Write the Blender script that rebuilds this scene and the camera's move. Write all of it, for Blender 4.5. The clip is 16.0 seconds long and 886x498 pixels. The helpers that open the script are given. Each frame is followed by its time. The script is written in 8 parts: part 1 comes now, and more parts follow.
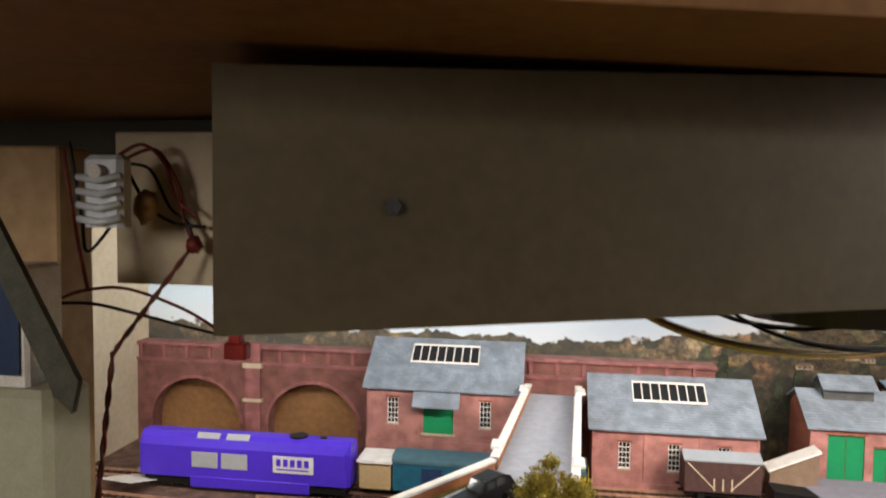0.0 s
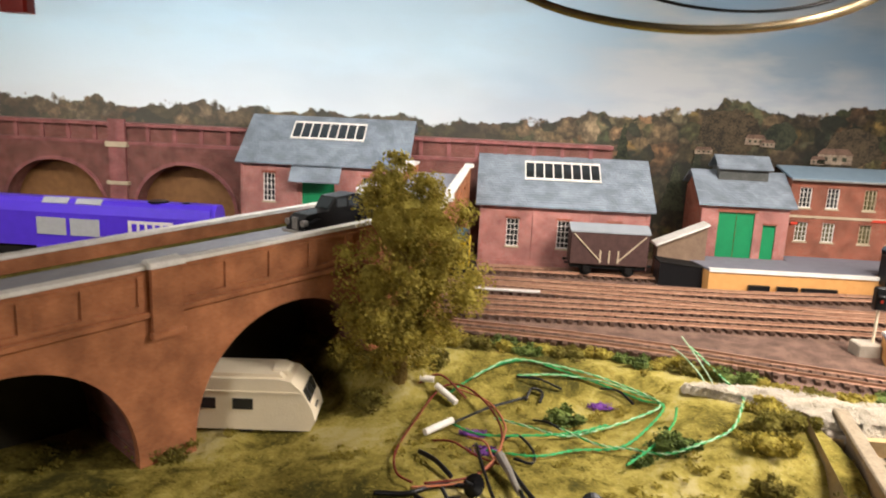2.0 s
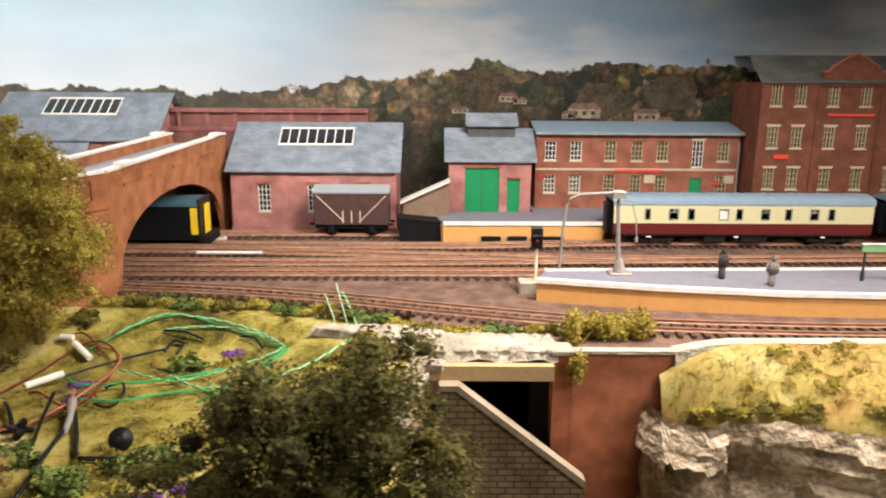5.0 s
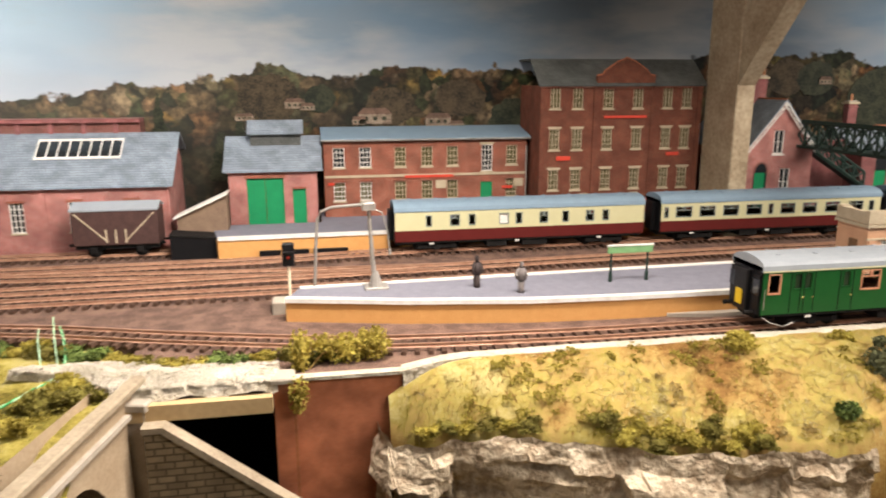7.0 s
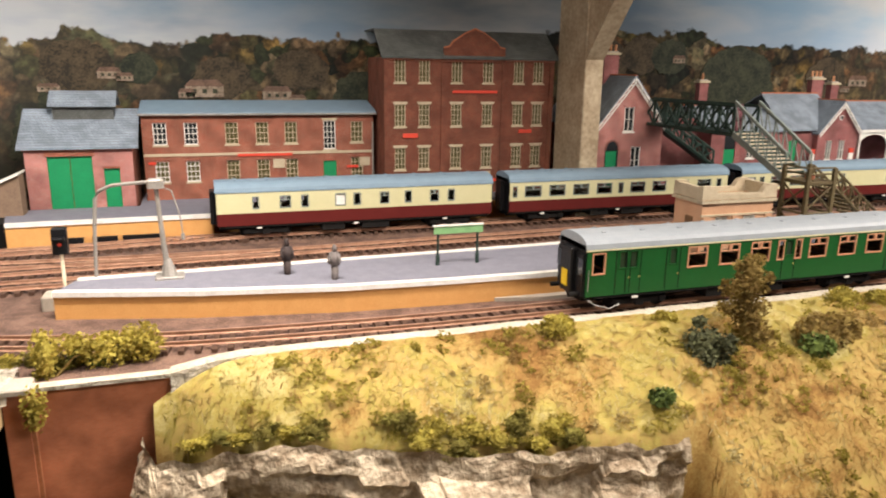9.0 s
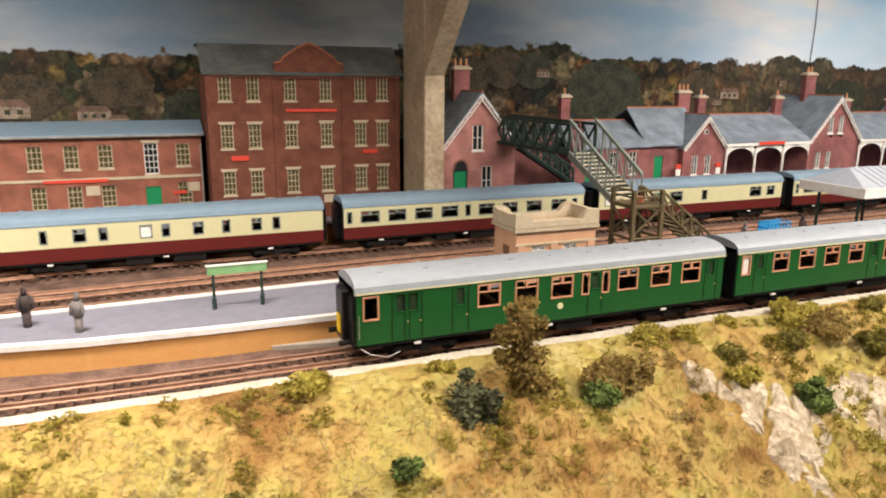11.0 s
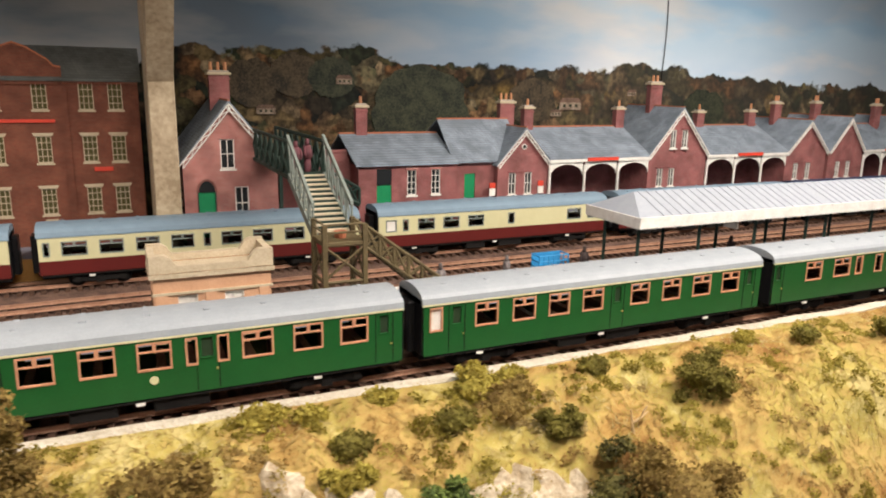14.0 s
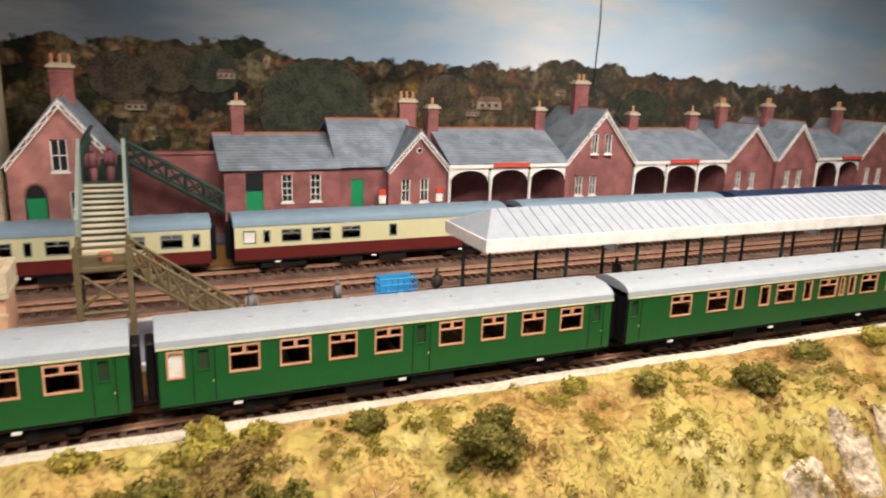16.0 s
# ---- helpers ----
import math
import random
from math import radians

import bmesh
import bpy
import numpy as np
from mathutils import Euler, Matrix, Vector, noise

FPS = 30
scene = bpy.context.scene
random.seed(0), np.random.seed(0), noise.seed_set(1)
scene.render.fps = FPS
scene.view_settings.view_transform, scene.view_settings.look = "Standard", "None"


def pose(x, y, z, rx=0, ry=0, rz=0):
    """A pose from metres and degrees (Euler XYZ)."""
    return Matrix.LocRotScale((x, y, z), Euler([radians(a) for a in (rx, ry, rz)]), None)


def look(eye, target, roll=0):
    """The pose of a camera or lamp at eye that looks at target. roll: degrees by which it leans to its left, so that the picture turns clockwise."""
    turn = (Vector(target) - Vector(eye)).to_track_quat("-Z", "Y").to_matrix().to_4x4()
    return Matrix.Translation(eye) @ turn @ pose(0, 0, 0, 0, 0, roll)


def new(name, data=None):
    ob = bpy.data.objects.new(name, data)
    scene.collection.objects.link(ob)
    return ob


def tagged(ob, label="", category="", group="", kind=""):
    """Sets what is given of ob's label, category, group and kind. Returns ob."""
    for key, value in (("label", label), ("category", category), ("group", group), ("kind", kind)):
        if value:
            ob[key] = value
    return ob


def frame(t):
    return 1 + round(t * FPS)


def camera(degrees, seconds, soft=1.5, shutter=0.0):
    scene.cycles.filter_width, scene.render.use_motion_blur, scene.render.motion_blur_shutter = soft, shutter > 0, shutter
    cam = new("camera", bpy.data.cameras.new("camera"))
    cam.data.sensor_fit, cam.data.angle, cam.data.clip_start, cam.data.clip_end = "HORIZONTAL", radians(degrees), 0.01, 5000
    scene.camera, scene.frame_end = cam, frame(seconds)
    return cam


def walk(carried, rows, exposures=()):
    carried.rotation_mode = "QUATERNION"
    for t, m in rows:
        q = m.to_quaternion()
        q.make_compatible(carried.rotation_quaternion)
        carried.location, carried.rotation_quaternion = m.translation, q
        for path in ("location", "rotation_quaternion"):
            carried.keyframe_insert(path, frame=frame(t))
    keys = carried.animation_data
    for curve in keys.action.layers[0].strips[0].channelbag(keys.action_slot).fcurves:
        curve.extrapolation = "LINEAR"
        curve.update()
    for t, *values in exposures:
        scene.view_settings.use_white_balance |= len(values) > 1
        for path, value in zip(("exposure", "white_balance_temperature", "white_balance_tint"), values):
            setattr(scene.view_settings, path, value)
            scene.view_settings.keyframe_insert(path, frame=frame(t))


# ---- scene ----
cam = camera(63.4, 16.0, soft=1.9, shutter=0.3)
# seconds, eye, target, roll
PATH = [
    (0, (0.003, -0.002, 0.315), (-0.29, 1.973, 0.196), 0.8),
    (0.5, (0.017, 0.003, 0.268), (-0.261, 1.978, 0.125), 0.2),
    (1, (0.025, 0.019, 0.239), (-0.239, 1.993, 0.053), 0.5),
    (1.5, (0.037, 0.036, 0.214), (-0.166, 2.007, -0.056), 1.5),
    (2, (0.064, 0.05, 0.174), (-0.054, 2.005, -0.232), 2.6),
    (2.5, (0.109, 0.061, 0.156), (-0.028, 2.016, -0.246), 3.0),
    (3, (0.154, 0.046, 0.152), (0.02, 1.993, -0.283), 1.9),
    (3.5, (0.194, 0.047, 0.155), (0.113, 1.987, -0.323), 0.7),
    (4, (0.218, 0.048, 0.155), (0.175, 1.993, -0.31), 0.4),
    (4.2, (0.228, 0.045, 0.157), (0.189, 1.992, -0.297), 0.2),
    (6.3, (0.36, 0.033, 0.171), (0.517, 1.975, -0.284), 0.3),
    (6.5, (0.366, 0.033, 0.173), (0.549, 1.975, -0.267), -0.1),
    (7, (0.38, 0.054, 0.17), (0.725, 1.97, -0.286), -0.1),
    (7.5, (0.385, 0.069, 0.169), (0.9, 1.947, -0.286), 0.0),
    (8, (0.4, 0.073, 0.158), (0.92, 1.946, -0.311), 0.7),
    (8.5, (0.433, 0.084, 0.153), (0.932, 1.949, -0.369), 0.9),
    (9, (0.453, 0.088, 0.154), (1.055, 1.932, -0.333), 0.8),
    (9.5, (0.464, 0.082, 0.159), (1.129, 1.91, -0.305), 0.5),
    (10, (0.494, 0.088, 0.159), (1.235, 1.888, -0.302), 0.9),
    (10.2, (0.51, 0.091, 0.162), (1.262, 1.885, -0.302), 0.7),
    (12.3, (0.672, 0.118, 0.16), (1.353, 1.944, -0.291), 1.0),
    (12.5, (0.687, 0.12, 0.157), (1.361, 1.948, -0.297), 1.3),
    (13, (0.703, 0.118, 0.161), (1.4, 1.938, -0.287), 0.5),
    (13.5, (0.736, 0.131, 0.166), (1.608, 1.874, -0.284), 0.5),
    (14, (0.792, 0.117, 0.167), (1.61, 1.886, -0.281), 1.0),
    (14.5, (0.839, 0.115, 0.168), (1.573, 1.922, -0.275), 2.2),
    (15, (0.888, 0.113, 0.171), (1.579, 1.94, -0.26), 2.6),
    (15.5, (0.924, 0.111, 0.168), (1.583, 1.94, -0.302), 2.8),
    (16, (0.94, 0.125, 0.177), (1.712, 1.908, -0.297), 1.9),
]
walk(cam, [(t, look(e, g, r)) for t, e, g, r in PATH])

# ---- light ----
world = bpy.data.worlds.new("room")
scene.world = world
world.use_nodes = True
world.node_tree.nodes["Background"].inputs[0].default_value = (1.0, 0.86, 0.70, 1)
world.node_tree.nodes["Background"].inputs[1].default_value = 0.035


def area_lamp(name, eye, target, size_x, size_y, watts, colour):
    data = bpy.data.lights.new(name, "AREA")
    data.shape, data.size, data.size_y, data.energy, data.color = "RECTANGLE", size_x, size_y, watts, colour
    ob = new(name, data)
    ob.matrix_basis = look(eye, target)
    return ob


WARM = (1.0, 0.895, 0.80)
area_lamp("strip_light_main", (1.20, 0.27, 0.47), (1.13, 0.44, 0.0), 1.10, 0.04, 11.4, WARM)
area_lamp("strip_light_left", (0.46, 0.42, 0.43), (0.12, 0.44, 0.0), 0.04, 0.24, 6.8, WARM)
area_lamp("ceiling_light", (1.55, -0.35, 1.25), (0.85, 0.60, 0.0), 0.55, 0.35, 3.5, WARM)
# added fill, no lamp known here: brightens timber and bridge at the left
area_lamp("fill_light_left", (-0.60, -0.70, 0.48), (-0.24, 0.42, 0.24), 0.30, 0.30, 5.2, WARM)
area_lamp("strip_light_back", (-0.16, 0.54, 0.300), (-0.16, 0.88, 0.09), 0.80, 0.03, 2.2, (1.0, 0.95, 0.89))

# ---- helpers ----


class Build:
    """Collects vertices and faces of one mesh, in world coordinates."""

    def __init__(self):
        self.v, self.f = [], []

    def add(self, verts, faces):
        n = len(self.v)
        self.v.extend(verts)
        self.f.extend(tuple(i + n for i in q) for q in faces)
        return self

    def box(self, x0, x1, y0, y1, z0, z1):
        return self.add([(x0, y0, z0), (x1, y0, z0), (x1, y1, z0), (x0, y1, z0), (x0, y0, z1), (x1, y0, z1), (x1, y1, z1), (x0, y1, z1)],
                        [(3, 2, 1, 0), (4, 5, 6, 7), (0, 1, 5, 4), (1, 2, 6, 5), (2, 3, 7, 6), (3, 0, 4, 7)])

    def soft(self, x0, x1, y0, y1, z0, z1, b):
        """A box with chamfered upright and top edges."""
        p = [(x0 + b, y0), (x1 - b, y0), (x1, y0 + b), (x1, y1 - b), (x1 - b, y1), (x0 + b, y1), (x0, y1 - b), (x0, y0 + b)]
        cx, cy = (x0 + x1) / 2, (y0 + y1) / 2
        q = [(cx + (x - cx) * (1 - 2 * b / (x1 - x0)), cy + (y - cy) * (1 - 2 * b / (y1 - y0))) for x, y in p]
        v = [(x, y, z0) for x, y in p] + [(x, y, z1 - b) for x, y in p] + [(x, y, z1) for x, y in q]
        f = [(i, (i + 1) % 8, (i + 1) % 8 + 8, i + 8) for i in range(8)] + [(i + 8, (i + 1) % 8 + 8, (i + 1) % 8 + 16, i + 16) for i in range(8)]
        return self.add(v, f + [tuple(range(16, 24)), tuple(reversed(range(8)))])

    def prism(self, poly, axis, a, b):
        """The polygon (two coordinates, in the order of the two other axes) drawn out along an axis from a to b."""
        n = len(poly)

        def at(p, c):
            return {"x": (c, p[0], p[1]), "y": (p[0], c, p[1]), "z": (p[0], p[1], c)}[axis]
        v = [at(p, a) for p in poly] + [at(p, b) for p in poly]
        f = [tuple(range(n)), tuple(reversed(range(n, 2 * n)))] + [((i + 1) % n, i, i + n, (i + 1) % n + n) for i in range(n)]
        return self.add(v, f)

    def tube(self, pts, r, n=6, r1=None):
        pts = [Vector(p) for p in pts]
        v, f = [], []
        for k, p in enumerate(pts):
            d = (pts[min(k + 1, len(pts) - 1)] - pts[max(k - 1, 0)]).normalized()
            s = d.cross(Vector((0.13, 0.2, 1)) if abs(d.z) < 0.9 else Vector((1, 0.1, 0))).normalized()
            u = d.cross(s)
            rr = r if r1 is None else r + (r1 - r) * k / max(1, len(pts) - 1)
            v += [tuple(p + rr * (math.cos(a) * s + math.sin(a) * u)) for a in [math.tau * i / n for i in range(n)]]
        for k in range(len(pts) - 1):
            f += [(k * n + i, k * n + (i + 1) % n, (k + 1) * n + (i + 1) % n, (k + 1) * n + i) for i in range(n)]
        f += [tuple(range(n - 1, -1, -1)), tuple(range((len(pts) - 1) * n, len(pts) * n))]
        return self.add(v, f)

    def wall(self, x0, x1, z0, z1, y0, y1, holes):
        """A wall along x, from y0 (front) to y1, with rectangular holes (x0, x1, z0, z1) through it."""
        holes = [h for h in holes if h[1] > x0 and h[0] < x1 and h[3] > z0 and h[2] < z1]
        xs = sorted({x0, x1, *[max(x0, h[0]) for h in holes], *[min(x1, h[1]) for h in holes]})
        zs = sorted({z0, z1, *[max(z0, h[2]) for h in holes], *[min(z1, h[3]) for h in holes]})
        index = {}

        def at(i, j, k):
            if (i, j, k) not in index:
                index[i, j, k] = len(self.v)
                self.v.append((xs[i], (y0, y1)[k], zs[j]))
            return index[i, j, k]

        def solid(i, j):
            if not (0 <= i < len(xs) - 1 and 0 <= j < len(zs) - 1):
                return False
            mx, mz = (xs[i] + xs[i + 1]) / 2, (zs[j] + zs[j + 1]) / 2
            return not any(h[0] < mx < h[1] and h[2] < mz < h[3] for h in holes)
        for i in range(len(xs) - 1):
            for j in range(len(zs) - 1):
                if not solid(i, j):
                    continue
                self.f.append((at(i, j, 0), at(i + 1, j, 0), at(i + 1, j + 1, 0), at(i, j + 1, 0)))
                self.f.append((at(i, j + 1, 1), at(i + 1, j + 1, 1), at(i + 1, j, 1), at(i, j, 1)))
                for di, dj, a, b in ((-1, 0, (i, j + 1), (i, j)), (1, 0, (i + 1, j), (i + 1, j + 1)), (0, -1, (i, j), (i + 1, j)), (0, 1, (i + 1, j + 1), (i, j + 1))):
                    if not solid(i + di, j + dj):
                        self.f.append((at(*b, 0), at(*a, 0), at(*a, 1), at(*b, 1)))
        return self

    def weld(self):
        """Joins corners that lie in one place."""
        seen, new_of, v = {}, [], []
        for p in self.v:
            k = tuple(round(c, 6) for c in p)
            if k not in seen:
                seen[k] = len(v)
                v.append(p)
            new_of.append(seen[k])
        self.v = v
        self.f = [tuple(new_of[i] for i in q) for q in self.f]
        return self

    def turned(self, m):
        self.v = [tuple(m @ Vector(p)) for p in self.v]
        return self


def thing(name, label, category, at=(0, 0, 0), group="", kind=""):
    ob = new(name)
    ob.empty_display_size = 0.01
    ob.matrix_basis = Matrix.Translation(at)
    return tagged(ob, label, category, group, kind)


def part(name, m, material, parent=None, label="", smooth=False):
    me = bpy.data.meshes.new(name)
    me.from_pydata([tuple(p) for p in m.v], [], m.f)
    me.update()
    if smooth:
        me.shade_smooth()
    me.materials.append(material)
    ob = new(name, me)
    if parent:
        ob.parent = parent
        if parent.type == "EMPTY":
            ob.matrix_parent_inverse = parent.matrix_basis.inverted()
    return tagged(ob, label)


def solo(name, m, material, label, category, group="", kind="", smooth=False):
    return tagged(part(name, m, material, None, label, smooth), label, category, group, kind)


# ---- materials ----


def mat(name, base, dark=None, rough=0.7, scale=120.0, fine=900.0, bump=0.3, metal=0.0, amount=0.5, island=0.0, spec=0.3, dist=0.0006):
    """A painted or natural surface: two colours mixed by coarse and fine noise, with fine relief."""
    m = bpy.data.materials.new(name)
    m.use_nodes = True
    nt = m.node_tree
    n, l = nt.nodes, nt.links
    b = n["Principled BSDF"]
    b.inputs["Roughness"].default_value = rough
    b.inputs["Metallic"].default_value = metal
    b.inputs["Specular IOR Level"].default_value = spec
    dark = dark or tuple(c * 0.6 for c in base)
    co = n.new("ShaderNodeTexCoord")
    n1, n2 = n.new("ShaderNodeTexNoise"), n.new("ShaderNodeTexNoise")
    for node, s in ((n1, scale), (n2, fine)):
        node.inputs["Scale"].default_value = s
        node.inputs["Detail"].default_value = 4
        l.new(co.outputs["Object"], node.inputs["Vector"])
    add = n.new("ShaderNodeMath")
    add.operation = "ADD"
    l.new(n1.outputs["Fac"], add.inputs[0])
    l.new(n2.outputs["Fac"], add.inputs[1])
    mr = n.new("ShaderNodeMapRange")
    mr.inputs["From Min"].default_value, mr.inputs["From Max"].default_value = 0.72, 1.28
    mr.inputs["To Min"].default_value, mr.inputs["To Max"].default_value = 0.5 - amount, 0.5 + amount
    l.new(add.outputs[0], mr.inputs["Value"])
    fac = mr.outputs["Result"]
    if island:
        geo, mul = n.new("ShaderNodeNewGeometry"), n.new("ShaderNodeMath")
        mul.operation = "MULTIPLY_ADD"
        l.new(geo.outputs["Random Per Island"], mul.inputs[0])
        mul.inputs[1].default_value = island
        l.new(fac, mul.inputs[2])
        sub = n.new("ShaderNodeMath")
        sub.operation = "SUBTRACT"
        sub.inputs[1].default_value = island / 2
        l.new(mul.outputs[0], sub.inputs[0])
        fac = sub.outputs[0]
    mix = n.new("ShaderNodeMix")
    mix.data_type = "RGBA"
    mix.inputs["A"].default_value, mix.inputs["B"].default_value = (*dark, 1), (*base, 1)
    l.new(fac, mix.inputs["Factor"])
    l.new(mix.outputs["Result"], b.inputs["Base Color"])
    if bump:
        bp = n.new("ShaderNodeBump")
        bp.inputs["Strength"].default_value, bp.inputs["Distance"].default_value = bump, dist
        l.new(add.outputs[0], bp.inputs["Height"])
        l.new(bp.outputs["Normal"], b.inputs["Normal"])
    return m


def brick(name, base, other, mortar, width=0.0030, height=0.0011, gap=0.00016, stain=0.35):
    """Brick courses at model size, in planes that stand upright."""
    m = bpy.data.materials.new(name)
    m.use_nodes = True
    nt = m.node_tree
    n, l = nt.nodes, nt.links
    b = n["Principled BSDF"]
    b.inputs["Roughness"].default_value = 0.8
    b.inputs["Specular IOR Level"].default_value = 0.2
    co, sep, add, com = n.new("ShaderNodeTexCoord"), n.new("ShaderNodeSeparateXYZ"), n.new("ShaderNodeMath"), n.new("ShaderNodeCombineXYZ")
    l.new(co.outputs["Object"], sep.inputs[0])
    l.new(sep.outputs["X"], add.inputs[0])
    l.new(sep.outputs["Y"], add.inputs[1])
    l.new(add.outputs[0], com.inputs["X"])
    l.new(sep.outputs["Z"], com.inputs["Y"])
    t = n.new("ShaderNodeTexBrick")
    t.inputs["Scale"].default_value = 1.0
    t.inputs["Brick Width"].default_value, t.inputs["Row Height"].default_value, t.inputs["Mortar Size"].default_value = width, height, gap
    t.inputs["Color1"].default_value, t.inputs["Color2"].default_value, t.inputs["Mortar"].default_value = (*base, 1), (*other, 1), (*mortar, 1)
    l.new(com.outputs[0], t.inputs["Vector"])
    n1 = n.new("ShaderNodeTexNoise")
    n1.inputs["Scale"].default_value = 60
    n1.inputs["Detail"].default_value = 6
    l.new(co.outputs["Object"], n1.inputs["Vector"])
    mr = n.new("ShaderNodeMapRange")
    mr.inputs["From Min"].default_value, mr.inputs["From Max"].default_value = 0.35, 0.7
    mr.inputs["To Min"].default_value, mr.inputs["To Max"].default_value = 1 - stain, 1.12
    l.new(n1.outputs["Fac"], mr.inputs["Value"])
    mix = n.new("ShaderNodeMix")
    mix.data_type, mix.blend_type = "RGBA", "MULTIPLY"
    mix.inputs["Factor"].default_value = 1
    l.new(t.outputs["Color"], mix.inputs["A"])
    l.new(mr.outputs["Result"], mix.inputs["B"])
    l.new(mix.outputs["Result"], b.inputs["Base Color"])
    bp = n.new("ShaderNodeBump")
    bp.inputs["Strength"].default_value, bp.inputs["Distance"].default_value = 0.4, 0.0003
    bp.invert = True
    l.new(t.outputs["Fac"], bp.inputs["Height"])
    l.new(bp.outputs["Normal"], b.inputs["Normal"])
    return m


def glass(name, colour, rough=0.08):
    m = mat(name, colour, colour, rough, bump=0, amount=0.1, spec=0.6)
    return m


# for unseen walls and ceiling, kept dark so they bounce little light
ROOM = mat("room_low_bounce", (0.12, 0.10, 0.08), (0.09, 0.075, 0.06), 0.85, 4, 60, 0.05)
FASCIA = mat("fascia_dark_paint", (0.085, 0.066, 0.036), (0.062, 0.048, 0.026), 0.6, 14, 140, 0.2)
BRICK_PINK = brick("brick_pink", (0.42, 0.155, 0.135), (0.36, 0.12, 0.105), (0.40, 0.26, 0.23))
BRICK_RED = brick("brick_red", (0.30, 0.085, 0.05), (0.24, 0.065, 0.04), (0.30, 0.17, 0.12))
BRICK_MILL = brick("brick_mill", (0.19, 0.056, 0.033), (0.145, 0.041, 0.025), (0.17, 0.085, 0.055))
BRICK_STATION = brick("brick_station", (0.29, 0.095, 0.092), (0.23, 0.070, 0.070), (0.29, 0.155, 0.145))
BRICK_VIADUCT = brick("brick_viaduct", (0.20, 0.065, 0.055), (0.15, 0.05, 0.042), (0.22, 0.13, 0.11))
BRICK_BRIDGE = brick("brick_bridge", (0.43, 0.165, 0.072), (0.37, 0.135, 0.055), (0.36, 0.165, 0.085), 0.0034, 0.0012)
BRICK_RETAIN = brick("brick_retaining", (0.52, 0.18, 0.088), (0.47, 0.155, 0.074), (0.46, 0.19, 0.105))
STONE_WALL = brick("stone_block", (0.30, 0.23, 0.14), (0.22, 0.165, 0.10), (0.12, 0.09, 0.055), 0.010, 0.0042, 0.0006)
SLATE = brick("slate", (0.245, 0.29, 0.345), (0.205, 0.245, 0.295), (0.14, 0.16, 0.185), 0.0035, 0.0022, 0.0002, 0.3)
SLATE_DARK = brick("slate_dark", (0.115, 0.12, 0.115), (0.09, 0.095, 0.09), (0.07, 0.075, 0.07), 0.0035, 0.0022, 0.0002, 0.3)
WHITE = mat("white_paint", (0.78, 0.76, 0.72), (0.6, 0.57, 0.52), 0.6)
CREAM = mat("cream_paint", (0.57, 0.545, 0.335), (0.51, 0.485, 0.285), 0.45, amount=0.3, bump=0.05)
CRIMSON = mat("crimson_paint", (0.115, 0.016, 0.014), (0.085, 0.012, 0.011), 0.4, amount=0.3, bump=0.05)
ROOF_BLUE = mat("coach_roof_blue_grey", (0.20, 0.285, 0.36), (0.165, 0.235, 0.30), 0.55, amount=0.4, bump=0.05)
ROOF_GREY = mat("coach_roof_grey", (0.285, 0.31, 0.335), (0.235, 0.26, 0.285), 0.5, amount=0.4, bump=0.05)
GREEN = mat("coach_green", (0.011, 0.088, 0.021), (0.009, 0.070, 0.017), 0.38, amount=0.3, bump=0.05)
DOOR_GREEN = mat("door_green", (0.010, 0.23, 0.085), (0.008, 0.18, 0.07), 0.5, amount=0.4)
BLACK = mat("black_plastic", (0.010, 0.010, 0.011), (0.007, 0.007, 0.008), 0.35, spec=0.22)
UNDER = mat("underframe_black", (0.013, 0.012, 0.011), (0.008, 0.007, 0.007), 0.75, spec=0.15)
TAN = mat("seat_tan", (0.20, 0.11, 0.055), (0.13, 0.07, 0.035), 0.8)
PANE = glass("pane_dark", (0.020, 0.022, 0.024))
PANE_AMBER = glass("pane_olive", (0.085, 0.075, 0.03), 0.25)
STONE = mat("stone_trim", (0.50, 0.42, 0.30), (0.38, 0.31, 0.21), 0.8)
RAIL = mat("rail_rusty", (0.52, 0.32, 0.22), (0.32, 0.17, 0.11), 0.45, metal=0.3, bump=0.1)
SLEEPER = mat("sleeper_brown", (0.085, 0.045, 0.028), (0.05, 0.027, 0.018), 0.85, island=0.5)
BALLAST = mat("ballast", (0.20, 0.12, 0.088), (0.075, 0.044, 0.034), 0.95, 60, 1500, 1.0, amount=0.9, dist=0.0008)
TARMAC = mat("platform_tarmac", (0.185, 0.185, 0.22), (0.15, 0.15, 0.185), 0.9, amount=0.6)
ROAD = mat("road_grey", (0.33, 0.345, 0.385), (0.27, 0.28, 0.315), 0.9, amount=0.6)
OCHRE = mat("platform_ochre", (0.62, 0.33, 0.115), (0.54, 0.27, 0.085), 0.75, amount=0.4)
CONCRETE = mat("concrete", (0.40, 0.35, 0.29), (0.31, 0.27, 0.22), 0.85)
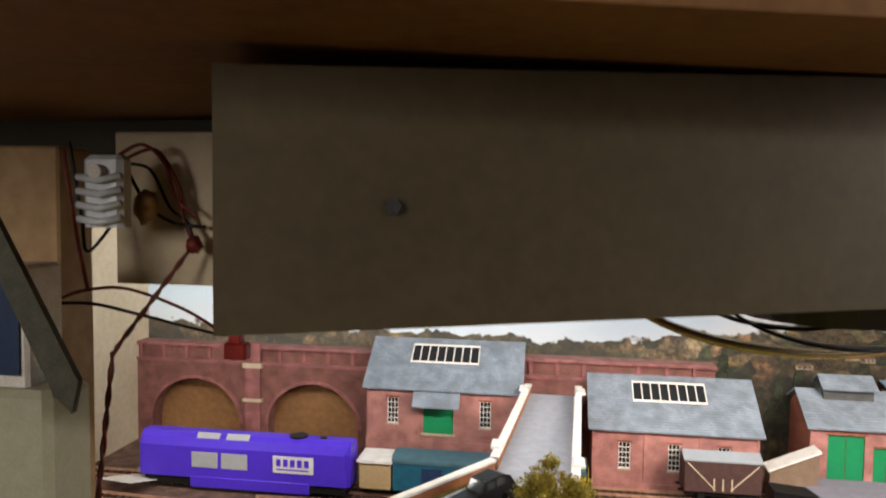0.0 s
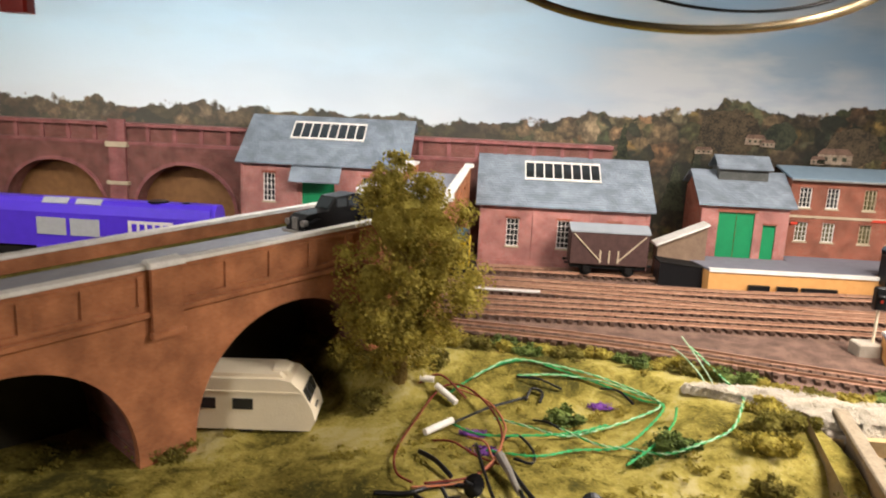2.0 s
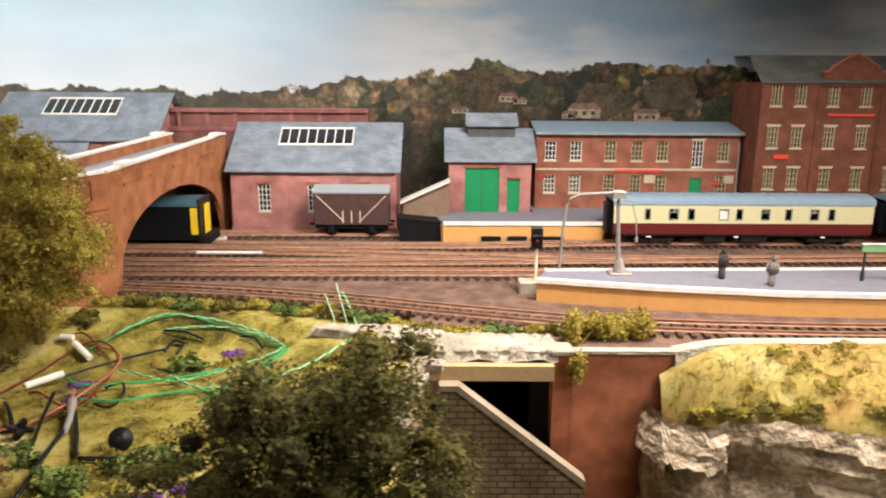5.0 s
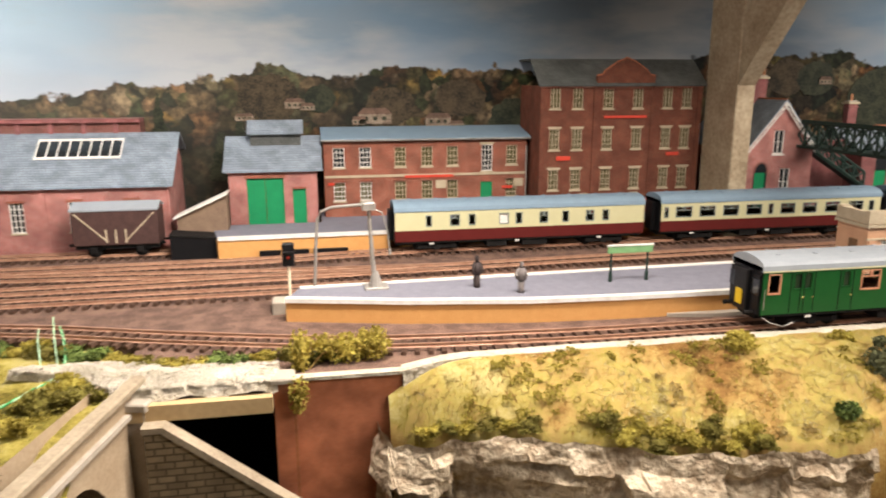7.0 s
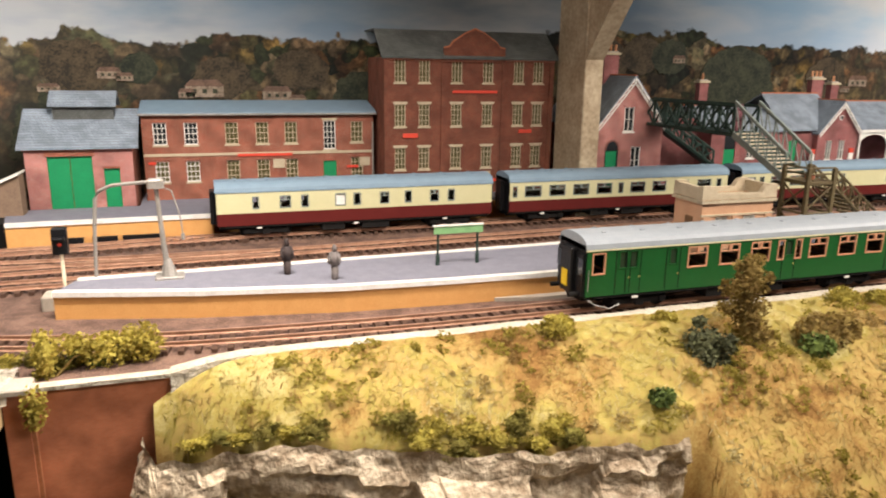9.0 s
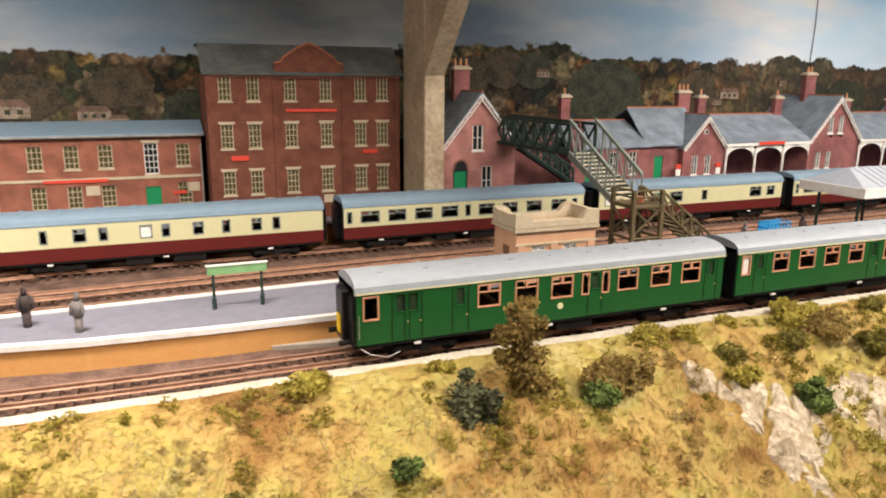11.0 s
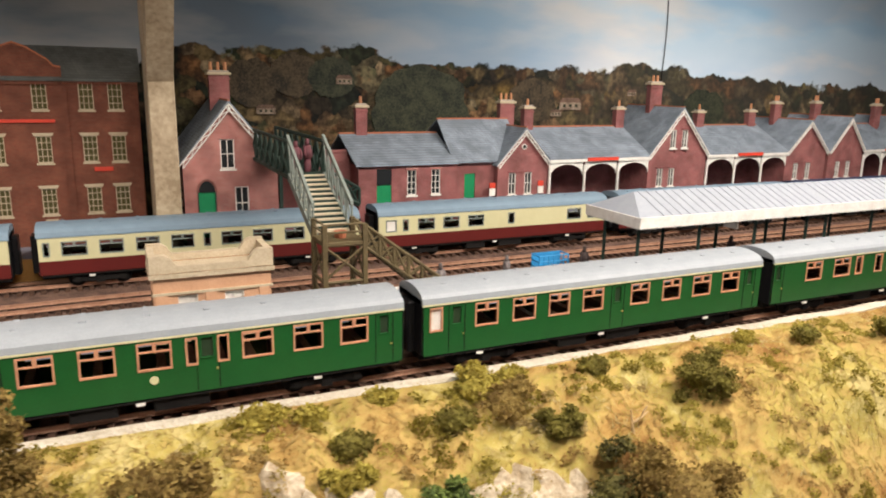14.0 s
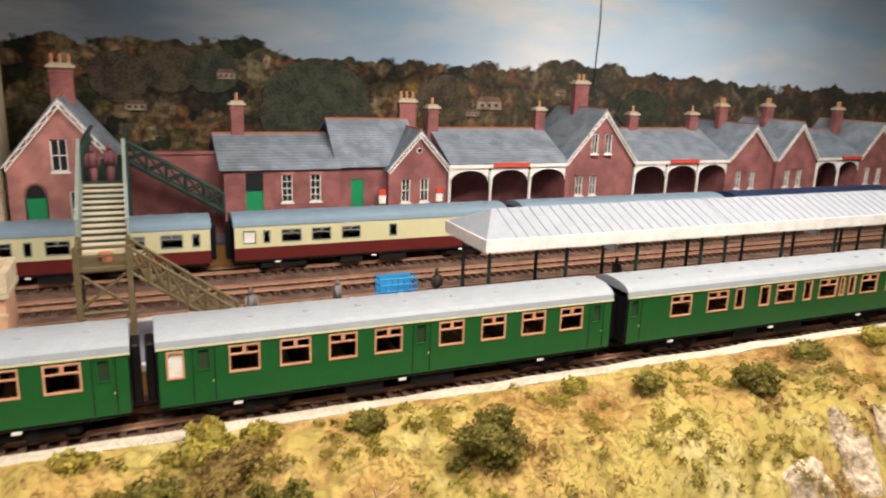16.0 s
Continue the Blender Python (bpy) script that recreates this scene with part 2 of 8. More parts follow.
def turf(name, stops, patch, mid, fine, bump=0.35, dist=0.0012, island=0.0):
    """Matted model grass: colours laid in patches, broken up by tufts and single fibres."""
    m = bpy.data.materials.new(name)
    m.use_nodes = True
    n, l = m.node_tree.nodes, m.node_tree.links
    b = n["Principled BSDF"]
    b.inputs["Roughness"].default_value, b.inputs["Specular IOR Level"].default_value = 0.95, 0.12
    co = n.new("ShaderNodeTexCoord")
    total = None
    heights = []
    for scale, weight in ((patch, 0.58), (mid, 0.27), (fine, 0.15)):
        t, k = n.new("ShaderNodeTexNoise"), n.new("ShaderNodeMath")
        t.inputs["Scale"].default_value, t.inputs["Detail"].default_value, t.inputs["Distortion"].default_value = scale, 5, 0.6
        l.new(co.outputs["Object"], t.inputs["Vector"])
        k.operation = "MULTIPLY_ADD"
        k.inputs[1].default_value, k.inputs[2].default_value = weight, 0.0
        l.new(t.outputs["Fac"], k.inputs[0])
        if total is not None:
            l.new(total, k.inputs[2])
        total = k.outputs[0]
        heights.append(t.outputs["Fac"])
    if island:
        geo, k = n.new("ShaderNodeNewGeometry"), n.new("ShaderNodeMath")
        k.operation = "MULTIPLY_ADD"
        k.inputs[1].default_value = island
        l.new(geo.outputs["Random Per Island"], k.inputs[0])
        l.new(total, k.inputs[2])
        sub = n.new("ShaderNodeMath")
        sub.operation = "SUBTRACT"
        sub.inputs[1].default_value = island / 2
        l.new(k.outputs[0], sub.inputs[0])
        total = sub.outputs[0]
    r = n.new("ShaderNodeValToRGB")
    while len(r.color_ramp.elements) < len(stops):
        r.color_ramp.elements.new(0.5)
    for e, (p, c) in zip(r.color_ramp.elements, stops):
        e.position, e.color = p, (*c, 1)
    l.new(total, r.inputs[0])
    l.new(r.outputs[0], b.inputs["Base Color"])
    if bump:
        add, bp = n.new("ShaderNodeMath"), n.new("ShaderNodeBump")
        add.operation = "ADD"
        l.new(heights[1], add.inputs[0])
        l.new(heights[2], add.inputs[1])
        bp.inputs["Strength"].default_value, bp.inputs["Distance"].default_value = bump, dist
        l.new(add.outputs[0], bp.inputs["Height"])
        l.new(bp.outputs["Normal"], b.inputs["Normal"])
    return m


BANK_STOPS = [(0.39, (0.20, 0.102, 0.032)), (0.445, (0.31, 0.19, 0.060)), (0.50, (0.385, 0.27, 0.092)), (0.55, (0.34, 0.275, 0.072)), (0.61, (0.44, 0.365, 0.150))]
FIELD_STOPS = [(0.39, (0.055, 0.050, 0.012)), (0.445, (0.14, 0.115, 0.022)), (0.50, (0.25, 0.205, 0.045)), (0.55, (0.34, 0.285, 0.075)), (0.61, (0.40, 0.34, 0.15))]
TURF_BANK = turf("bank_turf", BANK_STOPS, 12, 60, 620)
TURF_FIELD = turf("field_turf", FIELD_STOPS, 15, 90, 520)
TUFT = turf("grass_tuft", BANK_STOPS, 12, 60, 620, 0, island=0.09)
TUFT_WARM = turf("grass_tuft_straw", [(0.36, (0.27, 0.155, 0.050)), (0.48, (0.37, 0.265, 0.10)), (0.62, (0.50, 0.43, 0.22))], 14, 60, 620, 0, island=0.09)
TUFT_FIELD = turf("field_tuft", FIELD_STOPS, 15, 90, 520, 0, island=0.16)
MOSS = turf("moss_scatter", [(0.36, (0.19, 0.15, 0.025)), (0.48, (0.30, 0.245, 0.050)), (0.62, (0.41, 0.35, 0.085))], 20, 80, 620, 0, island=0.10)
ROCK_PALE = mat("bare_plaster_rock", (0.54, 0.46, 0.34), (0.31, 0.235, 0.145), 0.9, 60, 300, 1.0, amount=0.7, dist=0.002)
LEAF_LIME = mat("foliage_lime", (0.54, 0.46, 0.10), (0.24, 0.185, 0.032), 0.95, 90, 700, 0, amount=0.6, island=0.9)
LEAF_GREEN = mat("foliage_green", (0.15, 0.20, 0.045), (0.045, 0.068, 0.016), 0.95, 90, 700, 0, amount=0.6, island=0.9)
LEAF_DARK = mat("foliage_dark", (0.19, 0.17, 0.050), (0.055, 0.050, 0.016), 0.95, 90, 700, 0, amount=0.6, island=0.9)
LEAF_BLUE = mat("foliage_blue_green", (0.105, 0.11, 0.050), (0.034, 0.036, 0.017), 0.95, 90, 700, 0, amount=0.6, island=0.9)
LEAF_OLIVE = mat("foliage_olive", (0.27, 0.24, 0.055), (0.125, 0.10, 0.022), 0.95, 90, 700, 0, amount=0.6, island=0.9)
LEAF_BROWN = mat("foliage_brown", (0.37, 0.27, 0.085), (0.16, 0.10, 0.030), 0.95, 90, 700, 0, amount=0.6, island=0.9)
PURPLE_LEAF = mat("foliage_purple", (0.16, 0.05, 0.26), (0.09, 0.03, 0.15), 0.95, 90, 700, 0, island=0.8)
ROCK = mat("rock_plaster", (0.56, 0.465, 0.34), (0.27, 0.20, 0.13), 0.9, 45, 260, 1.0, amount=0.8, dist=0.003)
PLASTER = mat("plaster_white", (0.56, 0.51, 0.42), (0.38, 0.33, 0.25), 0.95, 70, 500, 1.0, dist=0.002)
WOOD = mat("pine_wood", (0.48, 0.33, 0.18), (0.34, 0.22, 0.11), 0.7, 12, 90, 0.2)
WOOD_PALE = mat("painted_pale_wood", (0.60, 0.52, 0.38), (0.50, 0.42, 0.29), 0.65, 20, 120, 0.15)
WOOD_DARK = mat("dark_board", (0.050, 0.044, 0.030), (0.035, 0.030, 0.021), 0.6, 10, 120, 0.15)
WOOD_BROWN = mat("brown_board", (0.26, 0.13, 0.05), (0.18, 0.085, 0.032), 0.7, 14, 140, 0.2)
CARD = mat("card_tan", (0.50, 0.36, 0.19), (0.40, 0.28, 0.14), 0.85, 20, 300, 0.1)
PURPLE = mat("purple_plastic", (0.085, 0.035, 0.62), (0.07, 0.03, 0.52), 0.35, amount=0.3, bump=0.05)
TEAL = mat("teal_paint", (0.02, 0.13, 0.20), (0.015, 0.09, 0.14), 0.5)
GREYWIN = mat("window_blank_grey", (0.40, 0.41, 0.42), (0.33, 0.34, 0.35), 0.5)
IVORY = mat("caravan_ivory", (0.80, 0.71, 0.54), (0.73, 0.64, 0.47), 0.4, amount=0.3)
IRON_GREEN = mat("ironwork_dark_green", (0.022, 0.045, 0.035), (0.012, 0.025, 0.02), 0.6)
IRON_OLIVE = mat("ironwork_olive", (0.125, 0.095, 0.045), (0.085, 0.062, 0.03), 0.7)
IRON_PALE = mat("handrail_grey_green", (0.22, 0.25, 0.23), (0.16, 0.19, 0.17), 0.6)
CANOPY = mat("canopy_sheet", (0.32, 0.345, 0.385), (0.265, 0.29, 0.33), 0.6, amount=0.4)
ORANGE = mat("red_notice", (0.62, 0.06, 0.03), (0.5, 0.05, 0.03), 0.6)
TERRACOTTA = mat("terracotta", (0.40, 0.14, 0.07), (0.32, 0.11, 0.055), 0.7)
POT = mat("chimney_pot_clay", (0.50, 0.24, 0.12), (0.40, 0.18, 0.09), 0.7)
SALMON = mat("ticket_office_render", (0.56, 0.33, 0.20), (0.48, 0.27, 0.16), 0.85, amount=0.5)
STEEL = mat("dull_steel", (0.36, 0.34, 0.31), (0.25, 0.23, 0.21), 0.5, metal=0.4)
YELLOW = mat("yellow_paint", (0.75, 0.52, 0.02), (0.65, 0.44, 0.02), 0.5)
BLUE = mat("blue_plastic", (0.03, 0.25, 0.52), (0.025, 0.2, 0.42), 0.5)
NAVY = mat("navy_paint", (0.02, 0.045, 0.11), (0.015, 0.03, 0.08), 0.5)
SIGN_GREEN = mat("sign_green", (0.20, 0.38, 0.17), (0.15, 0.3, 0.13), 0.6)
RED_WIRE = mat("red_wire", (0.17, 0.022, 0.015), (0.11, 0.015, 0.01), 0.5)
RED_PLUG = mat("red_plug", (0.42, 0.03, 0.02), (0.3, 0.02, 0.015), 0.4)
GREEN_WIRE = mat("green_wire", (0.03, 0.34, 0.10), (0.02, 0.24, 0.07), 0.45, island=0.2)
FIGURE_DARK = mat("figure_dark", (0.06, 0.045, 0.04), (0.03, 0.02, 0.02), 0.7)


def let_light_through(m):
    """Thin fibres pass some of the light that falls on their far side."""
    n, l = m.node_tree.nodes, m.node_tree.links
    b, out = n["Principled BSDF"], n["Material Output"]
    tr, mx = n.new("ShaderNodeBsdfTranslucent"), n.new("ShaderNodeMixShader")
    l.new(b.inputs["Base Color"].links[0].from_socket, tr.inputs["Color"])
    mx.inputs[0].default_value = 0.45
    l.new(b.outputs[0], mx.inputs[1])
    l.new(tr.outputs[0], mx.inputs[2])
    l.new(mx.outputs[0], out.inputs["Surface"])


for m_ in (TUFT, TUFT_WARM, TUFT_FIELD, MOSS, LEAF_LIME, LEAF_OLIVE, LEAF_BROWN, LEAF_DARK):
    let_light_through(m_)

# ---- ground ----


def edge_y(x):
    """Where the raised track edge ends and the bank begins."""
    return 0.450 if x > 0.356 else 0.440


LEDGE = ((0.30, 0.012), (0.416, 0.012), (0.43, 0.022), (0.45, 0.027), (0.47, 0.038), (0.51, 0.049), (0.56, 0.064), (0.62, 0.075), (0.668, 0.086), (3.0, 0.09))


def between(x, knots):
    for (a, p), (b, q) in zip(knots, knots[1:]):
        if x <= b:
            return p + (q - p) * (x - a) / (b - a)
    return knots[-1][1]


def ledge(x):
    """Depth of the turf from the track edge to the cliff's brink."""
    return between(x, LEDGE) + 0.004 * noise.noise(Vector((x * 34, 3.1, 0))) + 0.002 * noise.noise(Vector((x * 90, 5.1, 0)))


def hedge_y(x):
    return max(0.485, 0.545 - 0.11 * max(0, (x - 0.12) / 0.27) ** 1.4) - (0.35 * max(0, 0.05 - x) if x > 0 else 0.0175 - 0.9 * min(-x, 0.09))


def bank(x, y):
    """Height of the ground sheet."""
    n = noise.noise(Vector((x * 14, y * 14, 0.3))) * 0.006 + noise.noise(Vector((x * 55, y * 55, 1.3))) * 0.0022
    if x < 0.30:
        side = max(0.0, min(1.0, (0.03 - x) / 0.10))
        deep = -0.018 - 0.015 * side * side * (3 - 2 * side)
        w = max(0.0, min(1.0, (hedge_y(x) - 0.008 - y) / 0.055))
        rim = max(0.0, min(1.0, (x - 0.13) / 0.10)) * max(0.0, min(1.0, (y - 0.36) / 0.05))
        deep *= 1 - rim * rim * (3 - 2 * rim)
        return n * 0.6 - 0.001 + deep * w * w * (3 - 2 * w) - 0.25 * max(0, 0.30 - y) - 0.35 * max(0.0, min(0.03, y - hedge_y(x) - 0.010))
    d = max(0.0, edge_y(x) - y)
    brink = ledge(x)
    steep = 1 - min(1.0, max(0.0, (x - 0.655) / 0.035))
    gentle = 0.0085 - 0.16 * d - 1.2 * max(0.0, d - 0.055) ** 1.2
    cliff = 0.0085 - 0.036 * (min(d, brink) / brink) ** 1.8 - 45.0 * max(0.0, d - brink)
    z = max(gentle * (1 - steep) + cliff * steep, -0.19)
    z -= 0.021 * max(0.0, min(1.0, (0.472 - x) / 0.054)) ** 1.9
    n += 0.0034 * noise.noise(Vector((x * 120, y * 120, 2.2))) + 0.0042 * noise.noise(Vector((x * 62, y * 62, 8.2))) + 0.0035 * noise.noise(Vector((x * 30, y * 30, 5.2)))
    return z + n * min(1, d / 0.012) * (0.6 + 0.5 * (1 - steep))


def ground_mesh(x0, x1, y0, y1, sx, sy):
    m = Build()
    nx, ny = int((x1 - x0) / sx) + 1, int((y1 - y0) / sy) + 1
    m.v = [(x0 + (x1 - x0) * i / (nx - 1), y0 + (y1 - y0) * j / (ny - 1), 0) for j in range(ny) for i in range(nx)]
    m.v = [(x, y, bank(x, y)) for x, y, z in m.v]
    m.f = [(j * nx + i, j * nx + i + 1, (j + 1) * nx + i + 1, (j + 1) * nx + i) for j in range(ny - 1) for i in range(nx - 1)]
    return m


solo("ground_bank", ground_mesh(0.418, 2.7, 0.20, 0.451, 0.0032, 0.0026), TURF_BANK, "grass covered bank falling away from the track edge", "ground", kind="structure", smooth=True)
solo("ground_field", ground_mesh(-0.75, 0.262, 0.12, 0.60, 0.004, 0.004), TURF_FIELD, "rough yellow green field with scattered grass", "ground", kind="structure", smooth=True)
solo("ground_track_bed", Build().box(-0.95, 2.7, 0.598, 0.900, -0.02, 0.0004).box(0.262, 2.7, 0.4592, 0.598, -0.014, 0.0004)
     .prism([(0.262, 0.598), (-0.3, 0.598), (-0.3, 0.578), (0.12, 0.574), (0.20, 0.550), (0.262, 0.536)], "z", -0.014, 0.0004), BALLAST,
     "brown ballasted baseboard under the tracks", "ground", kind="structure")
lip = Build()
xs = [0.427 + 0.012 * i for i in range(184)]
for i, x in enumerate(xs):
    w = 0.0022 * noise.noise(Vector((x * 30, 0, 7)))
    h = 0.0090 - 0.021 * max(0.0, min(1.0, (0.472 - x) / 0.054)) ** 1.9 * 0.35 + 0.0012 * noise.noise(Vector((x * 24, 4, 7)))
    lip.v += [(x, 0.4475 + w, h - 0.016), (x, 0.4490 + w, h - 0.0004), (x, 0.4515 + w, h), (x, 0.4590 + w * 0.6, h - 0.0006), (x, 0.4615, -0.002)]
lip.f = [(i * 5 + j, i * 5 + j + 1, i * 5 + j + 6, i * 5 + j + 5) for i in range(len(xs) - 1) for j in range(4)] + [(0, 1, 2, 3, 4)]
solo("track_edging", lip, PLASTER, "cream plaster edging strip along the near track", "edging", kind="structure")
solo("baseboard", Build().box(-0.95, 2.7, 0.0, 0.90, -0.24, -0.20).box(0.225, 0.240, 0.14, 0.44, -0.2, -0.03), WOOD_DARK, "dark wooden baseboard under the layout", "board", kind="structure")

# ---- backdrop ----


def backdrop_material():
    """Printed sky with soft clouds over a band of autumn woods, ruled by height and a ragged skyline."""
    m = bpy.data.materials.new("backdrop_print")
    m.use_nodes = True
    nt = m.node_tree
    n, l = nt.nodes, nt.links
    b = n["Principled BSDF"]
    b.inputs["Roughness"].default_value = 0.75
    b.inputs["Specular IOR Level"].default_value = 0.2
    co, sep = n.new("ShaderNodeTexCoord"), n.new("ShaderNodeSeparateXYZ")
    l.new(co.outputs["Object"], sep.inputs[0])

    def tex(scale, detail, stretch=(1, 1, 1)):
        mp, t = n.new("ShaderNodeMapping"), n.new("ShaderNodeTexNoise")
        mp.inputs["Scale"].default_value = stretch
        t.inputs["Scale"].default_value, t.inputs["Detail"].default_value = scale, detail
        l.new(co.outputs["Object"], mp.inputs[0])
        l.new(mp.outputs[0], t.inputs["Vector"])
        return t.outputs["Fac"]

    def ramp(fac, stops):
        r = n.new("ShaderNodeValToRGB")
        while len(r.color_ramp.elements) < len(stops):
            r.color_ramp.elements.new(0.5)
        for e, (p, c) in zip(r.color_ramp.elements, stops):
            e.position, e.color = p, (*c, 1) if len(c) == 3 else c
        l.new(fac, r.inputs[0])
        return r.outputs[0]

    def maths(op, a, c, d=None):
        k = n.new("ShaderNodeMath")
        k.operation = op
        for i, v in enumerate((a, c, d)):
            if v is None:
                continue
            if isinstance(v, (int, float)):
                k.inputs[i].default_value = v
            else:
                l.new(v, k.inputs[i])
        return k.outputs[0]

    def mix(fac, a, c):
        k = n.new("ShaderNodeMix")
        k.data_type = "RGBA"
        l.new(fac, k.inputs["Factor"])
        l.new(a, k.inputs["A"])
        l.new(c, k.inputs["B"])
        return k.outputs["Result"]

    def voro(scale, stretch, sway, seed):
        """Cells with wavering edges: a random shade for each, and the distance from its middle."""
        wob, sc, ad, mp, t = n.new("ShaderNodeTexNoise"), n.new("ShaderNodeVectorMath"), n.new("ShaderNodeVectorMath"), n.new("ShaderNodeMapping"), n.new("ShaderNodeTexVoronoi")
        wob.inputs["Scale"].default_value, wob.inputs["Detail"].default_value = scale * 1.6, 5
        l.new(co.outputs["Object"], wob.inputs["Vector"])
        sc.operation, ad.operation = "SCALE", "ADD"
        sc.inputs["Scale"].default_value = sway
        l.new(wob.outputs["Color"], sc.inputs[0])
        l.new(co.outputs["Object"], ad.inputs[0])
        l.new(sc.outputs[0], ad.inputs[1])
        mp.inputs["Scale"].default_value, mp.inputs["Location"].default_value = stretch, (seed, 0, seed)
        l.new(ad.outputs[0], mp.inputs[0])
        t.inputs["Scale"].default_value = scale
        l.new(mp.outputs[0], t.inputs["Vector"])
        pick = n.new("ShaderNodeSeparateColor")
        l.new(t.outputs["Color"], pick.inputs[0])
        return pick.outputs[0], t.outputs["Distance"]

    def times(a, c):
        k = n.new("ShaderNodeMix")
        k.data_type, k.blend_type = "RGBA", "MULTIPLY"
        k.inputs["Factor"].default_value = 1
        l.new(a, k.inputs["A"])
        l.new(c, k.inputs["B"])
        return k.outputs["Result"]

    def grey_ramp(fac, stops):
        return ramp(fac, [(p, (v, v, v)) for p, v in stops])

    x, z = sep.outputs["X"], sep.outputs["Z"]
    u = maths("DIVIDE", maths("ADD", x, 0.8), 3.2)
    up = maths("DIVIDE", maths("SUBTRACT", z, 0.14), 0.22)
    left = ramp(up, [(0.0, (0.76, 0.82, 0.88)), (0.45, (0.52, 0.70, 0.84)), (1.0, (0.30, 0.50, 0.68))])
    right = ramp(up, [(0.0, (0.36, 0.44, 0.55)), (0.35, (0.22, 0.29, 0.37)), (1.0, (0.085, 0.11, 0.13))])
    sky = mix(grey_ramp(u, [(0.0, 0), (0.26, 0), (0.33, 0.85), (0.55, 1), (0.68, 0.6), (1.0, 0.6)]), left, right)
    cloud = grey_ramp(tex(4.6, 7, (1, 1, 3.4)), [(0.44, 0), (0.57, 1)])
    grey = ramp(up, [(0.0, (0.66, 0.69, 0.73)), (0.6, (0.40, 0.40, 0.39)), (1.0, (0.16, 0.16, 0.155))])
    broken = grey_ramp(u, [(0.0, 0.15), (0.25, 0.22), (0.33, 0.85), (1.0, 0.85)])
    sky = mix(maths("MULTIPLY", cloud, broken), sky, grey)
    blue = grey_ramp(tex(3.1, 4, (1, 1, 2.6)), [(0.46, 0), (0.60, 1)])
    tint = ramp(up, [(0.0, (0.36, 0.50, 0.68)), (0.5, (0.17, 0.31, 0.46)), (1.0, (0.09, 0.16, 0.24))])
    sky = mix(maths("MULTIPLY", blue, maths("MULTIPLY", broken, 0.7)), sky, tint)
    # uneven light along the board put into the sky's colour, dimmest near x 0.96
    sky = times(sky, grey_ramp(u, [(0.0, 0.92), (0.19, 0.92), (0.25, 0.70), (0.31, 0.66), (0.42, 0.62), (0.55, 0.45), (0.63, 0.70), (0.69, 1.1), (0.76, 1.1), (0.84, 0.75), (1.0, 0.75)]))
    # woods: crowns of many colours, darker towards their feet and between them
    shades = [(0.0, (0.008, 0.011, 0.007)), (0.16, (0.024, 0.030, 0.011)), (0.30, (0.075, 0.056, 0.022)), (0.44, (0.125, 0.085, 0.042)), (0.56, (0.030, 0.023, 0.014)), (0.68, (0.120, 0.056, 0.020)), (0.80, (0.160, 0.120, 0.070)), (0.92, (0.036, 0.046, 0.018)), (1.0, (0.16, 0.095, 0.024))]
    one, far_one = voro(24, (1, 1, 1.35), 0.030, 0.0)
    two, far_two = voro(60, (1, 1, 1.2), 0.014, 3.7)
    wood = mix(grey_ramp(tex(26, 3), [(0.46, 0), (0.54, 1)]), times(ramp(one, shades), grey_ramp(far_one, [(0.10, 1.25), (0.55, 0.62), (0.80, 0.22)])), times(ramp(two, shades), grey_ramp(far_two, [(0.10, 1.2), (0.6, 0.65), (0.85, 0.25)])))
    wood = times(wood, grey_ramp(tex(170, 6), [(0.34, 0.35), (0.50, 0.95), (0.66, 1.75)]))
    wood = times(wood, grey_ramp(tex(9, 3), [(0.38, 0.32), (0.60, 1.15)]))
    haze = n.new("ShaderNodeRGB")
    haze.outputs[0].default_value = (0.36, 0.34, 0.29, 1)
    wood = mix(grey_ramp(u, [(0.0, 0.22), (0.22, 0.16), (0.34, 0.05), (0.45, 0.0), (0.62, 0.0), (0.70, 0.06), (1.0, 0.06)]), wood, haze.outputs[0])
    # skyline: height by place, with crowns and twigs
    line = grey_ramp(u, [(0.0, 0.51), (0.13, 0.51), (0.17, 0.53), (0.22, 0.50), (0.25, 0.50), (0.297, 0.525), (0.322, 0.555), (0.355, 0.61), (0.386, 0.595), (0.43, 0.61), (0.512, 0.645), (0.54, 0.665),
                         (0.574, 0.685), (0.589, 0.65), (0.612, 0.615), (0.645, 0.635), (0.672, 0.625), (0.708, 0.66), (0.75, 0.60), (0.80, 0.575), (1.0, 0.575)])
    top = maths("MULTIPLY", line, 0.30)
    crowns = maths("MULTIPLY", maths("SUBTRACT", tex(24, 2), 0.5), 0.042)
    twigs = maths("MULTIPLY", maths("SUBTRACT", tex(110, 5), 0.5), 0.018)
    top = maths("ADD", maths("ADD", top, crowns), twigs)
    mask = n.new("ShaderNodeMapRange")
    l.new(maths("SUBTRACT", top, z), mask.inputs["Value"])
    mask.inputs["From Min"].default_value, mask.inputs["From Max"].default_value = -0.001, 0.0018
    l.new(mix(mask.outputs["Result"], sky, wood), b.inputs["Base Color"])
    return m


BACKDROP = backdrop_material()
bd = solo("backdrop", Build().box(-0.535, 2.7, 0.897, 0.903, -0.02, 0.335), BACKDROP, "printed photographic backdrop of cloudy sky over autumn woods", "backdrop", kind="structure")



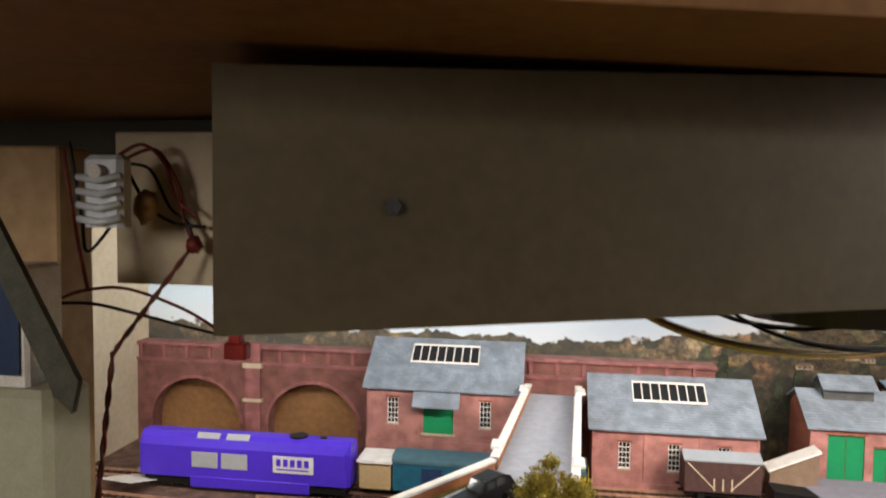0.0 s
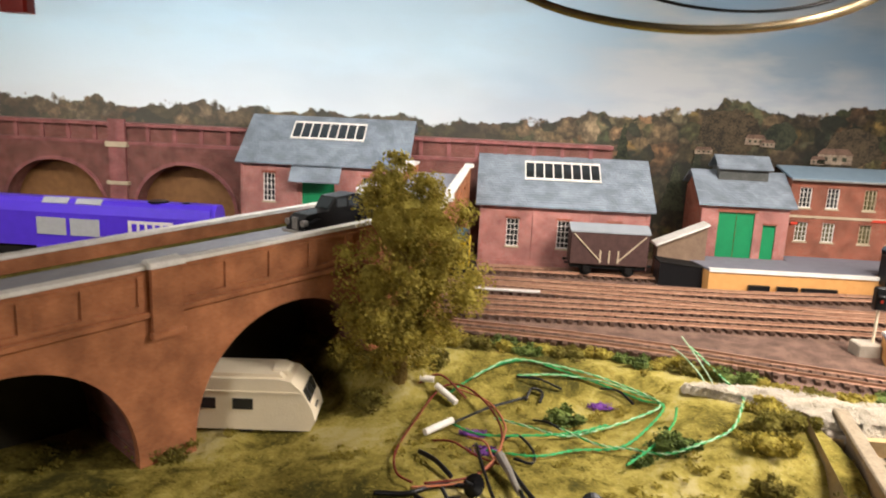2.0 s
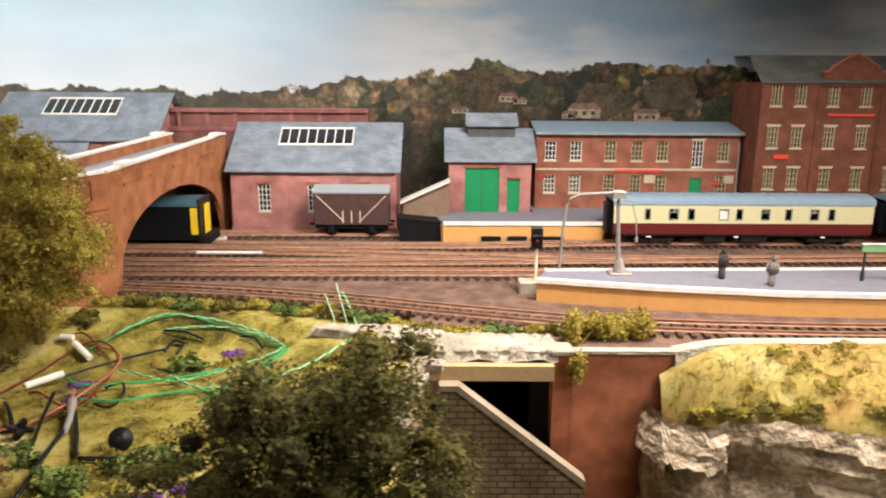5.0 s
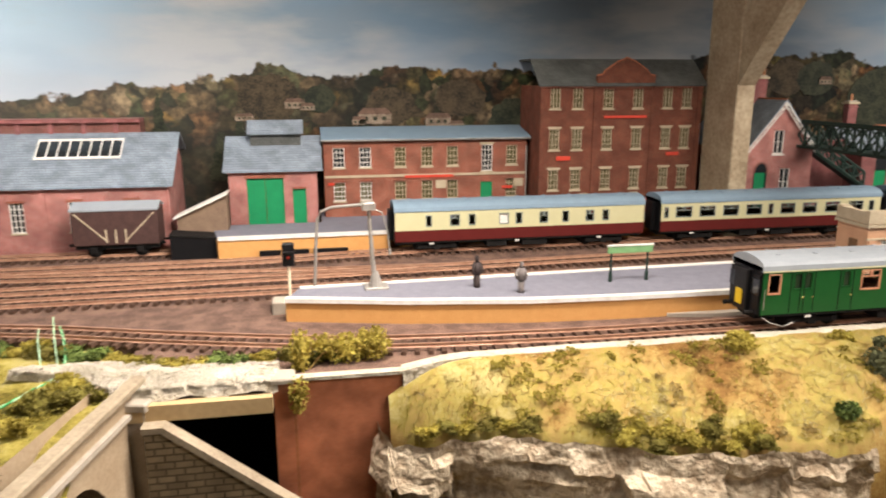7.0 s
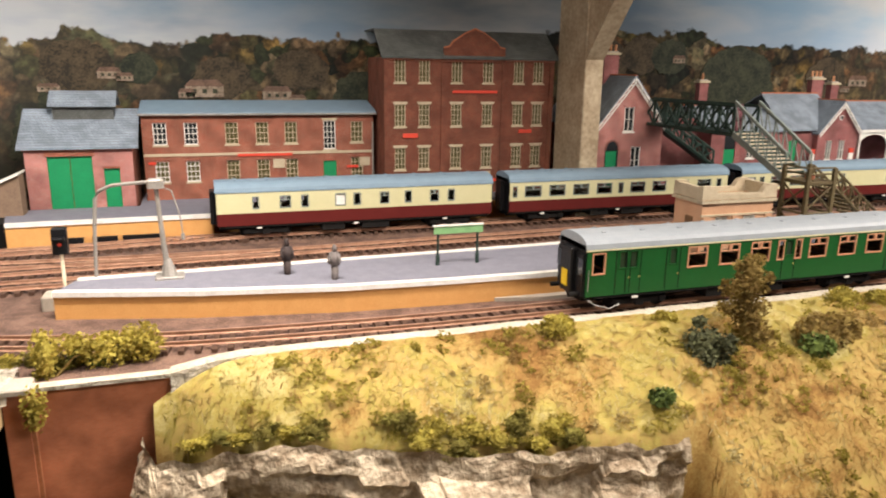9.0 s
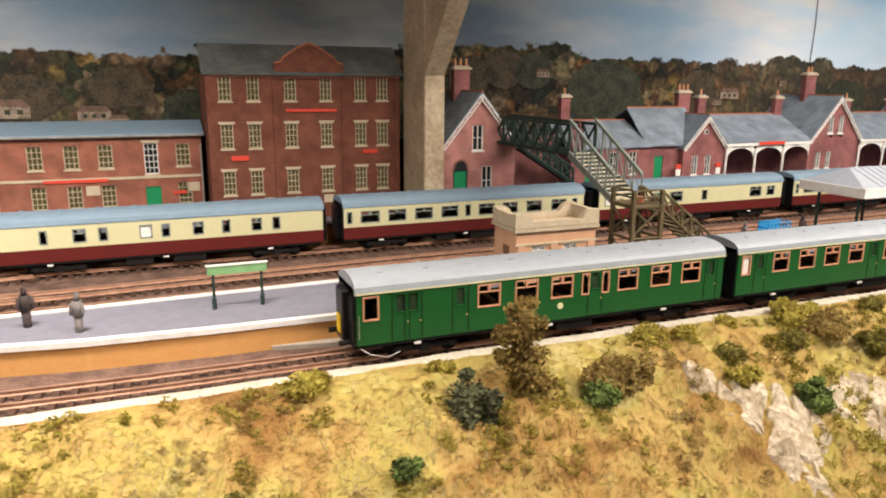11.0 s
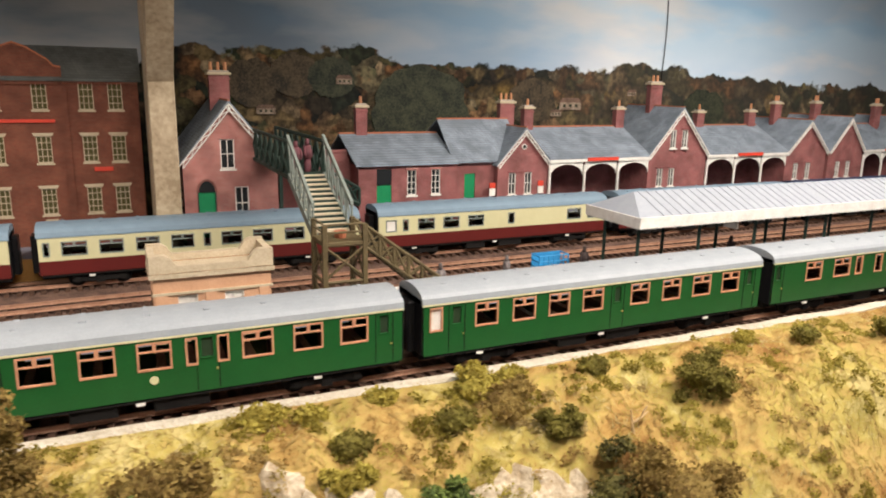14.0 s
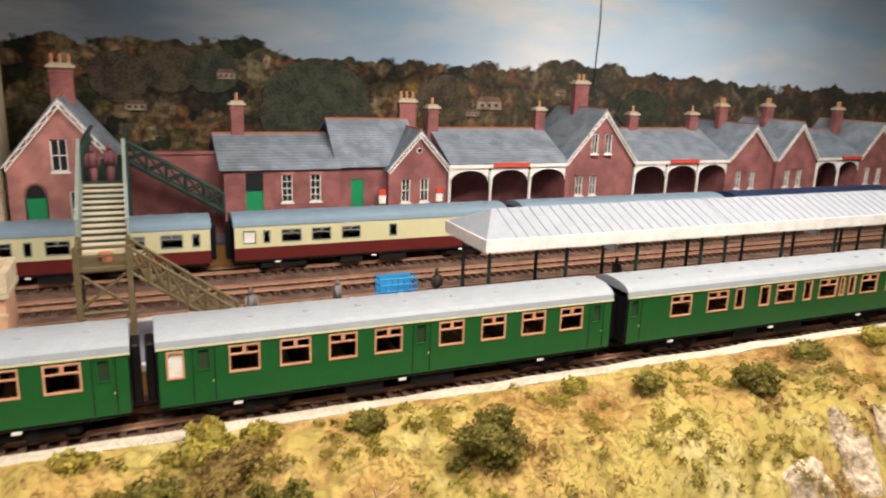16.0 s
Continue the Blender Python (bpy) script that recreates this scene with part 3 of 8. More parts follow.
def printed(name, x, z0, z1, half, kind, material, seed):
    """A flat printed tree on the backdrop, of ragged outline."""
    g = random.Random(seed)
    n = 44
    pts = []
    for i in range(n + 1):
        v = i / n
        if kind == "cone":
            w = half * (1 - abs(2 * v - 1)) ** 1.0
            u = -1 if v < 0.5 else 1
            z = z0 + (z1 - z0) * (1 - abs(2 * v - 1))
            pts.append((x + u * (half * (1 - (1 - abs(2 * v - 1))) + g.uniform(-0.10, 0.18) * half), z + g.uniform(-0.02, 0.02) * (z1 - z0)))
        else:
            t = math.tau * i / (n + 1)
            k = 1 + 0.12 * noise.noise(Vector((math.cos(t) * 2, math.sin(t) * 2, seed))) + g.uniform(-0.05, 0.05)
            pts.append((x - half * k * math.cos(t), (z0 + z1) / 2 + (z1 - z0) / 2 * k * math.sin(t)))
    if kind == "cone":
        pts[0], pts[-1] = (x - half, z0), (x + half, z0)
    part(name, Build().prism(pts, "y", 0.8958 - 0.00005 * (seed - 900), 0.8968), material, bd)


PRINT_DARK = mat("printed_dark_tree", (0.040, 0.044, 0.024), (0.010, 0.013, 0.009), 0.8, 90, 420, 0, amount=0.7)
PRINT_BROWN = mat("printed_brown_tree", (0.068, 0.049, 0.027), (0.018, 0.015, 0.010), 0.8, 90, 420, 0, amount=0.8)
PRINT_PALE = mat("printed_pale_house", (0.27, 0.215, 0.16), (0.12, 0.085, 0.06), 0.8, 120, 500, 0, amount=0.7)
PRINT_ROOF = mat("printed_house_roof", (0.15, 0.09, 0.065), (0.08, 0.05, 0.036), 0.8, 120, 500, 0, amount=0.7)
for i, (name, x, z0, z1, half, kind, m_) in enumerate((
        ("printed_oak", 1.123, 0.085, 0.188, 0.060, "round", PRINT_DARK), ("printed_pine", 0.215, 0.10, 0.158, 0.011, "cone", PRINT_DARK), ("printed_pine", 0.278, 0.06, 0.117, 0.014, "cone", PRINT_DARK),
        ("printed_oak", 0.333, 0.125, 0.178, 0.034, "round", PRINT_BROWN), ("printed_oak", 0.617, 0.09, 0.150, 0.030, "round", PRINT_DARK), ("printed_oak", 0.470, 0.12, 0.163, 0.028, "round", PRINT_BROWN),
        ("printed_oak", 0.390, 0.135, 0.166, 0.018, "round", PRINT_DARK), ("printed_oak", 0.552, 0.13, 0.172, 0.030, "round", PRINT_BROWN), ("printed_oak", 0.93, 0.14, 0.190, 0.026, "round", PRINT_BROWN),
        ("printed_oak", 0.975, 0.15, 0.197, 0.028, "round", PRINT_BROWN), ("printed_oak", 1.015, 0.15, 0.194, 0.026, "round", PRINT_DARK), ("printed_pine", 0.30, 0.09, 0.138, 0.010, "cone", PRINT_DARK),
        ("printed_oak", 1.27, 0.12, 0.176, 0.034, "round", PRINT_BROWN), ("printed_oak", 1.55, 0.11, 0.165, 0.040, "round", PRINT_DARK))):
    printed(name, x, z0, z1, half, kind, m_, 900 + i)
for x, z, w, h in ((0.362, 0.147, 0.011, 0.007), (0.376, 0.143, 0.008, 0.005), (0.452, 0.133, 0.019, 0.011), (0.434, 0.127, 0.008, 0.006), (0.526, 0.128, 0.015, 0.009), (0.548, 0.121, 0.009, 0.006), (0.306, 0.132, 0.010, 0.005), (1.029, 0.171, 0.009, 0.006), (1.326, 0.147, 0.016, 0.009), (1.422, 0.161, 0.007, 0.005), (0.943, 0.139, 0.010, 0.006), (1.305, 0.135, 0.008, 0.005)):
    hs = part("printed_house", Build().box(x - w, x + w, 0.8942, 0.8946, z - h, z), PRINT_PALE, bd)
    part("printed_roof", Build().prism([(x - w * 1.06, z), (x + w * 1.06, z), (x + w * 0.72, z + h * 0.62), (x - w * 0.72, z + h * 0.62)], "y", 0.8938, 0.8946), PRINT_ROOF, hs)
    for k in range(-1, 2):
        part("printed_window", Build().box(x + w * (0.55 * k - 0.12), x + w * (0.55 * k + 0.12), 0.8939, 0.8942, z - h * 0.65, z - h * 0.25), PRINT_DARK, hs)
solo("backdrop_wire", Build().tube([(1.470, 0.8950, 0.17), (1.473, 0.8950, 0.24), (1.471, 0.8950, 0.31)], 0.0006, 5), BLACK, "thin black wire running up the backdrop", "wire")

# ---- room behind and around ----
solo("wall_back", Build().box(-1.6, 3.6, 1.30, 1.36, -0.9, 1.6), mat("cream_wall", (0.62, 0.50, 0.28), (0.56, 0.45, 0.24), 0.8, 4, 60, 0.05), "cream painted wall behind the layout", "wall", kind="structure")
solo("wall_front", Build().box(-1.6, 3.6, -2.06, -2.0, -0.9, 1.6), ROOM, "plain dark unseen wall behind the viewer", "wall", kind="structure")
solo("wall_left", Build().box(-1.66, -1.6, -2.06, 1.36, -0.9, 1.6), ROOM, "plain dark unseen side wall", "wall", kind="structure")
solo("wall_right", Build().box(3.6, 3.66, -2.06, 1.36, -0.9, 1.6), ROOM, "plain dark unseen side wall", "wall", kind="structure")
solo("floor", Build().box(-1.6, 3.6, -2.06, 1.36, -0.96, -0.9), WOOD_BROWN, "plain brown floor under the layout", "floor", kind="structure")
solo("ceiling", Build().box(-1.6, 3.6, -2.06, 1.36, 1.6, 1.66), ROOM, "plain dark unseen ceiling", "ceiling", kind="structure")

# ---- upper deck ----


def leaning_board(outline, z0, z1, climb=0.027):
    """A board seen in plan, its underside climbing slightly towards the right."""
    b = Build().prism(outline, "z", z0, z1)
    b.v = [(x, y, z + climb * (x + 0.111)) for x, y, z in b.v]
    return b


solo("upper_deck", leaning_board([(-0.108, 0.2425), (0.27, 0.3680), (0.27, 0.53), (-0.235, 0.53)], 0.2705, 0.36), WOOD_BROWN, "brown timber underside of an upper deck", "deck", kind="structure")
solo("deck_fascia", leaning_board([(-0.111, 0.229), (0.27, 0.3555), (0.27, 0.3675), (-0.111, 0.241)], 0.2690, 0.362), FASCIA, "dark painted fascia board with a screw", "board", kind="structure")
# added board: its dark colour stands in for the shade under the deck
solo("deck_back_shade", Build().box(-0.50, -0.19, 0.442, 0.456, 0.332, 0.369), WOOD_DARK, "added dark board standing in for shade under the top deck", "board", kind="structure")
solo("deck_top", Build().prism([(-0.50, 0.050), (0.27, 0.270), (0.27, 0.53), (-0.50, 0.53)], "z", 0.370, 0.388), WOOD_BROWN, "brown top board overhanging the fascia", "board", kind="structure")


# ---- parts of buildings ----


def window(parent, x, z, w, h, y, bars=(2, 3), frame_mat=None, pane=None, sill=STONE, head=None, depth=0.002, thick=0.0007):
    """A window set into an opening: frame with glazing bars, a pane behind it, sill and head of stone."""
    t = thick
    xs = [x + t] + [x + w * i / bars[0] for i in range(1, bars[0])] + [x + w - t]
    zs = [z + t * 1.3] + [z + h * i / bars[1] for i in range(1, bars[1])] + [z + h - t]
    b = t * 0.35
    lights = [(xs[i] + (b if i else 0), xs[i + 1] - (b if i + 2 < len(xs) else 0), zs[j] + (b if j else 0), zs[j + 1] - (b if j + 2 < len(zs) else 0)) for i in range(len(xs) - 1) for j in range(len(zs) - 1)]
    g = Build().wall(x, x + w, z, z + h, y + 0.0004, y + depth, lights)
    wn = part("window", g, frame_mat or WHITE, parent)
    part("pane", Build().box(x, x + w, y + depth, y + depth + 0.0004, z, z + h), pane or PANE, wn)
    if sill:
        part("sill", Build().box(x - 0.0012, x + w + 0.0012, y - 0.0012, y + 0.0003, z - 0.0016, z), sill, wn)
    if head:
        part("lintel", Build().prism([(x - 0.0012, z + h), (x + w + 0.0012, z + h), (x + w + 0.0022, z + h + 0.0026), (x - 0.0022, z + h + 0.0026)], "y", y - 0.0009, y + 0.0003), head, wn)
    return wn


def chimney(parent, x, y, z0, z1, w=0.010, pots=2, material=None, d=0.008):
    c = part("chimney", Build().box(x - w / 2, x + w / 2, y - d / 2, y + d / 2, z0, z1 - 0.0042), material or BRICK_STATION, parent)
    part("chimney_band", Build().soft(x - w / 2 - 0.0008, x + w / 2 + 0.0008, y - d / 2 - 0.0008, y + d / 2 + 0.0008, z1 - 0.0085, z1 - 0.0068, 0.0003), material or BRICK_STATION, c)
    part("chimney_cap", Build().soft(x - w / 2 - 0.0019, x + w / 2 + 0.0019, y - d / 2 - 0.0019, y + d / 2 + 0.0019, z1 - 0.0042, z1 - 0.0018, 0.0005), STONE, c, "pale stone chimney cap")
    part("flaunching", Build().soft(x - w / 2, x + w / 2, y - d / 2, y + d / 2, z1 - 0.0018, z1, 0.0006), CONCRETE, c)
    for i in range(pots):
        px = x + (i - (pots - 1) / 2) * w * 0.36
        part("chimney_pot", Build().tube([(px, y, z1 - 0.0004), (px, y, z1 + 0.0045), (px, y, z1 + 0.0072)], 0.0016, 10, 0.0012), POT, c, "buff clay chimney pot")
    return c


def gable_roof_x(x0, x1, y0, y1, ze, zr, t=0.0016, over=0.004):
    """A roof with its ridge along x."""
    ym = (y0 + y1) / 2
    k = (zr - ze) / (ym - y0)
    a, b = y0 - over, y1
    za, zb = ze - over * k, ze
    return Build().prism([(a, za), (ym, zr), (b, zb), (b, zb + t), (ym, zr + t * 1.3), (a, za + t)], "x", x0, x1)


def gable_roof_y(x0, x1, y0, y1, ze, zr, t=0.0016, over=0.003):
    """A roof with its ridge along y and its gable to the front."""
    xm = (x0 + x1) / 2
    k = (zr - ze) / (xm - x0)
    a, b, ze = x0 - over, x1 + over, ze - over * k
    return Build().prism([(a, ze), (xm, zr), (b, ze), (b, ze + t), (xm, zr + t * 1.5), (a, ze + t)], "y", y0, y1)


def goods_shed(x0, x1, y, z0, ze, zr, windows, door=None, label=""):
    """A brick goods shed with slate roof and a glazed skylight in it."""
    s = thing("goods_shed", label, "shed", ((x0 + x1) / 2, y, 0))
    yb = 0.895
    yr = y + 0.060
    holes = [(a, a + w, b, b + h) for a, b, w, h in windows]
    if door:
        holes.append(door)
    part("front_wall", Build().wall(x0, x1, min(z0, 0), ze, y, y + 0.004, holes), BRICK_PINK, s)
    part("plinth", Build().box(x0 - 0.001, x1 + 0.001, y - 0.0012, y, min(z0, 0), z0 + 0.008), BRICK_PINK, s)
    part("cornice", Build().box(x0 - 0.001, x1 + 0.001, y - 0.0014, y, ze - 0.004, ze), BRICK_PINK, s)
    for i in range(4):
        c = x0 + (x1 - x0) * i / 3
        a, b = max(x0, c - 0.003), min(x1, c + 0.003)
        part("pilaster", Build().box(a, b, y - 0.0011, y, z0 + 0.008, ze - 0.004), BRICK_PINK, s)
    for xa, xb in ((x0, x0 + 0.004), (x1 - 0.004, x1)):
        part("side_wall", Build().prism([(y + 0.004, min(z0, 0)), (yb, min(z0, 0)), (yb, ze + (zr - ze) * 0.35), (yr, zr), (y + 0.004, ze)], "x", xa, xb), BRICK_PINK, s)
    k = (zr - ze) / (yr - y)
    ov = 0.005
    roof = part("roof", Build().prism([(y - ov, ze - ov * k), (yr, zr), (yb, zr - (yb - yr) * k), (yb, zr - (yb - yr) * k + 0.0018), (yr, zr + 0.002), (y - ov, ze - ov * k + 0.0018)], "x", x0 - 0.005, x1 + 0.005), SLATE, s)
    w = (x1 - x0) * 0.455
    xs = x0 + (x1 - x0) * 0.265
    up, lo = 0.87, 0.50

    def on(f, lift):
        return (y - ov + (yr - y + ov) * f, ze - ov * k + (zr - ze + ov * k) * f + 0.0018 + lift)
    (ya, za), (yc, zc) = on(lo, 0), on(up, 0)
    g = Build()

    def strip(a, b, fa, fb, lift):
        p = [on(fa, -0.001), on(fb, -0.001), on(fb, lift), on(fa, lift)]
        g.prism(p, "x", a, b)
    strip(xs, xs + w, lo, lo + 0.03, 0.0011), strip(xs, xs + w, up - 0.03, up, 0.0011)
    for i in range(9):
        c = xs + w * i / 8
        strip(c - 0.0006, c + 0.0006, lo, up, 0.0012)
    sky = part("skylight", g, WHITE, roof)
    p = [on(lo, -0.001), on(up, -0.001), on(up, 0.0005), on(lo, 0.0005)]
    part("glazing", Build().prism(p, "x", xs, xs + w), PANE, roof)
    for a, b, ww, h in windows:
        window(s, a, b, ww, h, y, (3, 5), WHITE, PANE, STONE, BRICK_RED)
    if door:
        d = part("door", Build().box(door[0], door[1], y + 0.0015, y + 0.003, door[2], door[3]), DOOR_GREEN, s, "green timber loading door")
        part("threshold", Build().box(door[0] - 0.002, door[1] + 0.002, y - 0.003, y + 0.001, door[2] - 0.002, door[2]), STONE, s)
        m = Build().prism([(y - 0.016, door[3] + 0.000), (y - 0.0005, door[3] + 0.017), (y - 0.0005, door[3] + 0.0185), (y - 0.016, door[3] + 0.0015)], "x", door[0] - 0.011, door[1] + 0.008)
        part("awning", m, SLATE, s, "slate loading awning over the door")
    return s


goods_shed(-0.208, -0.028, 0.82, 0.03, 0.102, 0.147, [(-0.183, 0.057, 0.013, 0.031), (-0.073, 0.057, 0.013, 0.031)], (-0.140, -0.104, 0.047, 0.081),
           "pink brick goods shed with slate roof and green loading door")
goods_shed(0.056, 0.235, 0.81, 0.0, 0.071, 0.1155, [(0.085, 0.024, 0.013, 0.030), (0.139, 0.024, 0.013, 0.030), (0.192, 0.024, 0.013, 0.030)], None,
           "pink brick goods shed with slate roof and long skylight")


def engine_shed():
    x0, x1, y, ze, zr, yr = 0.292, 0.383, 0.825, 0.081, 0.110, 0.868
    s = thing("engine_shed", "small brick shed with green doors and a roof vent", "shed", ((x0 + x1) / 2, y, 0))
    big, small = (0.310, 0.348, 0.0, 0.071), (0.357, 0.371, 0.0, 0.059)
    part("front_wall", Build().wall(x0, x1, 0, ze, y, y + 0.004, [big, small]), BRICK_PINK, s)
    part("cornice", Build().box(x0 - 0.001, x1 + 0.001, y - 0.0014, y, ze - 0.005, ze), BRICK_RED, s)
    for xa, xb in ((x0, x0 + 0.004), (x1 - 0.004, x1)):
        part("side_wall", Build().prism([(y + 0.004, 0), (0.895, 0), (0.895, ze + 0.01), (yr, zr), (y + 0.004, ze)], "x", xa, xb), BRICK_RED, s)
    k = (zr - ze) / (yr - y)
    part("roof", Build().prism([(y - 0.005, ze - 0.005 * k), (yr, zr), (0.895, zr - 0.015), (0.895, zr - 0.013), (yr, zr + 0.002), (y - 0.005, ze - 0.005 * k + 0.0018)], "x", x0 - 0.005, x1 + 0.006), SLATE, s)
    v = part("roof_vent", Build().box(0.314, 0.367, yr - 0.014, yr + 0.012, zr - 0.008, zr + 0.006), SLATE_DARK, s)
    part("vent_roof", Build().prism([(yr - 0.019, zr + 0.0045), (yr, zr + 0.017), (yr + 0.018, zr + 0.0045), (yr + 0.018, zr + 0.006), (yr, zr + 0.019), (yr - 0.019, zr + 0.006)], "x", 0.311, 0.370), SLATE, v)
    d = part("door", Build().box(big[0], big[1], y + 0.0015, y + 0.003, 0, big[3]), DOOR_GREEN, s, "wide green shed door")
    part("door_seam", Build().box(0.3287, 0.3293, y + 0.0012, y + 0.0015, 0, big[3]), LEAF_DARK, d)
    part("door", Build().box(small[0], small[1], y + 0.0015, y + 0.003, 0, small[3]), DOOR_GREEN, s, "narrow green side door")
    part("lintel", Build().box(big[0] - 0.002, big[1] + 0.002, y - 0.001, y + 0.001, big[3], big[3] + 0.004), BRICK_RED, s)
    part("lintel", Build().box(small[0] - 0.001, small[1] + 0.001, y - 0.001, y + 0.001, small[3], small[3] + 0.002), BRICK_RED, s)


engine_shed()


def low_factory():
    x0, x1, y, zt = 0.391, 0.621, 0.850, 0.108
    s = thing("factory_building", "two storey red brick works with slate eaves roof", "building", ((x0 + x1) / 2, y, 0))
    xs = [(0.401, 1), (0.430, 1), (0.469, 0), (0.499, 0), (0.528, 0), (0.568, 2), (0.597, 0)]
    holes = []
    for x, k in xs:
        z, h = (0.070, 0.030) if k == 2 else (0.077, 0.022)
        holes += [(x, x + 0.0125, z, z + h)]
        if k != 2:
            holes += [(x, x + 0.0125, 0.040, 0.061)]
    door = (0.567, 0.581, 0.02, 0.058)
    part("front_wall", Build().wall(x0, x1, 0, zt, y, y + 0.004, holes + [door]), BRICK_RED, s)
    part("string_course", Build().box(x0, x1, y - 0.0012, y, 0.066, 0.0685), STONE, s)
    part("cornice", Build().box(x0, x1, y - 0.0014, y, zt - 0.003, zt), BRICK_RED, s)
    part("side_wall", Build().box(x0, x0 + 0.004, y + 0.004, 0.895, 0, zt), BRICK_RED, s)
    part("side_wall", Build().box(x1 - 0.004, x1, y + 0.004, 0.895, 0, zt), BRICK_RED, s)
    part("roof", Build().prism([(y - 0.005, zt - 0.001), (0.895, zt + 0.009), (0.895, zt + 0.011), (y - 0.005, zt + 0.001)], "x", x0 - 0.002, x1 + 0.003), ROOF_BLUE, s)
    part("gutter", Build().tube([(x0 - 0.002, y - 0.005, zt - 0.001), (x1 + 0.003, y - 0.005, zt - 0.001)], 0.0011, 6), STEEL, s)
    for (x, k), in zip(xs):
        if k == 2:
            window(s, x, 0.070, 0.0125, 0.030, y, (3, 5), WHITE, PANE, STONE, STONE)
        else:
            window(s, x, 0.077, 0.0125, 0.022, y, (3, 4), WHITE if k else STONE, PANE_AMBER if not k else PANE, STONE, BRICK_RED)
            window(s, x, 0.040, 0.0125, 0.021, y, (3, 4), WHITE if x < 0.45 else STONE, PANE_AMBER, STONE, BRICK_RED)
    part("door", Build().box(door[0], door[1], y + 0.0015, y + 0.003, door[2], door[3]), DOOR_GREEN, s)
    for a, b, z in ((0.480, 0.535, 0.0645), (0.395, 0.402, 0.058), (0.592, 0.604, 0.050)):
        part("notice_board", Build().box(a, b, y - 0.0016, y - 0.0004, z, z + 0.0028), ORANGE, s)
    for a, b, z in ((0.515, 0.527, 0.052), (0.606, 0.617, 0.052)):
        part("poster", Build().box(a, b, y - 0.0012, y - 0.0002, z, z + 0.009), STONE, s)
    part("downpipe", Build().tube([(x1 - 0.001, y - 0.002, 0), (x1 - 0.001, y - 0.002, zt - 0.01)], 0.0009, 6), STEEL, s)


low_factory()


def mill():
    x0, x1, y, zt = 0.626, 0.817, 0.820, 0.165
    s = thing("mill_building", "tall three storey red brick mill with central pediment", "building", ((x0 + x1) / 2, y, 0))
    cols = (0.6375, 0.6635, 0.699, 0.734, 0.7695, 0.7925)
    rows = (0.140, 0.095, 0.050)
    holes = [(x, x + 0.0115, z, z + 0.023) for x in cols for z in rows]
    part("front_wall", Build().wall(x0, x1, 0, zt, y, y + 0.004, holes), BRICK_MILL, s)
    part("side_wall", Build().box(x0, x0 + 0.004, y + 0.004, 0.895, 0, zt), BRICK_MILL, s)
    part("side_wall", Build().box(x1 - 0.004, x1, y + 0.004, 0.895, 0, zt), BRICK_MILL, s)
    a, b = 0.690, 0.758
    part("pediment", Build().prism([(a, zt - 0.004), (b, zt - 0.004), (b, 0.175), (b - 0.006, 0.176), (b - 0.010, 0.181), (0.734, 0.190), (0.724, 0.194), (0.714, 0.190), (a + 0.010, 0.181), (a + 0.006, 0.176), (a, 0.175)],
                                   "y", y - 0.002, y + 0.003), BRICK_MILL, s)
    part("pediment_coping", Build().tube([(a, y, 0.1755), (a + 0.006, y, 0.1765), (a + 0.010, y, 0.1815), (0.714, y, 0.1905), (0.724, y, 0.1945), (0.734, y, 0.1905), (b - 0.010, y, 0.1815), (b - 0.006, y, 0.1765), (b, y, 0.1755)], 0.0012, 6), TERRACOTTA, s)
    part("roof", Build().prism([(y - 0.004, zt - 0.001), (0.852, 0.192), (0.895, 0.192), (0.895, 0.194), (0.852, 0.194), (y - 0.004, zt + 0.001)], "x", x0 - 0.003, x1 + 0.003), SLATE_DARK, s)
    part("cornice", Build().box(x0, x1, y - 0.0014, y, zt - 0.003, zt - 0.0005), BRICK_RED, s)
    for x in (a, b, x0 + 0.003, x1 - 0.003):
        part("pilaster", Build().box(x - 0.0025, x + 0.0025, y - 0.0012, y, 0, zt - 0.003), BRICK_MILL, s)
    for z in rows:
        for x in cols:
            w = window(s, x, z, 0.0115, 0.023, y, (3, 4), STONE, PANE_AMBER, STONE, STONE)
    for xa, xb, z, h in ((0.700, 0.750, 0.1295, 0.0026), (0.646, 0.662, 0.0835, 0.0045), (0.777, 0.792, 0.087, 0.0035), (0.640, 0.651, 0.0335, 0.003), (0.745, 0.757, 0.0345, 0.003)):
        part("notice_board", Build().box(xa, xb, y - 0.0018, y - 0.0004, z, z + h), ORANGE, s)
    for xa in (0.675, 0.735):
        part("poster", Build().box(xa, xa + 0.010, y - 0.0012, y - 0.0002, 0.038, 0.046), STONE, s)


mill()


def bargeboards(parent, x0, x1, y, ze, zr):
    """Pierced white boards along a gable's two slopes."""
    xm = (x0 + x1) / 2
    for s in (-1, 1):
        e = Vector((xm + s * ((x1 - x0) / 2 + 0.003), 0, ze - 0.003))
        r = Vector((xm, 0, zr))
        d = (r - e)
        n = Vector((-d.z, 0, d.x)).normalized() * (1 if s > 0 else -1)
        g = Build()
        for lo, hi in ((0, 0.0009), (0.0034, 0.0042)):
            q = [e - n * lo * -1, r - n * lo * -1, r - n * hi * -1, e - n * hi * -1]
            g.prism([(p.x, p.z) for p in q], "y", y - 0.0022, y - 0.0010)
        steps = 11
        for i in range(steps):
            p, q = e + d * (i / steps), e + d * ((i + 1) / steps)
            u, v = (p + n * 0.0008, q + n * 0.0036) if i % 2 else (p + n * 0.0036, q + n * 0.0008)
            g.tube([(u.x, y - 0.0016, u.z), (v.x, y - 0.0016, v.z)], 0.00045, 4)
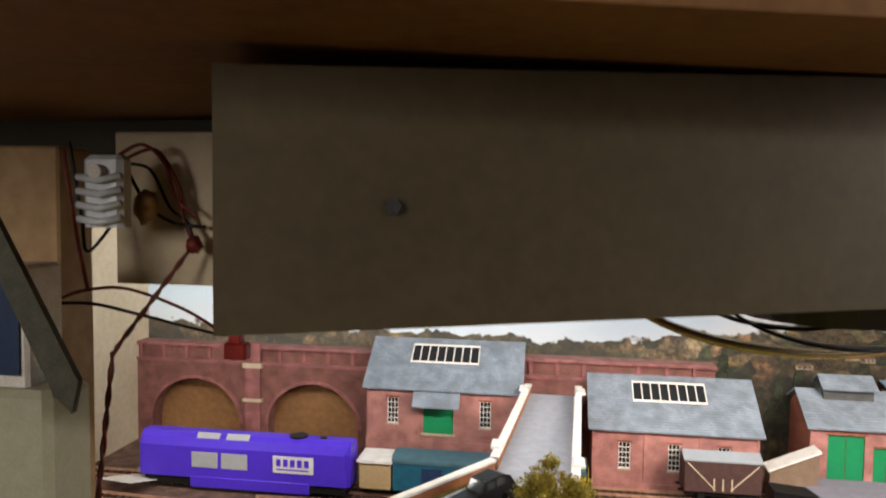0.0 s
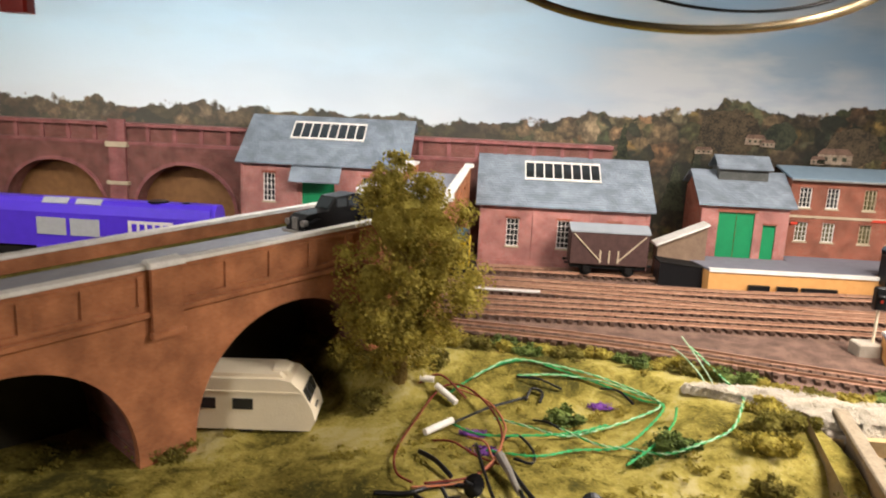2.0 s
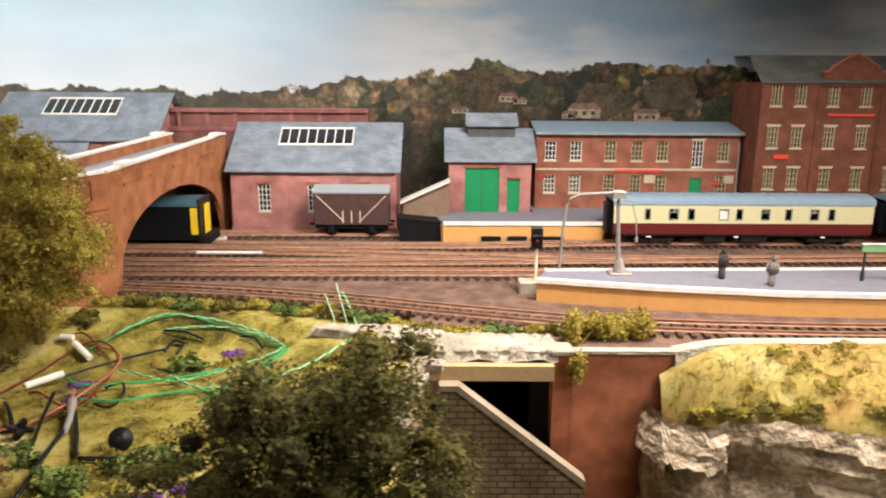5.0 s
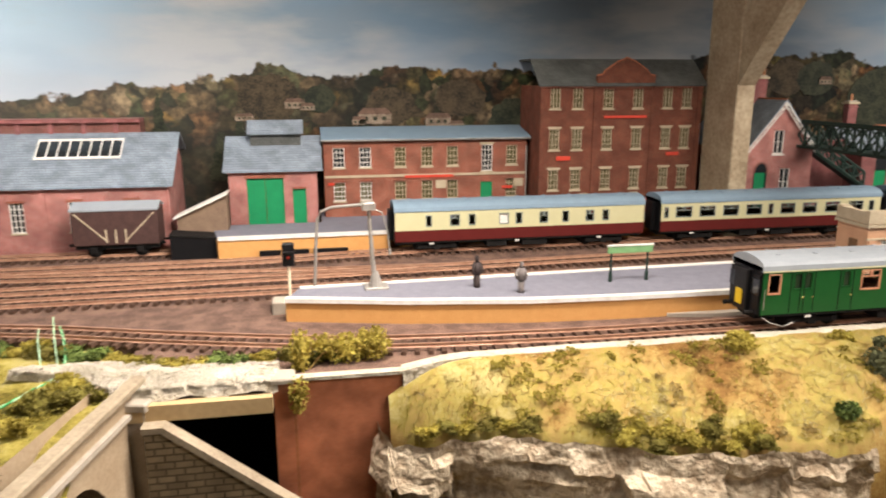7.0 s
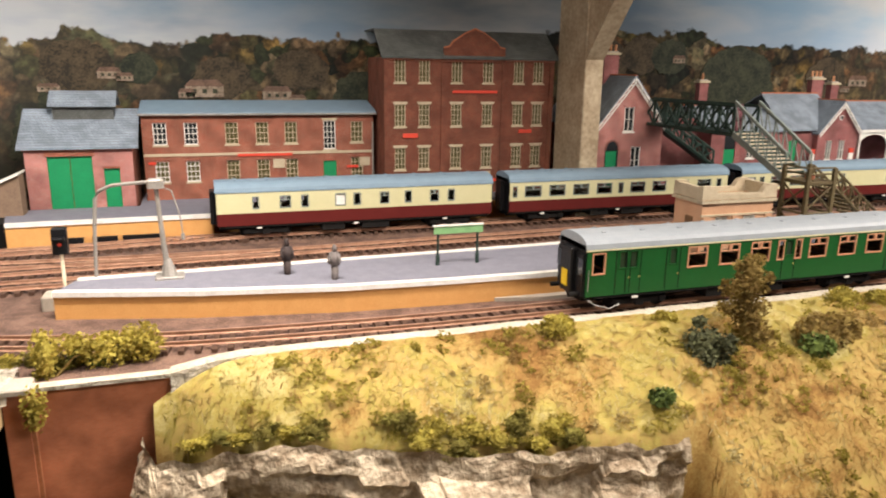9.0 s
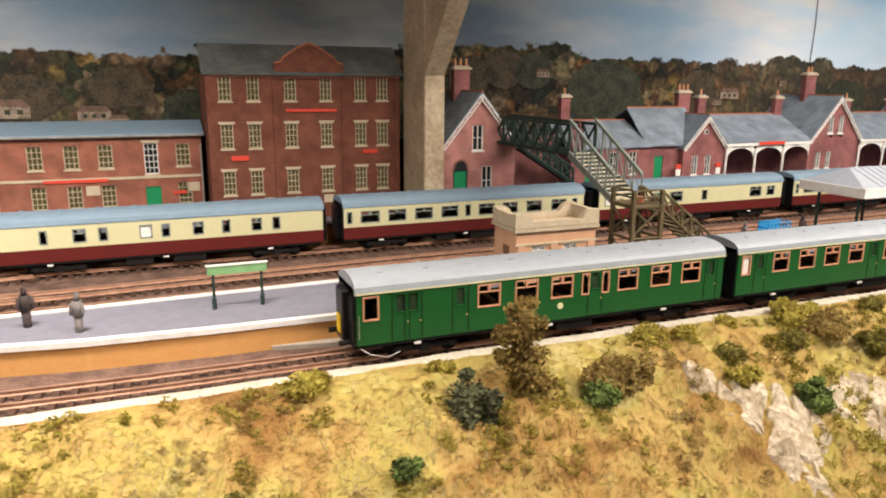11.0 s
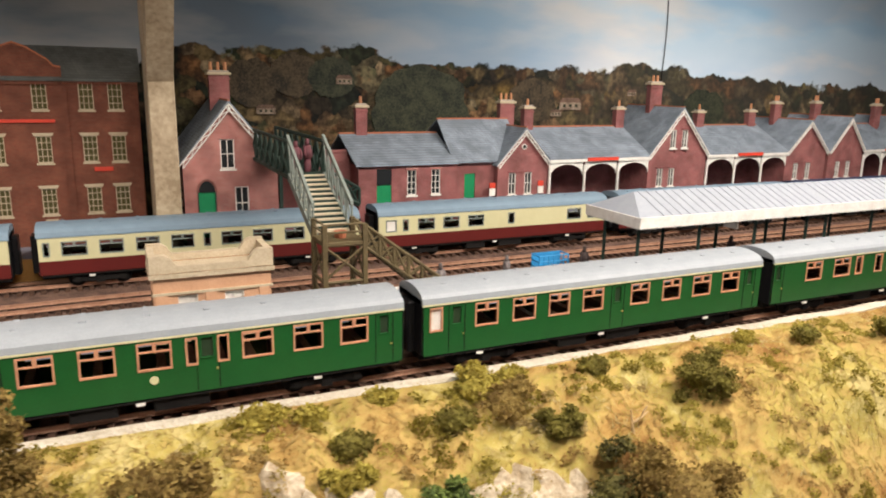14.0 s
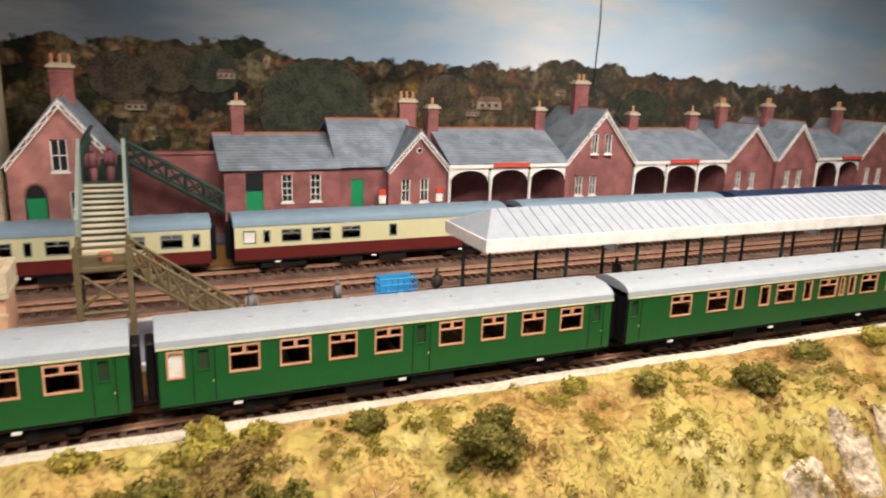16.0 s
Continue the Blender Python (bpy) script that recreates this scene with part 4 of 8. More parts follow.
        part("bargeboard", g, WHITE, parent, "white pierced bargeboard")


def gabled_house(name, label, x0, x1, y, ze, zr, depth, windows, door=None, material=None, round_z=None):
    s = thing(name, label, "house", ((x0 + x1) / 2, y, 0))
    mt = material or BRICK_STATION
    holes = [(a, a + w, b, b + h) for a, b, w, h in windows] + ([door] if door else [])
    xm = (x0 + x1) / 2
    part("front_wall", Build().wall(x0, x1, 0, ze, y, y + 0.004, [(h[0], h[1], h[2], min(h[3], ze)) for h in holes if h[2] < ze]), mt, s)
    hi = [h for h in holes if h[3] > ze]
    part("gable", Build().prism([(x0, ze), (x1, ze), (xm, zr)], "y", y + (0.0027 if hi else 0.0), y + 0.004), mt, s)
    if hi:
        h = hi[0]
        k = (zr - ze) / (xm - x0)
        l0, l1 = h[0], hi[-1][1]
        part("gable_brick", Build().prism([(x0, ze), (l0, ze), (l0, ze + (l0 - x0) * k)], "y", y, y + 0.0025), mt, s)
        part("gable_brick", Build().prism([(l1, ze), (x1, ze), (l1, ze + (x1 - l1) * k)], "y", y, y + 0.0025), mt, s)
        part("gable_brick", Build().prism([(l0, h[3]), (l1, h[3]), (l1, ze + (x1 - l1) * k), (xm, zr), (l0, ze + (l0 - x0) * k)], "y", y, y + 0.0025), mt, s)
        for p, q in zip(hi, hi[1:]):
            part("gable_brick", Build().box(p[1], q[0], y, y + 0.0025, ze, p[3]), mt, s)
    for xa, xb in ((x0, x0 + 0.004), (x1 - 0.004, x1)):
        part("side_wall", Build().box(xa, xb, y + 0.004, depth, 0, ze), mt, s)
    part("roof", gable_roof_y(x0, x1, y - 0.004, depth, ze, zr), SLATE, s)
    part("ridge", Build().box(xm - 0.0008, xm + 0.0008, y - 0.004, depth, zr + 0.0016, zr + 0.003), TERRACOTTA, s)
    bargeboards(s, x0, x1, y - 0.002, ze, zr)
    for a, b, w, h in windows:
        window(s, a, b, w, h, y, (2, 2), WHITE, PANE, WHITE, mt, 0.002, 0.0009)
    if round_z:
        part("round_window", Build().tube([(xm, y - 0.001, round_z), (xm, y + 0.0005, round_z)], 0.003, 12), WHITE, s)
        part("round_pane", Build().tube([(xm, y - 0.0014, round_z), (xm, y - 0.0008, round_z)], 0.0022, 12), PANE, s)
    if door:
        part("door", Build().box(door[0], door[1], y + 0.001, y + 0.003, door[2], door[3]), DOOR_GREEN, s)
        c, r = (door[0] + door[1]) / 2, (door[1] - door[0]) / 2
        arc = [(c + r * math.cos(math.pi * k / 12), door[3] - 0.006 + (r + 0.003) * math.sin(math.pi * k / 12)) for k in range(13)]
        part("fanlight", Build().prism(arc, "y", y - 0.0006, y + 0.0008), PANE, s, "dark arched fanlight over the door")
        rim = [(c + (r + 0.0018) * math.cos(math.pi * k / 12), door[3] - 0.006 + (r + 0.0048) * math.sin(math.pi * k / 12)) for k in range(13)]
        part("door_arch", Build().prism(rim + arc[::-1], "y", y - 0.0012, y + 0.0003), BRICK_VIADUCT, s)
        for e in (door[0] - 0.001, door[1]):
            part("door_jamb", Build().box(e, e + 0.001, y - 0.0006, y + 0.001, door[2], door[3] - 0.006), IRON_GREEN, s)
    return s


h1 = gabled_house("crossing_house", "pink brick gabled house with white bargeboards", 0.846, 0.927, 0.770, 0.098, 0.148, 0.895,
                  [(0.878, 0.091, 0.012, 0.026), (0.889, 0.045, 0.012, 0.030)], (0.858, 0.872, 0.03, 0.077), BRICK_PINK)
chimney(h1, 0.8865, 0.822, 0.135, 0.176, 0.018, 3)


def yard_wall():
    solo("yard_wall", Build().box(0.930, 1.012, 0.822, 0.826, 0, 0.098).box(0.930, 1.012, 0.820, 0.828, 0.098, 0.1005), BRICK_STATION, "red brick yard wall with stone coping", "wall", kind="structure")


yard_wall()


def hut():
    x0, x1, y, ze, zr = 1.012, 1.120, 0.795, 0.087, 0.113
    s = thing("station_wing", "single storey brick wing with slate roof", "building", ((x0 + x1) / 2, y, 0))
    wins = [(1.064, 0.055, 0.010, 0.026), (1.091, 0.055, 0.010, 0.026)]
    door = (1.031, 1.047, 0.0, 0.083)
    part("front_wall", Build().wall(x0, x1, 0, ze, y, y + 0.004, [(a, a + w, b, b + h) for a, b, w, h in wins] + [door]), BRICK_STATION, s)
    part("side_wall", Build().box(x0, x0 + 0.004, y + 0.004, 0.895, 0, ze), BRICK_STATION, s)
    part("roof", Build().prism([(y - 0.004, ze - 0.001), (0.848, zr), (0.895, ze), (0.895, ze + 0.002), (0.848, zr + 0.002), (y - 0.004, ze + 0.001)], "x", x0 - 0.004, x1), SLATE, s)
    part("ridge", Build().box(x0 - 0.004, x1, 0.847, 0.849, zr + 0.0015, zr + 0.003), TERRACOTTA, s)
    for a, b, w, h in wins:
        window(s, a, b, w, h, y, (2, 4), WHITE, PANE, WHITE, BRICK_PINK)
    part("door", Build().box(door[0], door[1], y + 0.001, y + 0.003, 0, 0.066), DOOR_GREEN, s)
    part("fanlight", Build().box(door[0], door[1], y + 0.001, y + 0.003, 0.067, 0.083), PANE, s)
    chimney(s, 1.032, 0.848, 0.105, 0.146, 0.012, 1)


hut()


def verandah(x0, x1, y, bays, label):
    """A slate verandah roof on white arched timber, open to the platform."""
    s = thing("verandah", label, "verandah", ((x0 + x1) / 2, y, 0.02), "station verandahs")
    part("roof", Build().prism([(y - 0.006, 0.0865), (0.850, 0.118), (0.895, 0.105), (0.895, 0.107), (0.850, 0.120), (y - 0.006, 0.0885)], "x", x0, x1), SLATE, s)
    part("ridge", Build().box(x0, x1, 0.849, 0.851, 0.1195, 0.121), TERRACOTTA, s)
    part("fascia", Build().box(x0, x1, y - 0.0065, y - 0.005, 0.0835, 0.0870), WHITE, s, "white fascia board")
    part("back_wall", Build().box(x0, x1, 0.846, 0.850, 0.0, 0.110), BRICK_STATION, s)
    step = (x1 - x0) / bays
    for i in range(bays):
        a, b = x0 + step * i, x0 + step * (i + 1)
        r = step / 2 - 0.002
        pts = [(a + 0.002 + r - r * math.cos(math.pi * k / 10), 0.069 + 0.012 * math.sin(math.pi * k / 10)) for k in range(11)]
        poly = [(a, 0.0835), (a, 0.066)] + [(a + 0.002, 0.066)] + pts + [(b - 0.002, 0.066), (b, 0.066), (b, 0.0835)]
        g = Build()
        for (p, q), (u, v) in zip(pts, pts[1:]):
            g.add([(p, y - 0.0045, q), (u, y - 0.0045, v), (u, y - 0.0045, 0.0835), (p, y - 0.0045, 0.0835), (p, y - 0.003, q), (u, y - 0.003, v), (u, y - 0.003, 0.0835), (p, y - 0.003, 0.0835)],
                  [(0, 1, 2, 3), (7, 6, 5, 4), (1, 0, 4, 5)])
        part("arch", g.weld(), WHITE, s, "white arched timber brace")
        part("post", Build().tube([(a + 0.001, y - 0.004, 0.02), (a + 0.001, y - 0.004, 0.080)], 0.0016, 6), WHITE, s)
    part("sign_board", Build().box(x0 + step * 1.05, x0 + step * 1.95, y - 0.0085, y - 0.0068, 0.0845, 0.0885), ORANGE, s, "red and white sign board")
    return s


STATION = "main station buildings"
s1 = gabled_house("station_gable", "brick station gable with slate roof and bargeboards", 1.169, 1.233, 0.795, 0.085, 0.121, 0.895, [(1.183, 0.050, 0.009, 0.024), (1.203, 0.050, 0.009, 0.024)], None, None, 0.102)
s2 = thing("station_link", "station link block with steep slate roof", "building", (1.145, 0.803, 0))
part("front_wall", Build().wall(1.120, 1.169, 0, 0.088, 0.803, 0.807, [(1.133, 1.146, 0, 0.074)]), BRICK_STATION, s2)
part("door", Build().box(1.133, 1.146, 0.804, 0.806, 0, 0.074), DOOR_GREEN, s2)
part("roof", Build().prism([(0.798, 0.086), (0.842, 0.128), (0.895, 0.100), (0.895, 0.102), (0.842, 0.130), (0.798, 0.088)], "x", 1.117, 1.205), SLATE, s2)
part("ridge", Build().box(1.117, 1.205, 0.841, 0.843, 0.1295, 0.131), TERRACOTTA, s2)
chimney(s2, 1.206, 0.848, 0.120, 0.151, 0.018, 3)
chimney(s2, 1.235, 0.848, 0.108, 0.145, 0.012, 1)
for p in (1.165, 1.226):
    part("poster", Build().box(p - 0.006, p + 0.001, 0.7935, 0.7948, 0.050, 0.058), WHITE, s2)
    part("notice_board", Build().box(p - 0.006, p + 0.001, 0.7935, 0.7948, 0.0585, 0.064), ORANGE, s2)
verandah(1.233, 1.374, 0.797, 3, "slate verandah with white arched braces and red sign")
chimney(thing("chimney_stack", "brick chimney stack on the station ridge", "chimney", (1.368, 0.850, 0.112)), 1.368, 0.850, 0.112, 0.144, 0.012, 1)
s3 = gabled_house("station_gable", "tall brick station gable with twin windows", 1.374, 1.464, 0.795, 0.090, 0.143, 0.895, [(1.388, 0.050, 0.009, 0.022), (1.406, 0.050, 0.009, 0.022), (1.405, 0.096, 0.009, 0.022), (1.423, 0.096, 0.009, 0.022)], None)
chimney(s3, 1.420, 0.848, 0.132, 0.175, 0.018, 2)
verandah(1.464, 1.604, 0.797, 3, "slate verandah with white arched braces and red sign")
chimney(thing("chimney_stack", "brick chimney stack on the station ridge", "chimney", (1.499, 0.850, 0.112)), 1.499, 0.850, 0.112, 0.140, 0.012, 1)
chimney(thing("chimney_stack", "brick chimney stack on the station ridge", "chimney", (1.591, 0.850, 0.112)), 1.591, 0.850, 0.112, 0.141, 0.012, 1)
s4 = gabled_house("station_gable", "brick station gable with slate roof", 1.604, 1.680, 0.795, 0.088, 0.127, 0.895, [(1.620, 0.050, 0.009, 0.022), (1.643, 0.050, 0.009, 0.022)], None)
chimney(s4, 1.639, 0.850, 0.115, 0.152, 0.013, 2)
s5 = gabled_house("station_gable", "brick station gable with slate roof", 1.686, 1.755, 0.795, 0.088, 0.131, 0.895, [(1.702, 0.050, 0.009, 0.022), (1.723, 0.050, 0.009, 0.022)], None)
chimney(s5, 1.718, 0.850, 0.118, 0.153, 0.013, 2)
verandah(1.755, 1.835, 0.797, 2, "slate verandah with white arched braces and red sign")
s6 = gabled_house("station_gable", "brick station gable with slate roof", 1.835, 1.905, 0.795, 0.088, 0.130, 0.895, [(1.850, 0.050, 0.009, 0.022), (1.873, 0.050, 0.009, 0.022)], None)
chimney(s6, 1.850, 0.850, 0.11, 0.150, 0.013, 2)
verandah(1.905, 2.05, 0.797, 3, "slate verandah with white arched braces and red sign")


def viaduct():
    """A low relief brick viaduct in front of the backdrop."""
    v = thing("viaduct", "low relief red brick viaduct with two deep arches", "viaduct", (-0.37, 0.88, 0))
    y0, y1 = 0.868, 0.893
    for a, b in ((-0.512, -0.390), (-0.352, -0.232)):
        r = (b - a) / 2
        c = (a + b) / 2
        g = Build()
        n = 16
        pts = [(c - r * math.cos(math.pi * k / n), 0.030 + 0.056 * math.sin(math.pi * k / n)) for k in range(n + 1)]
        for (p, q), (s, t) in zip(pts, pts[1:]):
            g.add([(p, y0, q), (s, y0, t), (s, y0, 0.108), (p, y0, 0.108), (p, y1, q), (s, y1, t)], [(0, 1, 2, 3), (1, 0, 4, 5)])
        part("arch_face", g.weld(), BRICK_VIADUCT, v)
        ring = Build()
        for (p, q), (s, t) in zip(pts, pts[1:]):
            e = 1.07
            o = [(c + (px - c) * e, 0.030 + (pz - 0.030) * e) for px, pz in ((p, q), (s, t))]
            ring.add([(p, y0 - 0.0015, q), (s, y0 - 0.0015, t), (o[1][0], y0 - 0.0015, o[1][1]), (o[0][0], y0 - 0.0015, o[0][1]), (p, y0, q), (s, y0, t), (o[1][0], y0, o[1][1]), (o[0][0], y0, o[0][1])],
                     [(0, 1, 2, 3), (2, 6, 7, 3), (1, 0, 4, 5)])
        part("arch_ring", ring.weld(), BRICK_STATION, v)
        part("arch_back", Build().box(a, b, y1 - 0.002, y1, 0, 0.088), WOOD_BROWN, v, "brown card behind the arch")
    for a, b in ((-0.535, -0.512), (-0.390, -0.352), (-0.232, 0.10)):
        part("pier_wall", Build().box(a, b, y0, y1, 0, 0.108), BRICK_VIADUCT, v)
    part("pilaster", Build().box(-0.381, -0.361, y0 - 0.004, y0, 0, 0.136), BRICK_STATION, v)
    part("pilaster_cap", Build().box(-0.384, -0.358, y0 - 0.006, y0, 0.104, 0.110), STONE, v)
    part("pilaster_cap", Build().box(-0.384, -0.358, y0 - 0.006, y0, 0.060, 0.064), STONE, v)
    part("parapet", Build().box(-0.535, 0.20, y0 + 0.004, y1, 0.108, 0.128), BRICK_VIADUCT, v)
    part("string_course", Build().box(-0.535, 0.20, y0 - 0.002, y0 + 0.004, 0.107, 0.111), BRICK_STATION, v)
    part("coping", Build().box(-0.535, 0.20, y0 - 0.001, y1, 0.128, 0.132), BRICK_STATION, v)
    x = -0.53
    while x < 0.18:
        if not -0.40 < x < -0.355:
            part("parapet_panel", Build().box(x, x + 0.004, y0 + 0.001, y0 + 0.004, 0.111, 0.128), BRICK_STATION, v)
        x += 0.032


viaduct()

# ---- timber post and an unseen shelf over it ----
# unseen; implied by the brace, sized to keep light off mill top and sky
solo("shade_shelf", Build().box(0.58, 1.06, 0.450, 0.896, 0.345, 0.363), WOOD_PALE, "unseen timber shelf over the post, sized to shade mill and sky", "shelf", kind="structure")
POST_WOOD = mat("weathered_post", (0.47, 0.385, 0.265), (0.27, 0.205, 0.13), 0.7, 34, 260, 0.5)
pt = thing("timber_post", "pale timber post with diagonal knee brace", "post", (0.832, 0.79, 0))
part("post", Build().soft(0.822, 0.843, 0.760, 0.822, 0.0, 0.34, 0.001), POST_WOOD, pt)
part("brace", Build().prism([(0.760, 0.165), (0.694, 0.240), (0.600, 0.345), (0.660, 0.345), (0.760, 0.235)], "x", 0.8225, 0.8425), POST_WOOD, pt)

# ---- coaches ----


def rounded_roof(x0, x1, yc, half, z0, z1, n=12):
    pts = [(yc - half * math.cos(math.pi * k / n), z0 + (z1 - z0) * math.sin(math.pi * k / n) ** 0.75) for k in range(n + 1)]
    return Build().prism([(yc - half, z0 - 0.0006)] + pts + [(yc + half, z0 - 0.0006)], "x", x0, x1)


def coach(name, label, x0, x1, yc, rail, upper, lower, split, roof, wins, win_z, frame_mat, group, cab=False, band=None):
    """A bogie coach. wins: (x, width, kind); heights are above the rail."""
    s = thing(name, label, "railway coach", ((x0 + x1) / 2, yc, rail), group)
    hw = 0.0180
    y0, y1 = yc - hw, yc + hw
    zb, zc, zt = rail + 0.0125, rail + 0.0432, rail + 0.0515
    ex0, ex1 = x0 + 0.003, x1 - 0.003
    holes = []
    for x, w, k in wins:
        if k == "small":
            holes.append((x, x + w, rail + win_z[0] + 0.003, rail + win_z[1]))
        else:
            holes.append((x, x + w, rail + win_z[0], rail + win_z[1]))
    for yy in ((y0, y0 + 0.0012), (y1 - 0.0012, y1)):
        if lower is upper:
            part("side", Build().wall(ex0, ex1, zb, zc, yy[0], yy[1], holes), upper, s)
        else:
            part("upper_side", Build().wall(ex0, ex1, rail + split, zc, yy[0], yy[1], holes), upper, s)
            part("lower_side", Build().box(ex0, ex1, yy[0], yy[1], zb, rail + split), lower, s)
    part("end", Build().box(x0 + 0.002, ex0, y0 + 0.001, y1 - 0.001, zb, zt - 0.006), BLACK, s)
    part("end", Build().box(ex1, x1 - 0.002, y0 + 0.001, y1 - 0.001, zb, zt - 0.006), BLACK, s)
    rf = part("roof", rounded_roof(x0 + 0.002, x1 - 0.002, yc, hw + 0.0004, zc, zt), roof, s, smooth=False)
    for i in range(9):
        vx = x0 + 0.02 + (x1 - x0 - 0.04) * i / 8
        part("roof_vent", Build().soft(vx - 0.0016, vx + 0.0016, yc - 0.0075, yc - 0.0050, zt - 0.0022, zt + 0.0002, 0.0004), roof, rf)
        part("roof_vent", Build().soft(vx - 0.0016, vx + 0.0016, yc + 0.0050, yc + 0.0075, zt - 0.0022, zt + 0.0002, 0.0004), roof, rf)
    part("gutter", Build().box(x0 + 0.002, x1 - 0.002, y0 - 0.0006, y0 + 0.0003, zc - 0.0012, zc - 0.0002), roof if not band else band, s)
    part("floor", Build().box(ex0, ex1, y0 + 0.0012, y1 - 0.0012, zb, zb + 0.002), TAN, s)
    seats = Build()
    k = x0 + 0.020
    while k < x1 - 0.02:
        seats.box(k, k + 0.004, y0 + 0.002, y1 - 0.002, zb + 0.002, zb + 0.013)
        k += 0.0145
    part("seats", seats, TAN, s)
    for x, w, k in wins:
        za, zd = rail + win_z[0] + (0.003 if k == "small" else 0), rail + win_z[1]
        fm = frame_mat if k != "small" else lower
        t = 0.0009 if k != "small" else 0.0005
        ya, yb = y0 - 0.0004, y0 + 0.0008
        lights = [(x + t, x + w - t, za + t, zd - t)]
        if k == "big":
            zq = zd - (zd - za) * 0.33
            lights = [(x + t, x + w - t, za + t, zq - 0.0004), (x + t, x + w / 2 - 0.0009, zq + 0.0003, zd - t), (x + w / 2 + 0.0009, x + w - t, zq + 0.0003, zd - t)]
        g = Build().wall(x, x + w, za, zd, ya, yb, lights)
        wn = part("window", g, fm, s)
        part("pane", Build().box(x + t, x + w - t, y0 + 0.0009, y0 + 0.0011, za + t, zd - t), WHITE if k == "blank" else PANE_SMALL if k == "small" else COACH_GLASS, wn)
    part("underframe", Build().box(x0 + 0.004, x1 - 0.004, yc - 0.010, yc + 0.010, rail + 0.0075, zb).box(x0 + 0.004, x1 - 0.004, y0 + 0.0012, y0 + 0.0030, rail + 0.0105, zb)
         .box(x0 + 0.004, x1 - 0.004, y1 - 0.0030, y1 - 0.0012, rail + 0.0105, zb), UNDER, s)
    for a, b in ((0.36, 0.44), (0.50, 0.60)):
        part("battery_box", Build().soft(x0 + (x1 - x0) * a, x0 + (x1 - x0) * b, y0 + 0.002, y1 - 0.002, rail + 0.0045, rail + 0.0108, 0.0006), UNDER, s)
    for c in (x0 + 0.045, x1 - 0.045):
        bg = part("bogie", Build().box(c - 0.020, c + 0.020, y0 + 0.0035, y0 + 0.0055, rail + 0.0045, rail + 0.0082).box(c - 0.020, c + 0.020, y1 - 0.0055, y1 - 0.0035, rail + 0.0045, rail + 0.0082)
                  .box(c - 0.003, c + 0.003, y0 + 0.003, y1 - 0.003, rail + 0.003, rail + 0.0090), UNDER, s)
        for w in (c - 0.0167, c + 0.0167):
            for q in (yc - 0.0083, yc + 0.0083):
                part("wheel", Build().tube([(w, q - 0.0012, rail + 0.0069), (w, q + 0.0012, rail + 0.0069)], 0.0069, 16), UNDER, bg)
            part("axle_box", Build().box(w - 0.0020, w + 0.0020, y0 + 0.0028, y0 + 0.0056, rail + 0.0045, rail + 0.0086), UNDER, bg)
    for xa, xb in ((x0 - 0.0025, x0 + 0.002), (x1 - 0.002, x1 + 0.0025)):
        part("gangway", Build().soft(xa, xb, yc - 0.0075, yc + 0.0075, zb, rail + 0.0425, 0.0008), BLACK, s)
    for x, w, k in wins:
        if k != "small":
            continue
        for e in (x - 0.0022, x + w + 0.0018):
            part("door_seam", Build().box(e, e + 0.0004, y0 - 0.00025, y0 + 0.0004, zb + 0.0010, zc - 0.0020), UNDER, s, "dark door seam")
        part("door_handle", Build().soft(x + w + 0.0006, x + w + 0.0014, y0 - 0.0008, y0, rail + 0.0232, rail + 0.0242, 0.0002), BRASS, s, "brass door handle")
    for f in (0.14, 0.47, 0.80):
        part("data_panel", Build().box(x0 + (x1 - x0) * f, x0 + (x1 - x0) * f + 0.0042, y0 + 0.0002, y0 + 0.0012, zb - 0.0034, zb - 0.0018), WHITE, s, "small white data panel")
    part("step_board", Build().box(x0 + 0.010, x1 - 0.010, y0 + 0.0004, y0 + 0.0022, zb - 0.0018, zb - 0.0008), UNDER, s)
    if cab:
        part("roundel", Build().tube([(x0 + 0.1335, y0 - 0.0004, rail + 0.0215), (x0 + 0.1335, y0 + 0.0002, rail + 0.0215)], 0.0021, 12), CREAM, s, "small cream crest")
    if cab:
        part("cab_panel", Build().box(x0 + 0.0008, x0 + 0.002, y0 + 0.0015, yc - 0.008, zb, rail + 0.040), BLACK, s)
        part("cab_panel", Build().box(x0 + 0.0008, x0 + 0.002, yc + 0.008, y1 - 0.0015, zb, rail + 0.040), BLACK, s)
        part("warning_panel", Build().box(x0 - 0.0032, x0 - 0.0026, yc - 0.0035, yc + 0.0035, zb + 0.004, zb + 0.0145), YELLOW, s, "yellow warning panel on the cab end")
        for q in (yc - 0.013, yc + 0.013):
            part("cab_window", Build().box(x0 + 0.0003, x0 + 0.0008, q - 0.004, q + 0.004, rail + 0.026, rail + 0.037), PANE, s)
        for q in (yc - 0.012, yc + 0.012):
            part("buffer", Build().tube([(x0 - 0.006, q, rail + 0.0135), (x0 + 0.002, q, rail + 0.0135)], 0.0016, 10), UNDER, s)
        part("handrail", Build().tube([(ex0 + 0.001, y0 - 0.0008, zb + 0.004), (ex0 + 0.001, y0 - 0.0008, zb + 0.018)], 0.0003, 5), STEEL, s)
        part("brake_hose", Build().tube([(x0 + 0.004, y0 + 0.002, rail + 0.011), (x0 + 0.010, y0 - 0.001, rail + 0.007), (x0 + 0.020, y0 - 0.001, rail + 0.004), (x0 + 0.028, y0, rail + 0.006)], 0.0004, 5), STEEL, s)
    return s


